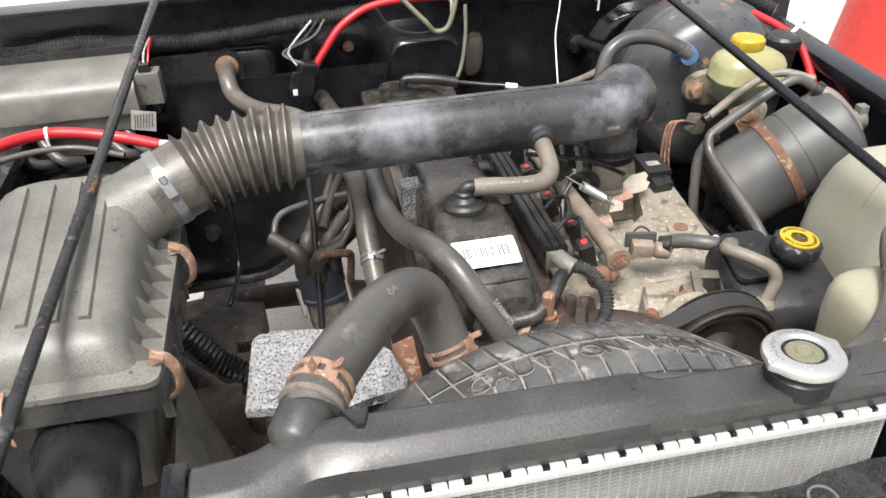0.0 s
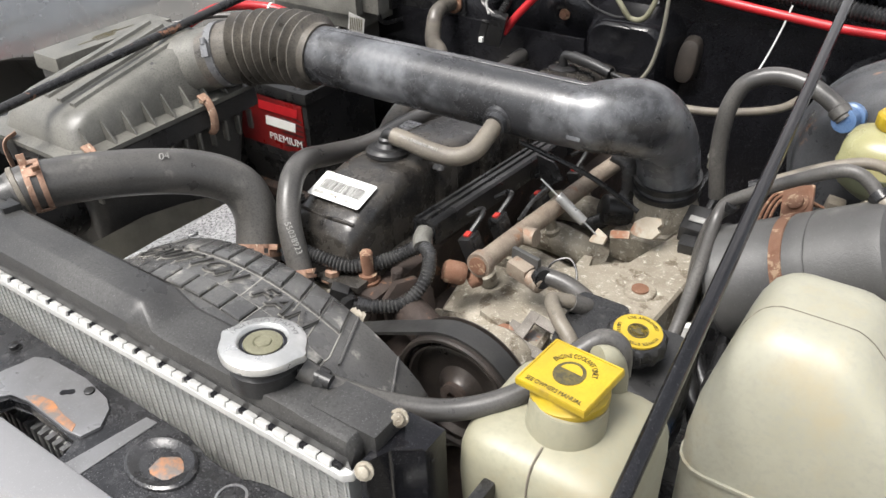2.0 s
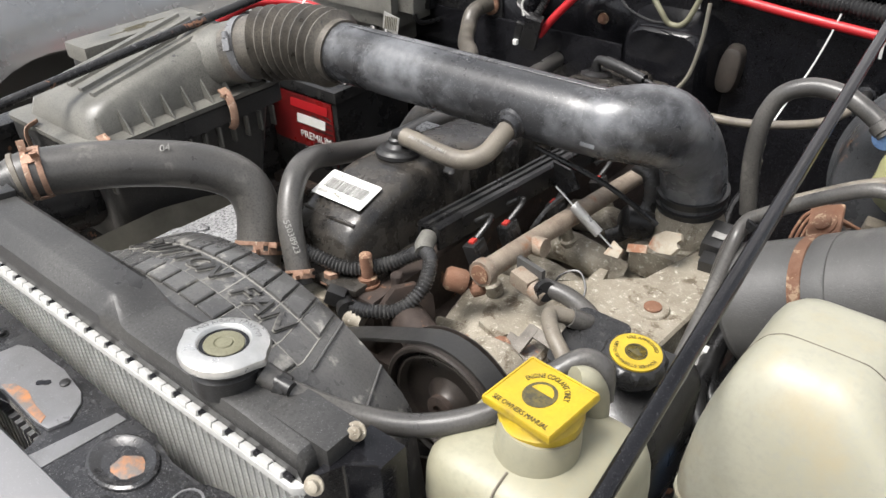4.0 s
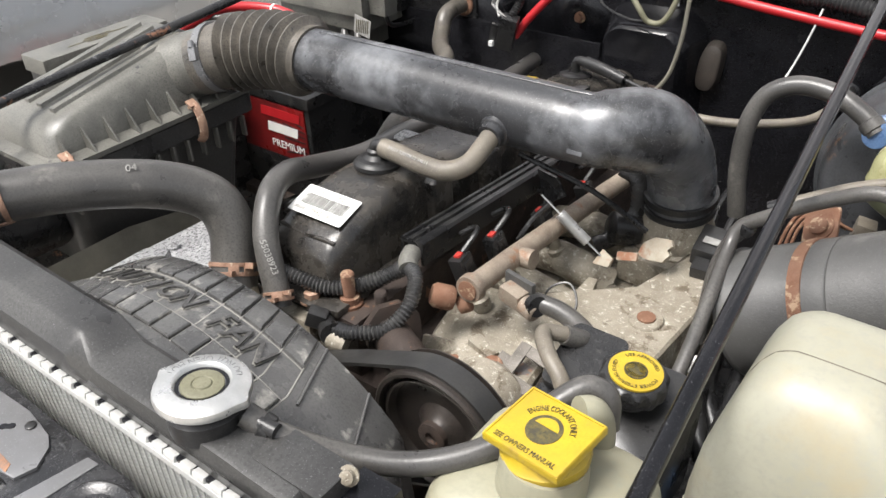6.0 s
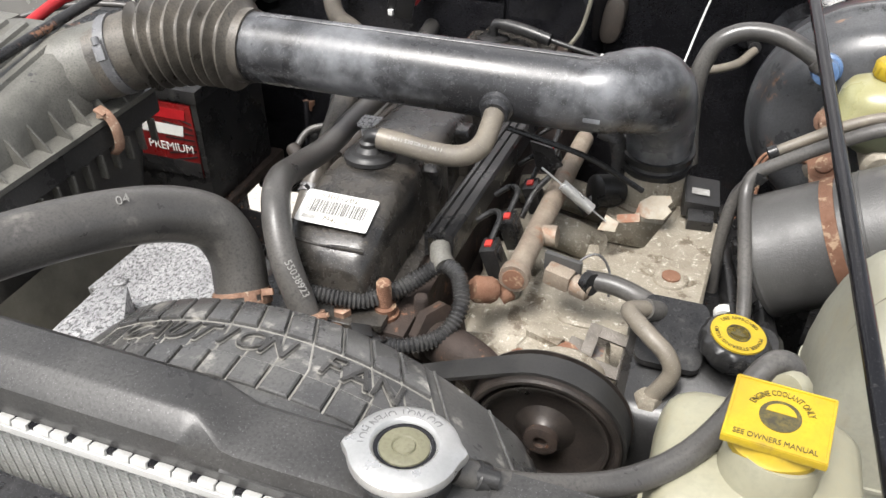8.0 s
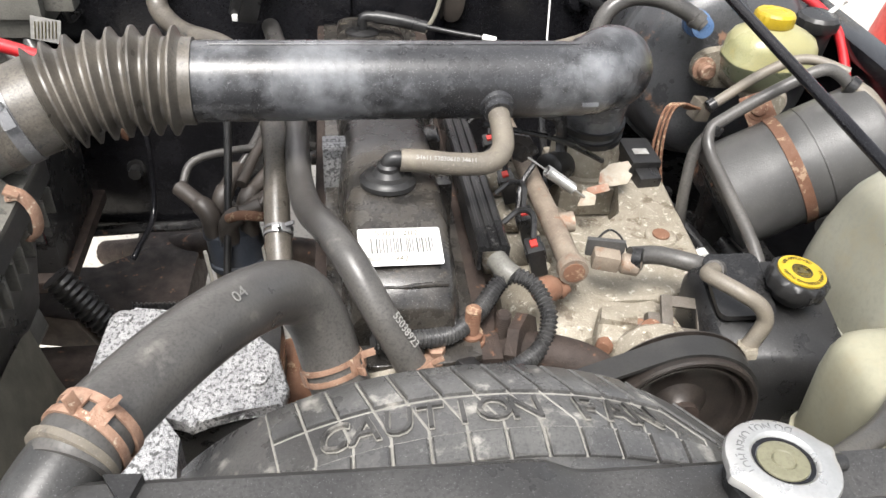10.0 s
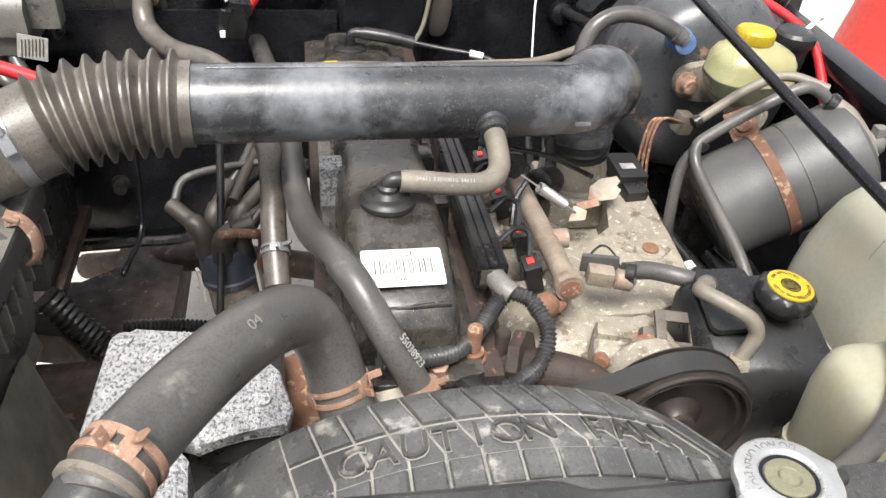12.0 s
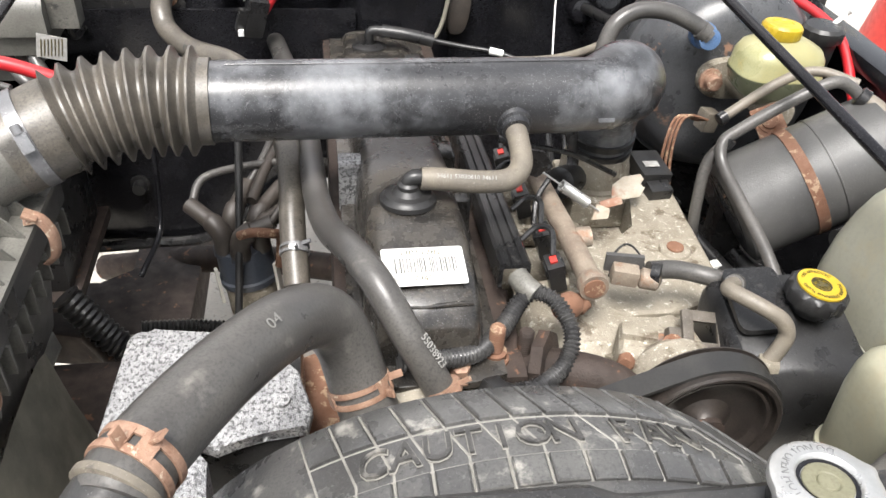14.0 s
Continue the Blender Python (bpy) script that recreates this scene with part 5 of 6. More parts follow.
        part("plug_boot", sweep(spline([(x, y, z + 0.004), (x, y, z + 0.022), (x + ex * 0.3, y + ey * 0.3, z + 0.034), (x + ex, y + ey, z + 0.040), (x + ex * 1.9, y + ey * 1.9, z + 0.046)], 8), lambda q: 0.0118 if q < 0.042 else 0.0098, 14), "lead", t)
        e = (x + ex * 1.8, y + ey * 1.8, z + 0.045)
        part("plug_lead", pipe([e, (e[0] + 0.020, e[1] + 0.035, e[2] + 0.020), (-0.115, 0.64 + 0.03 * i, 0.80 + 0.008 * i), (-0.075, 0.60 + 0.07 * i, 0.82)], 0.0048, 10), "lead" if i % 2 else "hose", t)
    part("coil_lead", pipe([(-0.176, 0.522, 0.775), (-0.160, 0.512, 0.786), (-0.140, 0.514, 0.782), (-0.132, 0.530, 0.765), (-0.136, 0.535, 0.72)], 0.0055, 10), "rust", t, "brownish red ignition lead")
    part("coil_lead", pipe([(-0.165, 0.575, 0.785), (-0.145, 0.64, 0.80), (-0.115, 0.70, 0.82), (-0.08, 0.74, 0.84)], 0.0065, 10), "lead", t)
    part("dip_tube", pipe([(-0.172, 0.62, 0.91), (-0.176, 0.55, 0.80), (-0.186, 0.46, 0.66), (-0.20, 0.38, 0.58)], 0.0045, 10), "plastic", t)
    # accessory with a crusted aluminium lid under the upper hose
    lid = part("compressor_lid", slab([(-0.256, 0.318), (-0.235, 0.332), (-0.150, 0.318), (-0.108, 0.270), (-0.096, 0.225), (-0.10, 0.205), (-0.135, 0.208), (-0.17, 0.190), (-0.200, 0.208), (-0.262, 0.212)], 0.807, 0.818, bevel=0.004, seg=3), "alu", t, "crusty bright aluminium cover")
    part("compressor_body", box(-0.245, -0.105, 0.205, 0.325, 0.66, 0.808, 0.012), "plastic", t)
    for x, y in ((-0.243, 0.315), (-0.235, 0.228), (-0.122, 0.235)):
        part("bolt_head", hex_bolt(pose(x, y, 0.817), 0.008, 0.005), "alu", lid)
    part("mount_bracket", merge(slab([(-0.225, 0.085), (-0.195, 0.075), (-0.165, 0.10), (-0.17, 0.16), (-0.20, 0.205), (-0.225, 0.19)], 0.80, 0.845, bevel=0.008)), "alu", t)
    part("bolt_head", hex_bolt(axes((-0.207, 0.082, 0.84), (0, -0.6, 0.8)), 0.010, 0.010), "rust", t)
    part("oil_pan_fill", box(-0.06, 0.26, 0.20, 0.9, 0.42, 0.60, 0.02), "darkrust", t)
    # corrugated harness across the front
    part("corrugated_loom", corrugated([(-0.030, 0.199, 0.893), (-0.002, 0.204, 0.888), (0.033, 0.218, 0.879), (0.058, 0.242, 0.880), (0.074, 0.262, 0.886), (0.086, 0.270, 0.894)], 0.0072, 0.0036, 0.0009, 14), "loom", t, "black corrugated wiring loom")
    part("corrugated_loom", corrugated([(0.086, 0.270, 0.895), (0.104, 0.258, 0.893), (0.114, 0.234, 0.881), (0.105, 0.212, 0.866), (0.082, 0.194, 0.864), (0.060, 0.190, 0.862)], 0.0066, 0.0036, 0.0009, 14), "loom", t, "black corrugated wiring loom")
    part("loom_tape", pipe([(0.078, 0.286, 0.897), (0.083, 0.274, 0.896), (0.090, 0.266, 0.894)], 0.0095, 12), "dusty", t, "frayed grey tape on the loom")
    part("sensor_body", merge(lathe([(0.010, 0), (0.011, 0.012), (0.008, 0.022)], axes((0.076, 0.190, 0.850), (-0.8, -0.2, 0.2)), 12)), "cast", t)


engine()


# ---- air cleaner ----
def air_box():
    t = thing("air_filter_box", (-0.41, 0.30, 0.775), "dusty dark grey plastic air filter box with rusty clips", "air filter box")
    seam = 0.918
    def rect(x0, x1, y0, y1, z, c):
        return [((x0 + x1) / 2 + a, (y0 + y1) / 2 + b, z) for a, b in rounded((x1 - x0) / 2, (y1 - y0) / 2, c, 3)]
    # lower box, rims and lid
    part("lower_box", loft([rect(-0.480, -0.344, 0.180, 0.412, 0.772, 0.02), rect(-0.497, -0.327, 0.172, 0.425, seam - 0.03, 0.015), rect(-0.512, -0.316, 0.157, 0.442, seam - 0.026, 0.012), rect(-0.512, -0.316, 0.157, 0.442, seam - 0.002, 0.012)]), "tankplastic", t)
    def lid_ring(x0, x1, y0, y1, zf, zb, c):
        pts = rect(x0, x1, y0, y1, 0, c)
        return [(x, y, zf + (zb - zf) * (y - y0) / (y1 - y0)) for x, y, _ in pts]
    lid = part("lid", loft([lid_ring(-0.514, -0.314, 0.155, 0.444, seam, seam, 0.012), lid_ring(-0.514, -0.314, 0.155, 0.444, seam + 0.006, seam + 0.006, 0.012), lid_ring(-0.490, -0.334, 0.172, 0.425, seam + 0.008, seam + 0.009, 0.016),
                            lid_ring(-0.484, -0.340, 0.176, 0.420, 0.945, 0.975, 0.02), lid_ring(-0.478, -0.345, 0.186, 0.412, 0.956, 0.992, 0.03), lid_ring(-0.462, -0.358, 0.200, 0.398, 0.962, 1.000, 0.03)]), "dusty", t, "dusty lid with four raised ribs")
    for x in (-0.450, -0.424, -0.398, -0.372):
        part("lid_rib", loft([[(x + a, y, (0.960 + (y - 0.195) * 0.192) + b) for a, b in ((-0.006, 0.0), (-0.004, 0.005), (0.004, 0.005), (0.006, 0.0))] for y in (0.205, 0.212, 0.38, 0.386)]), "dusty", lid)
    # triangular stiffeners round the lid
    for i in range(9):
        y = 0.185 + i * 0.029
        part("stiffener", slab([(0, 0), (0.020, 0), (0.0, 0.028)], -0.0012, 0.0012, axes((-0.336, y, seam + 0.006), (0, -1, 0), (1, 0, 0)) @ pose(0, 0, 0), bevel=0), "dusty", lid)
    for i in range(6):
        x = -0.485 + i * 0.029
        part("stiffener", slab([(0, 0), (0.017, 0), (0.0, 0.024)], -0.0012, 0.0012, axes((x, 0.172, seam + 0.006), (1, 0, 0), (0, -1, 0)), bevel=0), "dusty", lid)
    for i in range(12):
        y = 0.175 + i * 0.022
        part("rib", box(-0.3235, -0.3145, y, y + 0.003, seam - 0.056, seam - 0.028, 0.0005), "dusty", t)
    # outlet spout
    part("outlet", sweep(spline([(-0.392, 0.360, 0.952), (-0.365, 0.374, 0.960), (-0.340, 0.387, 0.968), (-0.306, 0.402, 0.979)], 6), lambda s: 0.0415 - 0.02 * s, 28), "dusty", t)
    # rusty spring clips
    for y, x in ((0.178, -0.316), (0.347, -0.315)):
        part("clip", merge(pipe([(x - 0.006, y, seam + 0.012), (x + 0.006, y, seam + 0.012), (x + 0.013, y, seam - 0.004), (x + 0.011, y, seam - 0.024), (x + 0.002, y, seam - 0.034)], 0.0052, 8, flat=0.35), block((0.012, 0.012, 0.003), pose(x, y, seam + 0.016, 0, 25), 0.001)), "copper_rust", t, "rusty spring clip")
    part("clip", merge(pipe([(-0.44, 0.162, seam + 0.012), (-0.44, 0.145, seam + 0.004), (-0.44, 0.146, seam - 0.03)], 0.005, 8, flat=0.4)), "copper_rust", t, "rusty spring clip")
    # intake horn at the front
    part("intake_horn", sweep(spline([(-0.40, 0.17, 0.84), (-0.385, 0.12, 0.85), (-0.37, 0.06, 0.875), (-0.36, 0.0, 0.89)], 6), lambda s: 0.045 - 0.05 * s, 24), "plastic", t)


air_box()


def relay_cover():
    t = thing("relay_box", (-0.56, 0.36, 0.88), "low grey plastic relay box with faint print on its lid", "relay box")
    part("body", box(-0.572, -0.525, 0.285, 0.47, 0.90, 0.945, 0.004), "plastic", t)
    lid = part("lid", box(-0.576, -0.521, 0.281, 0.474, 0.945, 0.968, 0.005), "dusty", t)
    part("print", merge(*[block((0.002, l, 0.0004), pose(x, y, 0.9683), 0) for x, y, l in ((-0.541, 0.36, 0.06), (-0.546, 0.39, 0.07), (-0.551, 0.38, 0.04), (-0.536, 0.37, 0.03))]), "ink", lid)
    part("support", box(-0.565, -0.535, 0.32, 0.44, 0.70, 0.90, 0.004), "black", t)


relay_cover()


def battery():
    t = thing("battery", (-0.36, 0.58, 0.68), "black car battery with a red and black label", "battery")
    part("case", box(-0.510, -0.336, 0.548, 0.720, 0.670, 0.842, 0.006), "plastic", t)
    part("lid", box(-0.514, -0.332, 0.544, 0.724, 0.842, 0.862, 0.004), "plastic", t)
    lab = part("label", box(-0.502, -0.346, 0.5455, 0.5485, 0.720, 0.838, 0.0008), "labelred", t, "red label with white lettering")
    part("label_shade", merge(box(-0.502, -0.346, 0.5445, 0.5452, 0.720, 0.745, 0), ), "plastic", lab)
    for i in range(7):
        part("ray", block((0.05, 0.0005, 0.0022), pose(-0.373, 0.5447, 0.815 - 0.011 * i, 0, 14 - 5 * i), 0), "plastic", lab)
    face = axes((-0.402, 0.5446, 0.782), (0, -1, 0), (1, 0, 0))
    words("PREMIUM", 0.019, face @ pose(0.010, -0.016, 0), "white", lab, depth=0.0003)
    part("mark", slab([(-0.034, -0.007), (0.036, -0.007), (0.039, 0.010), (-0.031, 0.010)], 0, 0.0005, face @ pose(0, 0.012, 0), bevel=0), "white", lab, "plain white bar in place of the maker's mark")
    part("mark", slab([(-0.046, -0.008), (0.044, -0.008), (0.047, 0.008), (-0.043, 0.008)], 0, 0.0005, face @ pose(0, 0.040, 0), bevel=0), "red", lab, "plain red bar")
    part("handle", pipe([(-0.50, 0.58, 0.861), (-0.48, 0.59, 0.877), (-0.40, 0.59, 0.880), (-0.365, 0.59, 0.877), (-0.345, 0.58, 0.861)], 0.006, 10, flat=0.5), "plastic", t)
    part("hold_down", pipe([(-0.252, 0.56, 0.68), (-0.248, 0.57, 0.685), (-0.238, 0.64, 0.69), (-0.236, 0.67, 0.74), (-0.236, 0.68, 0.80)], 0.004, 10), "black", t)
    part("tray", box(-0.525, -0.325, 0.53, 0.74, 0.652, 0.670, 0.004), "darkrust", t)
    part("tray_leg", box(-0.50, -0.48, 0.70, 0.83, 0.60, 0.66, 0.004), "darkrust", t)
    t.location += Vector((-0.067, 0.060, -0.038))


battery()


def fuse_box():
    t = thing("fuse_box", (-0.52, 0.78, 0.88), "grey plastic fuse box with a stepped lid", "fuse box")
    part("base", box(-0.600, -0.405, 0.755, 0.870, 0.885, 0.912, 0.004), "dusty", t)
    part("lid", loft([[(x, y, z) for y, z in ((0.748, 0.912), (0.748, 0.944), (0.756, 0.957), (0.780, 0.966), (0.860, 0.972), (0.872, 0.966), (0.872, 0.912))] for x in (-0.606, -0.603, -0.402, -0.399)]), "dusty", t)
    part("lid_step", box(-0.612, -0.393, 0.835, 0.880, 0.900, 0.982, 0.004), "plastic", t)
    part("white_tag", block((0.034, 0.001, 0.030), pose(-0.396, 0.742, 0.902, 0, 12), 0), "greyprint", t)
    for i in range(7):
        part("bar", block((0.0012, 0.0006, 0.022), pose(-0.408 + 0.004 * i, 0.741, 0.902, 0, 12), 0), "ink", t)
    part("bracket", box(-0.60, -0.44, 0.78, 0.90, 0.84, 0.886, 0.004), "dusty", t)
    for x in (-0.59, -0.55, -0.46, -0.43):
        part("wire", pipe([(x, 0.77, 0.888), (x + 0.01, 0.755, 0.87), (x + 0.03, 0.74, 0.855), (x + 0.05, 0.76, 0.84)], 0.008, 10), "hose", t)
    r = thing("relay", (-0.38, 0.78, 0.915), "small grey-black relay on a bracket", "relay")
    part("body", box(-0.402, -0.365, 0.765, 0.795, 0.915, 0.962, 0.003), "dusty", r)
    part("pins", box(-0.392, -0.376, 0.77, 0.79, 0.962, 0.974, 0.002), "plastic", r)
    for k, c in enumerate(("red", "greyprint", "red")):
        part("wire", pipe([(-0.390 + 0.006 * k, 0.78, 0.972), (-0.388 + 0.006 * k, 0.80, 0.985), (-0.38, 0.86, 0.982)], 0.0018, 6), c, r)
    part("stem", pipe([(-0.384, 0.785, 0.916), (-0.384, 0.80, 0.89), (-0.386, 0.86, 0.88)], 0.004, 8), "plastic", r)


fuse_box()


# ---- reservoirs ----
def coolant_tank():
    t = thing("coolant_reservoir", (0.35, 0.08, 0.74), "milky plastic coolant reservoir with a yellow cap", "coolant reservoir")
    def rect(x0, x1, y0, y1, z, c):
        return [((x0 + x1) / 2 + a, (y0 + y1) / 2 + b, z) for a, b in rounded((x1 - x0) / 2, (y1 - y0) / 2, c, 4)]
    body = part("tank", loft([rect(0.294, 0.386, 0.046, 0.132, 0.72, 0.02), rect(0.286, 0.394, 0.040, 0.140, 0.74, 0.02), rect(0.281, 0.398, 0.035, 0.143, 0.912, 0.020), rect(0.282, 0.397, 0.036, 0.142, 0.932, 0.020),
                            rect(0.2845, 0.3945, 0.0385, 0.1395, 0.942, 0.019), rect(0.289, 0.390, 0.043, 0.135, 0.948, 0.018), rect(0.297, 0.382, 0.051, 0.129, 0.951, 0.016), rect(0.307, 0.376, 0.059, 0.121, 0.953, 0.016)]), "tank", t)
    part("seam", loft([rect(0.2795, 0.3995, 0.0335, 0.1445, z, 0.022) for z in (0.851, 0.854)]), "tank", body)
    part("parting_line", pipe([(0.340, 0.0340, 0.86), (0.340, 0.0343, 0.912), (0.340, 0.036, 0.933), (0.340, 0.0385, 0.9425), (0.340, 0.043, 0.9488), (0.340, 0.055, 0.9528)], 0.0008, 6), "hose_tan", body)
    part("neck", lathe([(0.0265, 0), (0.0255, 0.018), (0.024, 0.024)], pose(0.3415, 0.083, 0.950, -3, 4), 28), "tank", body)
    part("spout", pipe([(0.352, 0.132, 0.94), (0.352, 0.131, 0.962), (0.350, 0.124, 0.978), (0.345, 0.117, 0.981)], 0.0098, 14), "tank", body)
    c = axes((0.3405, 0.0870, 0.9850), (-0.07, -0.06, 1.0), (0.985, -0.13, 0.06)) @ Matrix.Scale(0.90, 4)
    cap = part("cap_plate", slab([(-0.029, -0.025), (0.029, -0.025), (0.029, 0.025), (-0.029, 0.025)], 0.0, 0.006, c, bevel=0.0015), "yellow", t, "square yellow cap plate with black print")
    part("cap_ring", lathe([(0.027, -0.016), (0.0285, -0.014), (0.0285, -0.008), (0.026, -0.006), (0.024, 0.001)], c, 32, lambda a, r: r * (1 + 0.012 * math.cos(24 * a))), "yellow", cap)
    part("rim", merge(*[block(s, c @ pose(x, y, 0.0062), 0.0004) for x, y, s in ((0, 0.0238, (0.056, 0.0015, 0.001)), (0, -0.0238, (0.056, 0.0015, 0.001)), (0.0278, 0, (0.0015, 0.048, 0.001)), (-0.0278, 0, (0.0015, 0.048, 0.001)))]), "yellow", cap)
    words("ENGINE COOLANT ONLY", 0.0060, c @ pose(0, 0.0, 0.0064), "ink", cap, bend=0.0175, fit=0.044, depth=0.0002)
    words("SEE OWNERS MANUAL", 0.0055, c @ pose(0, -0.0195, 0.0064), "ink", cap, fit=0.046, depth=0.0002)
    disc = [(0.0118 * math.cos(radians(a)), 0.0118 * math.sin(radians(a))) for a in range(0, 360, 12)]
    part("symbol", slab(disc, 0.0060, 0.0064, c @ pose(0, 0.0, 0), bevel=0), "ink", cap)
    part("symbol", slab([(0.0088 * math.cos(radians(a)), 0.0088 * math.sin(radians(a))) for a in range(10, 171, 10)], 0.0064, 0.0067, c @ pose(0, 0.0005, 0), bevel=0), "yellow", cap)
    br = part("bracket", merge(box(0.288, 0.46, 0.006, 0.028, 0.872, 0.888, 0.004), box(0.309, 0.318, 0.012, 0.036, 0.875, 0.925, 0.003), box(0.356, 0.366, 0.012, 0.036, 0.875, 0.922, 0.003), box(0.318, 0.356, 0.018, 0.026, 0.880, 0.898, 0.002), box(0.285, 0.46, 0.014, 0.026, 0.66, 0.875, 0.003)), "plastic", t, "black plastic support bracket")
    part("tank_foot", box(0.331, 0.344, 0.020, 0.038, 0.895, 0.920, 0.004), "tank_clean", br)
    part("screw", lathe([(0.0045 + 0.0005 * (i % 2), 0.0012 * i) for i in range(22)], axes((0.286, -0.03, 0.895), (0.8, 0.2, 0.5)), 10), "metal", br)


coolant_tank()


def washer_tank():
    t = thing("washer_reservoir", (0.47, 0.28, 0.70), "large milky white plastic washer reservoir", "washer reservoir")
    def rect(x0, x1, y0, y1, z, c):
        return [((x0 + x1) / 2 + a, (y0 + y1) / 2 + b, z) for a, b in rounded((x1 - x0) / 2, (y1 - y0) / 2, c, 4)]
    body = part("tank", loft([rect(0.392, 0.556, 0.195, 0.335, 0.70, 0.02), rect(0.385, 0.560, 0.188, 0.340, 0.74, 0.025), rect(0.386, 0.560, 0.190, 0.339, 0.86, 0.024), rect(0.390, 0.552, 0.194, 0.337, 0.895, 0.024), rect(0.396, 0.536, 0.199, 0.333, 0.922, 0.023), rect(0.402, 0.516, 0.205, 0.328, 0.942, 0.022),
                              rect(0.408, 0.500, 0.212, 0.321, 0.956, 0.021), rect(0.415, 0.490, 0.220, 0.312, 0.966, 0.020), rect(0.424, 0.481, 0.230, 0.302, 0.9715, 0.018), rect(0.434, 0.472, 0.242, 0.290, 0.973, 0.014)]), "tank_clean", t)
    part("seam", loft([rect(0.3845, 0.5615, 0.1875, 0.3405, z, 0.025) for z in (0.838, 0.841)]), "tank_clean", body)
    part("parting_line", pipe([(0.3965, 0.250, 0.922), (0.4022, 0.250, 0.942), (0.4083, 0.250, 0.956), (0.4153, 0.250, 0.966), (0.4243, 0.250, 0.9716), (0.434, 0.250, 0.9731), (0.472, 0.250, 0.9731), (0.481, 0.250, 0.9716), (0.4903, 0.250, 0.966), (0.5003, 0.250, 0.956), (0.5163, 0.250, 0.942)], 0.0004, 6), "hose_tan", body)
    part("neck", merge(lathe([(0.030, 0), (0.027, 0.02), (0.027, 0.035)], pose(0.528, 0.255, 0.880), 24)), "tank_clean", body)
    part("cap", lathe([(0.029, 0), (0.030, 0.002), (0.030, 0.012), (0.026, 0.016)], pose(0.528, 0.255, 0.915), 28, lambda a, r: r * (1 + 0.02 * math.cos(20 * a))), "yellow", t, "yellow cap")
    part("blue_fluid", lathe([(0.018, 0), (0.020, 0.006), (0.020, 0.05), (0.016, 0.056)], pose(0.394, 0.262, 0.745), 16), "blue", t, "blue fluid showing low in the tank")


washer_tank()


def steering_reservoir():
    t = thing("steering_fluid_reservoir", (0.31, 0.24, 0.72), "black plastic steering fluid reservoir with a yellow cap disc", "steering fluid reservoir")
    def rect(x0, x1, y0, y1, zf, zb, c):
        return [((x0 + x1) / 2 + a, (y0 + y1) / 2 + b, zf + (zb - zf) * (b / (y1 - y0) + 0.5)) for a, b in rounded((x1 - x0) / 2, (y1 - y0) / 2, c, 4)]
    body = part("tank", loft([rect(0.27, 0.35, 0.185, 0.285, 0.70, 0.70, 0.02), rect(0.250, 0.366, 0.180, 0.292, 0.78, 0.79, 0.018), rect(0.247, 0.368, 0.178, 0.290, 0.842, 0.872, 0.012), rect(0.250, 0.365, 0.182, 0.287, 0.852, 0.882, 0.012), rect(0.256, 0.360, 0.190, 0.282, 0.862, 0.888, 0.012)]), "plastic", t)
    part("rim", loft([rect(0.256, 0.306, 0.222, 0.280, 0.876 + k, 0.895 + k, 0.008) for k in (0.0, 0.005)]), "plastic", body)
    c = axes((0.325, 0.242, 0.8935), (0.10, -0.02, 0.99)) @ Matrix.Scale(0.84, 4)
    cap = part("cap", lathe([(0.020, -0.012), (0.022, -0.002), (0.029, 0.0), (0.030, 0.004), (0.030, 0.014), (0.027, 0.018), (0.0245, 0.0185)], c, 60, lambda a, r: r * (1 + (0.03 if r > 0.028 else 0) * math.cos(12 * a))), "plastic", t, "ribbed black screw cap")
    part("disc", lathe([(0.0240, 0.018), (0.0240, 0.0205), (0.0, 0.0205)], c, 40), "yellow", cap, "yellow disc with black print")
    words("USE APPROVED", 0.0052, c @ pose(0, 0, 0.0209, 0, 0, 0), "ink", cap, bend=0.0188, fit=0.036, depth=0.0002)
    words("POWER STEERING FLUID", 0.0052, c @ pose(0, 0, 0.0209, 0, 0, 180), "ink", cap, bend=0.0188, fit=0.060, depth=0.0002)
    part("ring", lathe([(0.0105, 0.0205), (0.0105, 0.0210), (0.0092, 0.0210), (0.0092, 0.0205)], c, 32), "ink", cap)
    part("symbol", slab([(-0.007, -0.003), (0.004, -0.004), (0.007, -0.001), (0.002, 0.001), (0.001, 0.005), (-0.003, 0.004), (-0.002, 0.0), (-0.007, 0.0)], 0.0205, 0.0210, c, bevel=0), "ink", cap)


steering_reservoir()


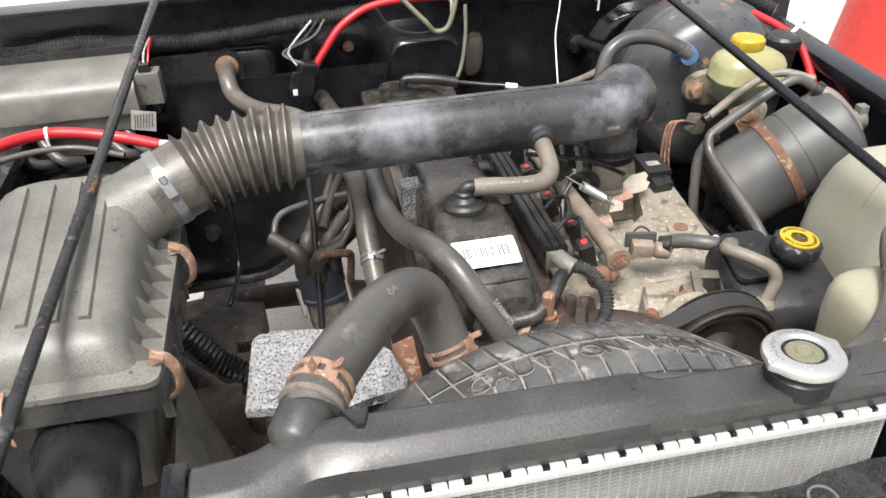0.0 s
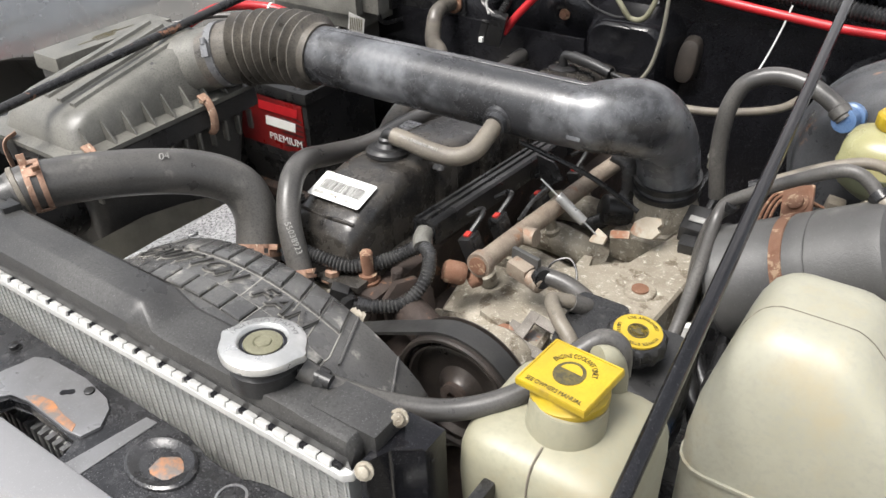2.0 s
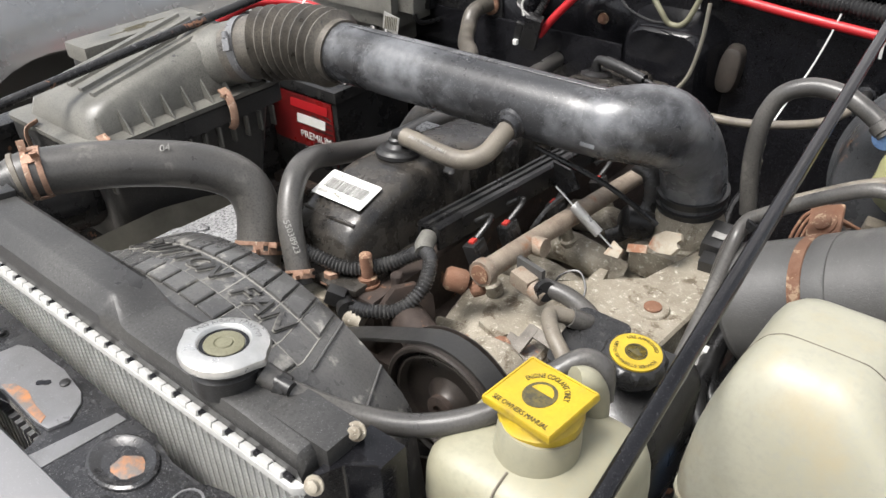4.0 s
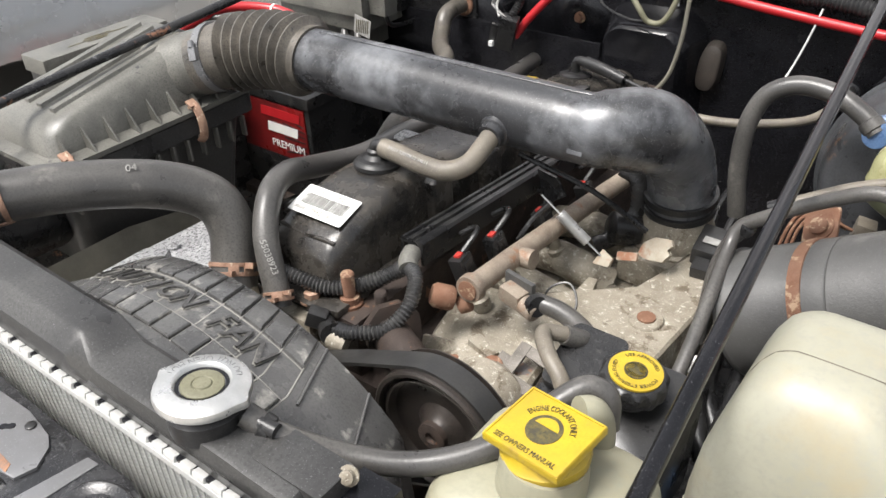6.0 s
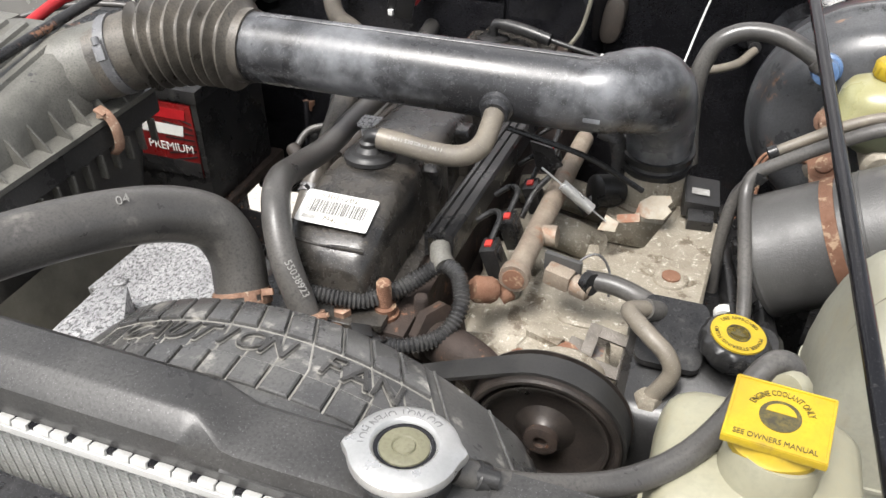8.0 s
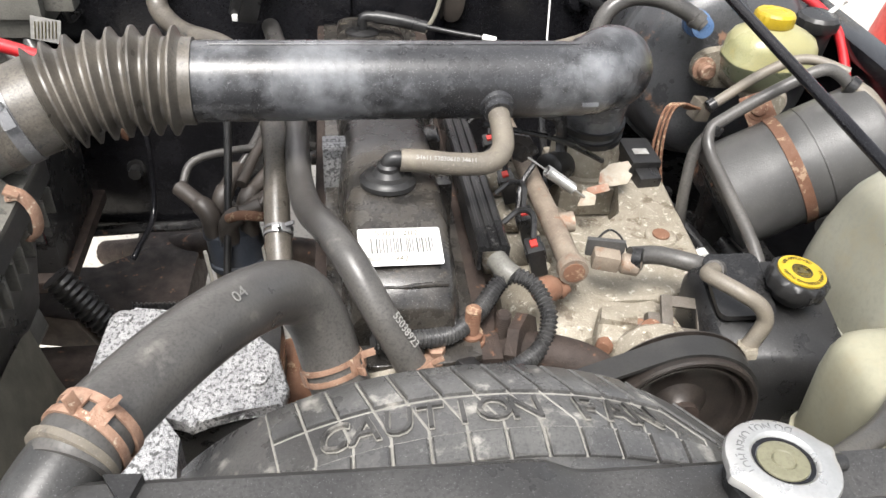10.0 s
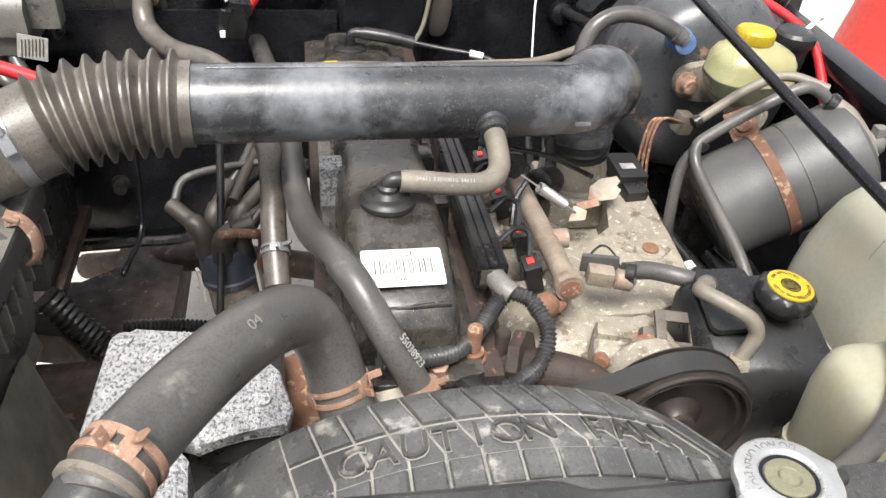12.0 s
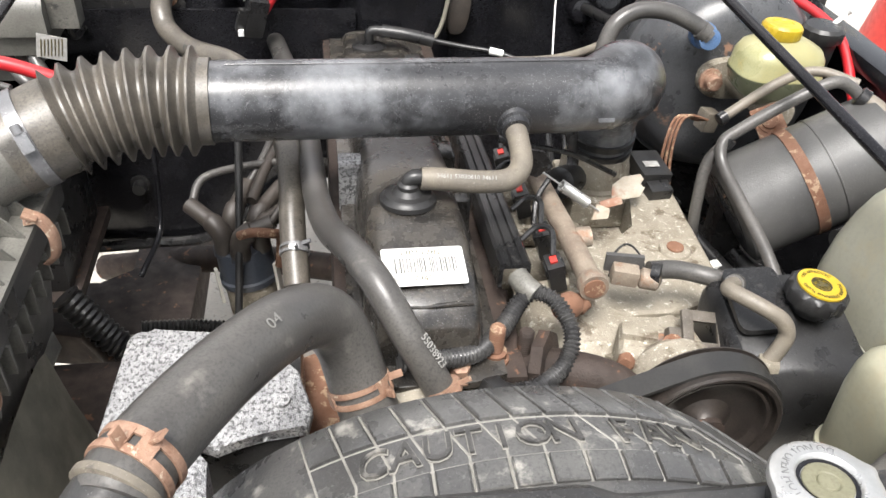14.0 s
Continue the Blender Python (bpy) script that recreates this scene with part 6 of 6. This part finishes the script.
def canister():
    t = thing("vapor_canister", (0.40, 0.40, 0.80), "dusty black cylindrical canister with a rusty strap", "canister")
    a, b = Vector((0.350, 0.434, 0.850)), Vector((0.493, 0.426, 0.932))
    m = axes(a, b - a, (0, 0.5, 1))
    length = (b - a).length
    part("shell", lathe([(0.050, -0.004), (0.0590, 0.0), (0.0595, 0.004), (0.0575, 0.007), (0.0575, length - 0.014), (0.0555, length - 0.005), (0.046, length), (0.040, length + 0.003), (0.030, length + 0.003), (0.030, length)], m, 48), "rustpaint", t)
    part("seam_rib", lathe([(0.0570, length * 0.58), (0.0584, length * 0.583), (0.0584, length * 0.591), (0.0570, length * 0.594)], m, 48), "rustpaint", t)
    part("end_disc", lathe([(0.044, -0.0045), (0.040, -0.003), (0.036, -0.006), (0.01, -0.006)], m, 32), "blackrust", t)
    part("strap", lathe([(0.0570, length * 0.40), (0.0588, length * 0.402), (0.0588, length * 0.47), (0.0570, length * 0.472)], m, 48), "rust", t, "rusty steel strap")
    tab = axes((0.386, 0.472, 0.930), (-0.35, -0.62, 0.70), (0.8, -0.2, 0.55))
    part("strap_tab", merge(block((0.030, 0.044, 0.004), tab, 0.002)), "rust", t)
    part("tab_bolt", hex_bolt(tab @ pose(0, 0.003, 0.002), 0.008, 0.005), "rust", t)
    part("bracket", box(0.37, 0.43, 0.48, 0.56, 0.80, 0.835, 0.004), "blackrust", t)
    part("bracket_leg", box(0.38, 0.42, 0.50, 0.53, 0.60, 0.85, 0.004), "blackrust", t)
    # lines above the canister
    for nm, pts, r, c in (("vapor_line", [(0.466, 0.425, 0.948), (0.458, 0.438, 0.968), (0.444, 0.447, 0.984), (0.422, 0.449, 0.990), (0.385, 0.450, 0.970), (0.340, 0.451, 0.938), (0.324, 0.448, 0.924), (0.322, 0.432, 0.908), (0.328, 0.385, 0.890), (0.334, 0.335, 0.872), (0.336, 0.30, 0.855)], 0.0062, "hose"),
                          ("vapor_line", [(0.34, 0.49, 0.93), (0.40, 0.505, 0.962), (0.44, 0.505, 0.975), (0.475, 0.48, 0.972)], 0.0055, "hose_tan"),
                          ("vapor_line", [(0.455, 0.442, 0.976), (0.470, 0.430, 0.968), (0.484, 0.412, 0.950), (0.490, 0.400, 0.935)], 0.0085, "hose_tan"),
                          ("vapor_line", [(0.33, 0.45, 0.925), (0.315, 0.45, 0.90), (0.310, 0.44, 0.86), (0.312, 0.43, 0.80)], 0.0062, "hose"),):
        h = thing(nm, pts[len(pts) // 2], "rubber vapour line bent over the canister" if c == "hose" else "dusty tan rubber line beside the canister", "hose")
        part("line", pipe(pts, r, 12), c, h)
        part("end_collar", lathe([(r, -0.005), (r + 0.0016, -0.004), (r + 0.0016, 0.004), (r, 0.005)], axes(pts[0], Vector(pts[1]) - Vector(pts[0])), 16), "plastic", h)
    v = thing("purge_valve", (0.502, 0.42, 0.93), "small grey plastic purge valve", "valve")
    part("body", merge(lathe([(0.011, 0), (0.013, 0.004), (0.013, 0.02), (0.010, 0.024)], axes((0.490, 0.425, 0.938), (0.9, -0.2, 0.1)), 16), block((0.012, 0.012, 0.03), pose(0.505, 0.42, 0.945), 0.002)), "dusty", v)


canister()


def brakes():
    t = thing("brake_booster", (0.44, 0.72, 0.80), "black brake booster drum with rust and flaked paint", "brake booster")
    m = axes((0.452, 0.697, 0.868), (-0.06, -1, 0.10))
    part("drum", lathe([(0.10, -0.13), (0.128, -0.11), (0.132, -0.06), (0.134, -0.045), (0.134, -0.036), (0.128, -0.030), (0.122, 0.0), (0.112, 0.018), (0.09, 0.028), (0.05, 0.032), (0.03, 0.036)], m, 64), "booster", t)
    part("rim", lathe([(0.133, -0.047), (0.1365, -0.045), (0.1365, -0.035), (0.133, -0.033)], m, 64), "booster", t)
    va = axes((0.387, 0.668, 0.946), (-0.10, -1, 0.2))
    part("check_valve", merge(lathe([(0.0165, -0.006), (0.0165, 0.004), (0.0135, 0.006), (0.0135, 0.022), (0.013, 0.026), (0.008, 0.027)], va, 24)), "blue", t, "blue plastic check valve")
    h = thing("vacuum_hose", (0.31, 0.70, 0.93), "black rubber brake vacuum hose in a high arc", "hose")
    part("hose", pipe([(0.385, 0.648, 0.951), (0.368, 0.655, 0.964), (0.335, 0.665, 0.976), (0.299, 0.668, 0.977), (0.272, 0.662, 0.965), (0.260, 0.656, 0.942), (0.2565, 0.650, 0.915), (0.258, 0.645, 0.872), (0.266, 0.642, 0.82)], 0.0102, 16), "hose", h)
    part("end_collar", lathe([(0.0102, -0.006), (0.0118, -0.005), (0.0118, 0.005), (0.0102, 0.006)], axes((0.378, 0.651, 0.957), (-0.017, 0.007, 0.013)), 18), "hose", h)
    mc = thing("brake_master_cylinder", (0.44, 0.62, 0.86), "corroded alloy brake master cylinder with rusty nuts", "master cylinder")
    part("cylinder", lathe([(0.022, 0), (0.022, 0.03), (0.019, 0.034), (0.019, 0.12), (0.014, 0.126)], axes((0.448, 0.675, 0.890), (0, -1, 0.05)), 24), "cast", mc)
    part("flange", merge(loft([[(0.44 + a, 0.655 + k, 0.891 + b) for a, b in squircle(0.048, 0.026, 2.6, 24)] for k in (0, 0.014)])), "cast", mc)
    part("nut", hex_bolt(axes((0.401, 0.648, 0.896), (0, -1, 0.1)), 0.010, 0.016), "copper_rust", mc)
    part("nut", hex_bolt(axes((0.484, 0.648, 0.888), (0, -1, 0.1)), 0.010, 0.016), "rust", mc)
    part("valve_block", block((0.020, 0.022, 0.026), pose(0.400, 0.625, 0.852, 0, 10, 10), 0.003), "hose_tan", mc)
    for k in range(3):
        part("brake_line", pipe([(0.392 - 0.006 * k, 0.61, 0.86), (0.360 - 0.006 * k, 0.60, 0.872), (0.345 - 0.005 * k, 0.59, 0.855), (0.343 - 0.006 * k, 0.58, 0.81), (0.352 - 0.005 * k, 0.57, 0.76)], 0.0019, 8), "rust", mc)
    part("line_clip", block((0.03, 0.012, 0.014), pose(0.346, 0.565, 0.765, 0, 0, 8), 0.002), "plastic", mc)
    r = thing("brake_fluid_reservoir", (0.45, 0.6, 0.90), "amber tinted brake fluid reservoir with a yellow cap", "brake fluid reservoir")
    rings = []
    for z, s in ((0.898, 0.55), (0.908, 0.80), (0.915, 0.95), (0.928, 1.0), (0.930, 1.03), (0.934, 1.03), (0.936, 1.0), (0.952, 0.97), (0.962, 0.86), (0.968, 0.62), (0.972, 0.45)):
        rings.append([(0.446 + a * s, 0.590 + b * s, z + 0.004) for a, b in squircle(0.051, 0.040, 2.8, 32)])
    part("lower_tank", loft(rings[:6]), "greentank", r, "pale greenish lower half")
    part("upper_tank", loft(rings[4:]), "brake_tank", r, "amber stained upper half")
    part("cap", lathe([(0.021, 0), (0.0225, 0.002), (0.0225, 0.013), (0.020, 0.016), (0.012, 0.0165), (0.011, 0.0155), (0.004, 0.0155)], pose(0.442, 0.595, 0.975, -3, 2), 64, lambda a, q: q * (1 + (0.02 if q > 0.0215 else 0) * math.cos(22 * a))), "yellow", r, "ribbed yellow screw cap")
    c = thing("clutch_fluid_reservoir", (0.515, 0.64, 0.90), "small black fluid reservoir with a ribbed cap", "fluid reservoir")
    part("body", lathe([(0.016, 0), (0.018, 0.01), (0.021, 0.05), (0.022, 0.055)], pose(0.532, 0.650, 0.895), 24), "plastic", c)
    part("cap", lathe([(0.024, 0), (0.0255, 0.002), (0.0255, 0.014), (0.022, 0.018), (0.01, 0.019)], pose(0.532, 0.650, 0.948), 40, lambda a, q: q * (1 + (0.03 if q > 0.024 else 0) * math.cos(14 * a))), "plastic", c)
    part("tie", pipe([(0.547, 0.655, 0.965), (0.562, 0.66, 0.975), (0.565, 0.655, 0.982)], 0.003, 8), "white", c)


brakes()


# ---- support rods from the front panel to the cowl ----
for s in (1, -1):
    rod = thing("support_rod", (0.4 * s, 0.0, 0.905), "thin black steel support rod with chipped paint", "support rod", "radiator support rods")
    a, b = Vector((0.408 * s, -0.045, 0.962)), Vector((0.328 * s if s > 0 else -0.345, 0.93, 1.062))
    part("rod", sweep([a, a + (b - a) * 0.5, b], 0.0058, 14), "black" if s > 0 else "blackrust", rod)
    part("foot", merge(sweep([a + Vector((0, 0, -0.065)), a + Vector((0, -0.004, -0.02)), a], 0.006, 10), lathe([(0.012, 0), (0.012, 0.004), (0.006, 0.006)], pose(a.x, a.y, 0.903), 14)), "black", rod)
    part("end_bracket", merge(box(b.x - 0.012, b.x + 0.012, 0.925, 0.95, 1.004, 1.072, 0.003)), "black", rod)


# ---- wiring along the firewall ----
def wiring():
    def run(name, label, pts, r, c, rib=False, cat="cable", seg=12):
        t = thing(name, pts[len(pts) // 2], label, cat)
        part("sheath", corrugated(pts, r, 0.0055, 0.0011, seg) if rib else pipe(pts, r, seg), c, t)
        return t
    run("wiring_loom", "thick black corrugated wiring loom on the firewall", [(-0.62, 0.86, 0.965), (-0.50, 0.872, 0.978), (-0.42, 0.87, 0.972), (-0.34, 0.866, 0.968), (-0.26, 0.862, 0.972), (-0.18, 0.86, 0.980), (-0.05, 0.866, 0.988)], 0.012, "plastic", True)
    run("wiring_loom", "black corrugated wiring loom under the cowl lip", [(0.05, 0.885, 1.012), (0.20, 0.88, 1.008), (0.35, 0.87, 1.000), (0.50, 0.83, 0.99), (0.58, 0.76, 0.96)], 0.011, "plastic", True)
    run("battery_cable", "bright red battery cable along the firewall", [(-0.155, 0.82, 0.905), (-0.13, 0.83, 0.940), (-0.09, 0.845, 0.980), (-0.03, 0.86, 1.000), (0.08, 0.865, 1.000), (0.20, 0.86, 0.990), (0.32, 0.855, 0.982), (0.44, 0.83, 0.985), (0.52, 0.75, 0.972), (0.56, 0.66, 0.95), (0.555, 0.58, 0.90), (0.55, 0.52, 0.85)], 0.0062, "red")
    run("battery_cable", "bright red cable to the battery terminal", [(-0.57, 0.52, 0.93), (-0.56, 0.60, 0.944), (-0.50, 0.655, 0.937), (-0.42, 0.65, 0.925), (-0.36, 0.63, 0.915)], 0.0078, "red")
    t = thing("cable_terminal", (-0.33, 0.62, 0.89), "silver cable terminal with a purple seal", "terminal")
    part("lug", merge(pipe([(-0.365, 0.632, 0.916), (-0.33, 0.622, 0.915)], 0.006, 10), block((0.02, 0.02, 0.006), pose(-0.322, 0.62, 0.908), 0.002), lathe([(0.01, 0), (0.01, 0.048)], pose(-0.322, 0.62, 0.861), 14)), "metal", t)
    part("seal", block((0.022, 0.014, 0.010), pose(-0.305, 0.628, 0.918, 0, 0, 10), 0.003), "purple", t, "purple plastic seal")
    for x, y, z in ((-0.50, 0.655, 0.937), (0.08, 0.865, 1.000), (0.32, 0.855, 0.982)):
        z0 = thing("cable_tie", (x, y, z), "small white plastic cable tie round a red cable", "cable tie", "cable ties")
        part("loop", lathe([(0.0072, -0.002), (0.0090, -0.002), (0.0090, 0.002), (0.0072, 0.002)], axes((x, y, z), (1, 0.05, 0)), 16), "white", z0)
        part("tail", block((0.0035, 0.0012, 0.024), pose(x, y - 0.009, z - 0.012, 8), 0.0004), "white", z0)
    run("grey_cable", "thin grey cable behind the air filter box", [(-0.62, 0.53, 0.925), (-0.55, 0.59, 0.935), (-0.47, 0.62, 0.93), (-0.40, 0.60, 0.92)], 0.004, "hose")
    c = thing("wiring_plug", (-0.165, 0.81, 0.90), "black wiring plug wrapped in tape beside a red cable", "plug")
    part("plug", merge(block((0.026, 0.022, 0.052), pose(-0.160, 0.807, 0.914, 10, 14, 20), 0.004), block((0.012, 0.008, 0.03), pose(-0.176, 0.795, 0.915, 10, 14, 20), 0.002)), "plastic", c)
    part("white_pin", block((0.007, 0.006, 0.008), pose(-0.178, 0.790, 0.899), 0.001), "white", c)
    part("stem", corrugated([(-0.155, 0.812, 0.938), (-0.150, 0.83, 0.960), (-0.155, 0.85, 0.985)], 0.006, 0.004, 0.0009), "plastic", c)
    for k in range(3):
        part("wire", pipe([(-0.170 + 0.006 * k, 0.80, 0.938), (-0.180 - 0.004 * k, 0.81, 0.955), (-0.165 + 0.012 * k, 0.82, 0.972), (-0.14 + 0.01 * k, 0.84, 0.99)], 0.002, 6), ("greyprint", "plastic", "hose")[k], c)
    run("fabric_strap", "pale green-grey strap hanging from the cowl", [(0.00, 0.845, 1.01), (0.035, 0.835, 0.972), (0.05, 0.838, 0.955), (0.072, 0.84, 0.962), (0.09, 0.85, 1.01)], 0.004, "olive", cat="strap")
    run("thin_wire", "thin looping dark wire under the cowl", [(-0.04, 0.84, 1.0), (-0.02, 0.836, 0.970), (0.02, 0.835, 0.956), (0.05, 0.838, 0.957)], 0.0018, "plastic", cat="wire", seg=8)
    run("ground_wire", "thin pale wire hanging down the firewall", [(0.262, 0.86, 1.0), (0.255, 0.85, 0.965), (0.246, 0.835, 0.93), (0.238, 0.80, 0.90), (0.232, 0.77, 0.875)], 0.0013, "fins", cat="wire", seg=8)
    run("thin_wire", "thin brown wire beside the heater box", [(0.10, 0.845, 0.99), (0.098, 0.84, 0.94), (0.088, 0.835, 0.89), (0.07, 0.83, 0.86)], 0.003, "mud", cat="wire", seg=8)
    run("heater_pipe", "dusty tan vacuum pipe across the firewall", [(-0.10, 0.70, 0.895), (-0.02, 0.69, 0.902), (0.05, 0.685, 0.903), (0.14, 0.69, 0.903), (0.22, 0.705, 0.900), (0.29, 0.74, 0.905), (0.315, 0.78, 0.912)], 0.0055, "hose_tan", cat="pipe")
    t = thing("tube_clip", (0.03, 0.69, 0.90), "black clip and yellow band on the vacuum pipe", "clip")
    part("clip", block((0.018, 0.016, 0.016), pose(0.032, 0.688, 0.903), 0.002), "plastic", t)
    part("band", pipe([(-0.052, 0.692, 0.900), (-0.036, 0.691, 0.9015)], 0.0064, 12), "yellow", t)
    g = thing("firewall_knob", (0.305, 0.80, 0.88), "dark shiny round knob on the firewall", "grommet")
    part("knob", lathe([(0.018, 0), (0.020, 0.006), (0.016, 0.016), (0.006, 0.02)], axes((0.306, 0.905, 0.885), (0, -1, 0.2)), 24), "black", g)
    part("stem", pipe([(0.315, 0.79, 0.912), (0.312, 0.85, 0.90), (0.307, 0.905, 0.89)], 0.008, 10), "plastic", g)
    o = thing("oxygen_plug", (0.23, 0.75, 0.86), "grey wiring plug hanging near the firewall", "plug")
    part("plug", merge(lathe([(0.008, 0), (0.008, 0.012), (0.010, 0.013), (0.010, 0.034), (0.007, 0.036), (0.007, 0.055)], axes((0.228, 0.74, 0.805), (0.05, 0.15, 1)), 14)), "mud", o)
    part("band", lathe([(0.0108, 0), (0.0108, 0.003)], axes((0.229, 0.742, 0.820), (0.05, 0.15, 1)), 14), "greyprint", o)
    for z in ((0.228, 0.735, 0.80), (0.25, 0.72, 0.79)):
        part("wire", pipe([z, (z[0] - 0.004, z[1] - 0.03, z[2] - 0.02), (z[0], z[1] - 0.06, z[2] - 0.06)], 0.005, 8), "plastic", o)
    l = thing("lower_loom", (-0.28, 0.36, 0.72), "black taped loom and corrugated branch under the air filter box", "loom")
    part("loom", corrugated([(-0.33, 0.40, 0.80), (-0.29, 0.39, 0.745), (-0.25, 0.375, 0.725), (-0.21, 0.36, 0.70)], 0.014, 0.007, 0.0012), "plastic", l)
    part("branch", corrugated([(-0.27, 0.41, 0.745), (-0.22, 0.42, 0.735), (-0.18, 0.42, 0.73), (-0.14, 0.43, 0.73)], 0.0068, 0.0045, 0.001), "plastic", l)
    part("branch", corrugated([(-0.18, 0.42, 0.73), (-0.185, 0.39, 0.72), (-0.19, 0.36, 0.71)], 0.0085, 0.005, 0.001), "plastic", l)
    part("rubber_cone", lathe([(0.03, 0), (0.034, 0.02), (0.02, 0.04)], pose(-0.20, 0.40, 0.66), 20), "darkrust", l)
    push(l, 1.2)
    b = thing("lower_loom", (0.35, 0.5, 0.75), "black wiring and hoses behind the steering reservoir", "loom")
    for k, (x, y) in enumerate(((0.318, 0.44), (0.325, 0.40), (0.36, 0.36))):
        part("hose", pipe([(x, y + 0.06, 0.80), (x + 0.01, y, 0.80), (x + 0.02, y - 0.06, 0.80), (x + 0.05, y - 0.10, 0.78)], 0.0095, 12), "plastic", b)
    part("sleeve", lathe([(0.0105, 0), (0.0105, 0.01)], axes((0.327, 0.40, 0.80), (0.1, -1, 0)), 14), "white", b)
    part("connector", merge(block((0.05, 0.02, 0.018), pose(0.435, 0.345, 0.885, 0, -12, 20), 0.003), lathe([(0.012, 0), (0.012, 0.03)], axes((0.405, 0.335, 0.88), (0.9, 0.2, 0.1)), 14)), "plastic", b)
    part("connector", block((0.06, 0.018, 0.016), pose(0.47, 0.36, 0.90, 0, -10, 22), 0.003), "dusty", b)
    p = thing("steering_pump", (0.24, 0.24, 0.70), "grimy steering pump body behind the pulley", "pump")
    part("body", lathe([(0.034, 0), (0.038, 0.01), (0.038, 0.06), (0.03, 0.07)], axes((0.207, 0.168, 0.832), (0, 1, 0)), 28), "cast", p)


wiring()


# ---- round the vehicle ----
def parked_car():
    t = thing("parked_car", (-2.4, 1.2, 0.0), "silver parked car with a dark wheel arch", "car")
    prof = [(-1.62, 0.30), (-1.60, 0.45), (-1.60, 0.62), (-1.63, 0.74), (-1.72, 0.86), (-1.95, 0.95), (-2.40, 0.98), (-2.9, 0.95), (-3.1, 0.85), (-3.2, 0.6), (-3.18, 0.30)]
    cx, cz, r = 0.69, 0.31, 0.31
    ys = [-0.30, -0.20, 0.0] + [cx + r * math.sin(radians(a)) for a in range(-90, 91, 10)] + [1.3, 1.9, 2.6, 3.4, 3.9]
    rings = []
    for y in ys:
        nose = 1 - 0.35 * max(0, (0.35 - y) / 0.65) ** 2
        arch = cz + math.sqrt(max(0, r * r - (y - cx) ** 2))
        ring = []
        for i, (x, z) in enumerate(prof):
            z2 = z * (nose if i > 1 else 1)
            if i < 4 or i > len(prof) - 4:
                z2 = max(z2, arch)
            ring.append((x, y, z2))
        rings.append(ring)
    part("body", loft(rings), "silver", t)
    part("glasshouse", loft([[(x, y, z) for x, z in ((-1.72, 0.93), (-1.92, 1.32), (-2.2, 1.42), (-2.6, 1.42), (-2.9, 1.32), (-3.05, 0.93))] for y in (1.5, 2.2, 3.2, 3.7)]), "glassy", t)
    for y in (0.69, 3.0):
        w = part("tyre", lathe([(0.18, -0.10), (0.27, -0.105), (0.285, -0.08), (0.285, 0.08), (0.27, 0.105), (0.18, 0.10)], axes((-1.80, y, 0.2855), (1, 0, 0)), 40), "tyre", t)
        part("rim", lathe([(0.18, -0.07), (0.17, 0.07), (0.06, 0.05), (0.001, 0.05)], axes((-1.80, y, 0.2855), (1, 0, 0)), 32), "tyre", w)
    part("arch_liner", box(-2.06, -2.0, 0.30, 1.08, 0.005, 0.60, 0.01), "tyre", t)
    part("arch_liner", loft([[(x, cx + q * math.sin(radians(a)), cz + q * math.cos(radians(a))) for x, q in ((-1.63, 0.304), (-2.02, 0.304), (-2.02, 0.296), (-1.63, 0.296))] for a in range(-88, 89, 8)]), "tyre", t)
    part("tail_lamp", box(-1.66, -1.60, 3.3, 3.6, 0.66, 0.80, 0.01), "redplastic", t)


parked_car()


def yard():
    w = thing("van", (-4.6, 4.5, 0.0), "white van parked in the yard", "van")
    part("body", box(-6.0, -3.4, 3.2, 8.0, 0.35, 2.1, 0.15), "white", w)
    part("tail_lamp", box(-3.42, -3.37, 3.25, 3.5, 0.8, 1.2, 0.01), "redplastic", w)
    for y in (4.0, 7.0):
        part("tyre", lathe([(0.2, -0.1), (0.32, -0.1), (0.34, 0), (0.32, 0.1), (0.2, 0.1)], axes((-3.5, y, 0.3405), (1, 0, 0)), 32), "tyre", w)
    c = thing("red_barrier", (2.25, 2.5, 0.0), "tall red plastic barrier cone with a pale base", "cone")
    part("cone", lathe([(0.26, 0.05), (0.25, 0.10), (0.10, 1.05), (0.08, 1.08), (0.05, 1.08)], pose(2.25, 2.45, 0), 32), "redplastic", c)
    part("base", box(1.95, 2.55, 2.15, 2.75, 0.0, 0.06, 0.02), "white", c)


yard()
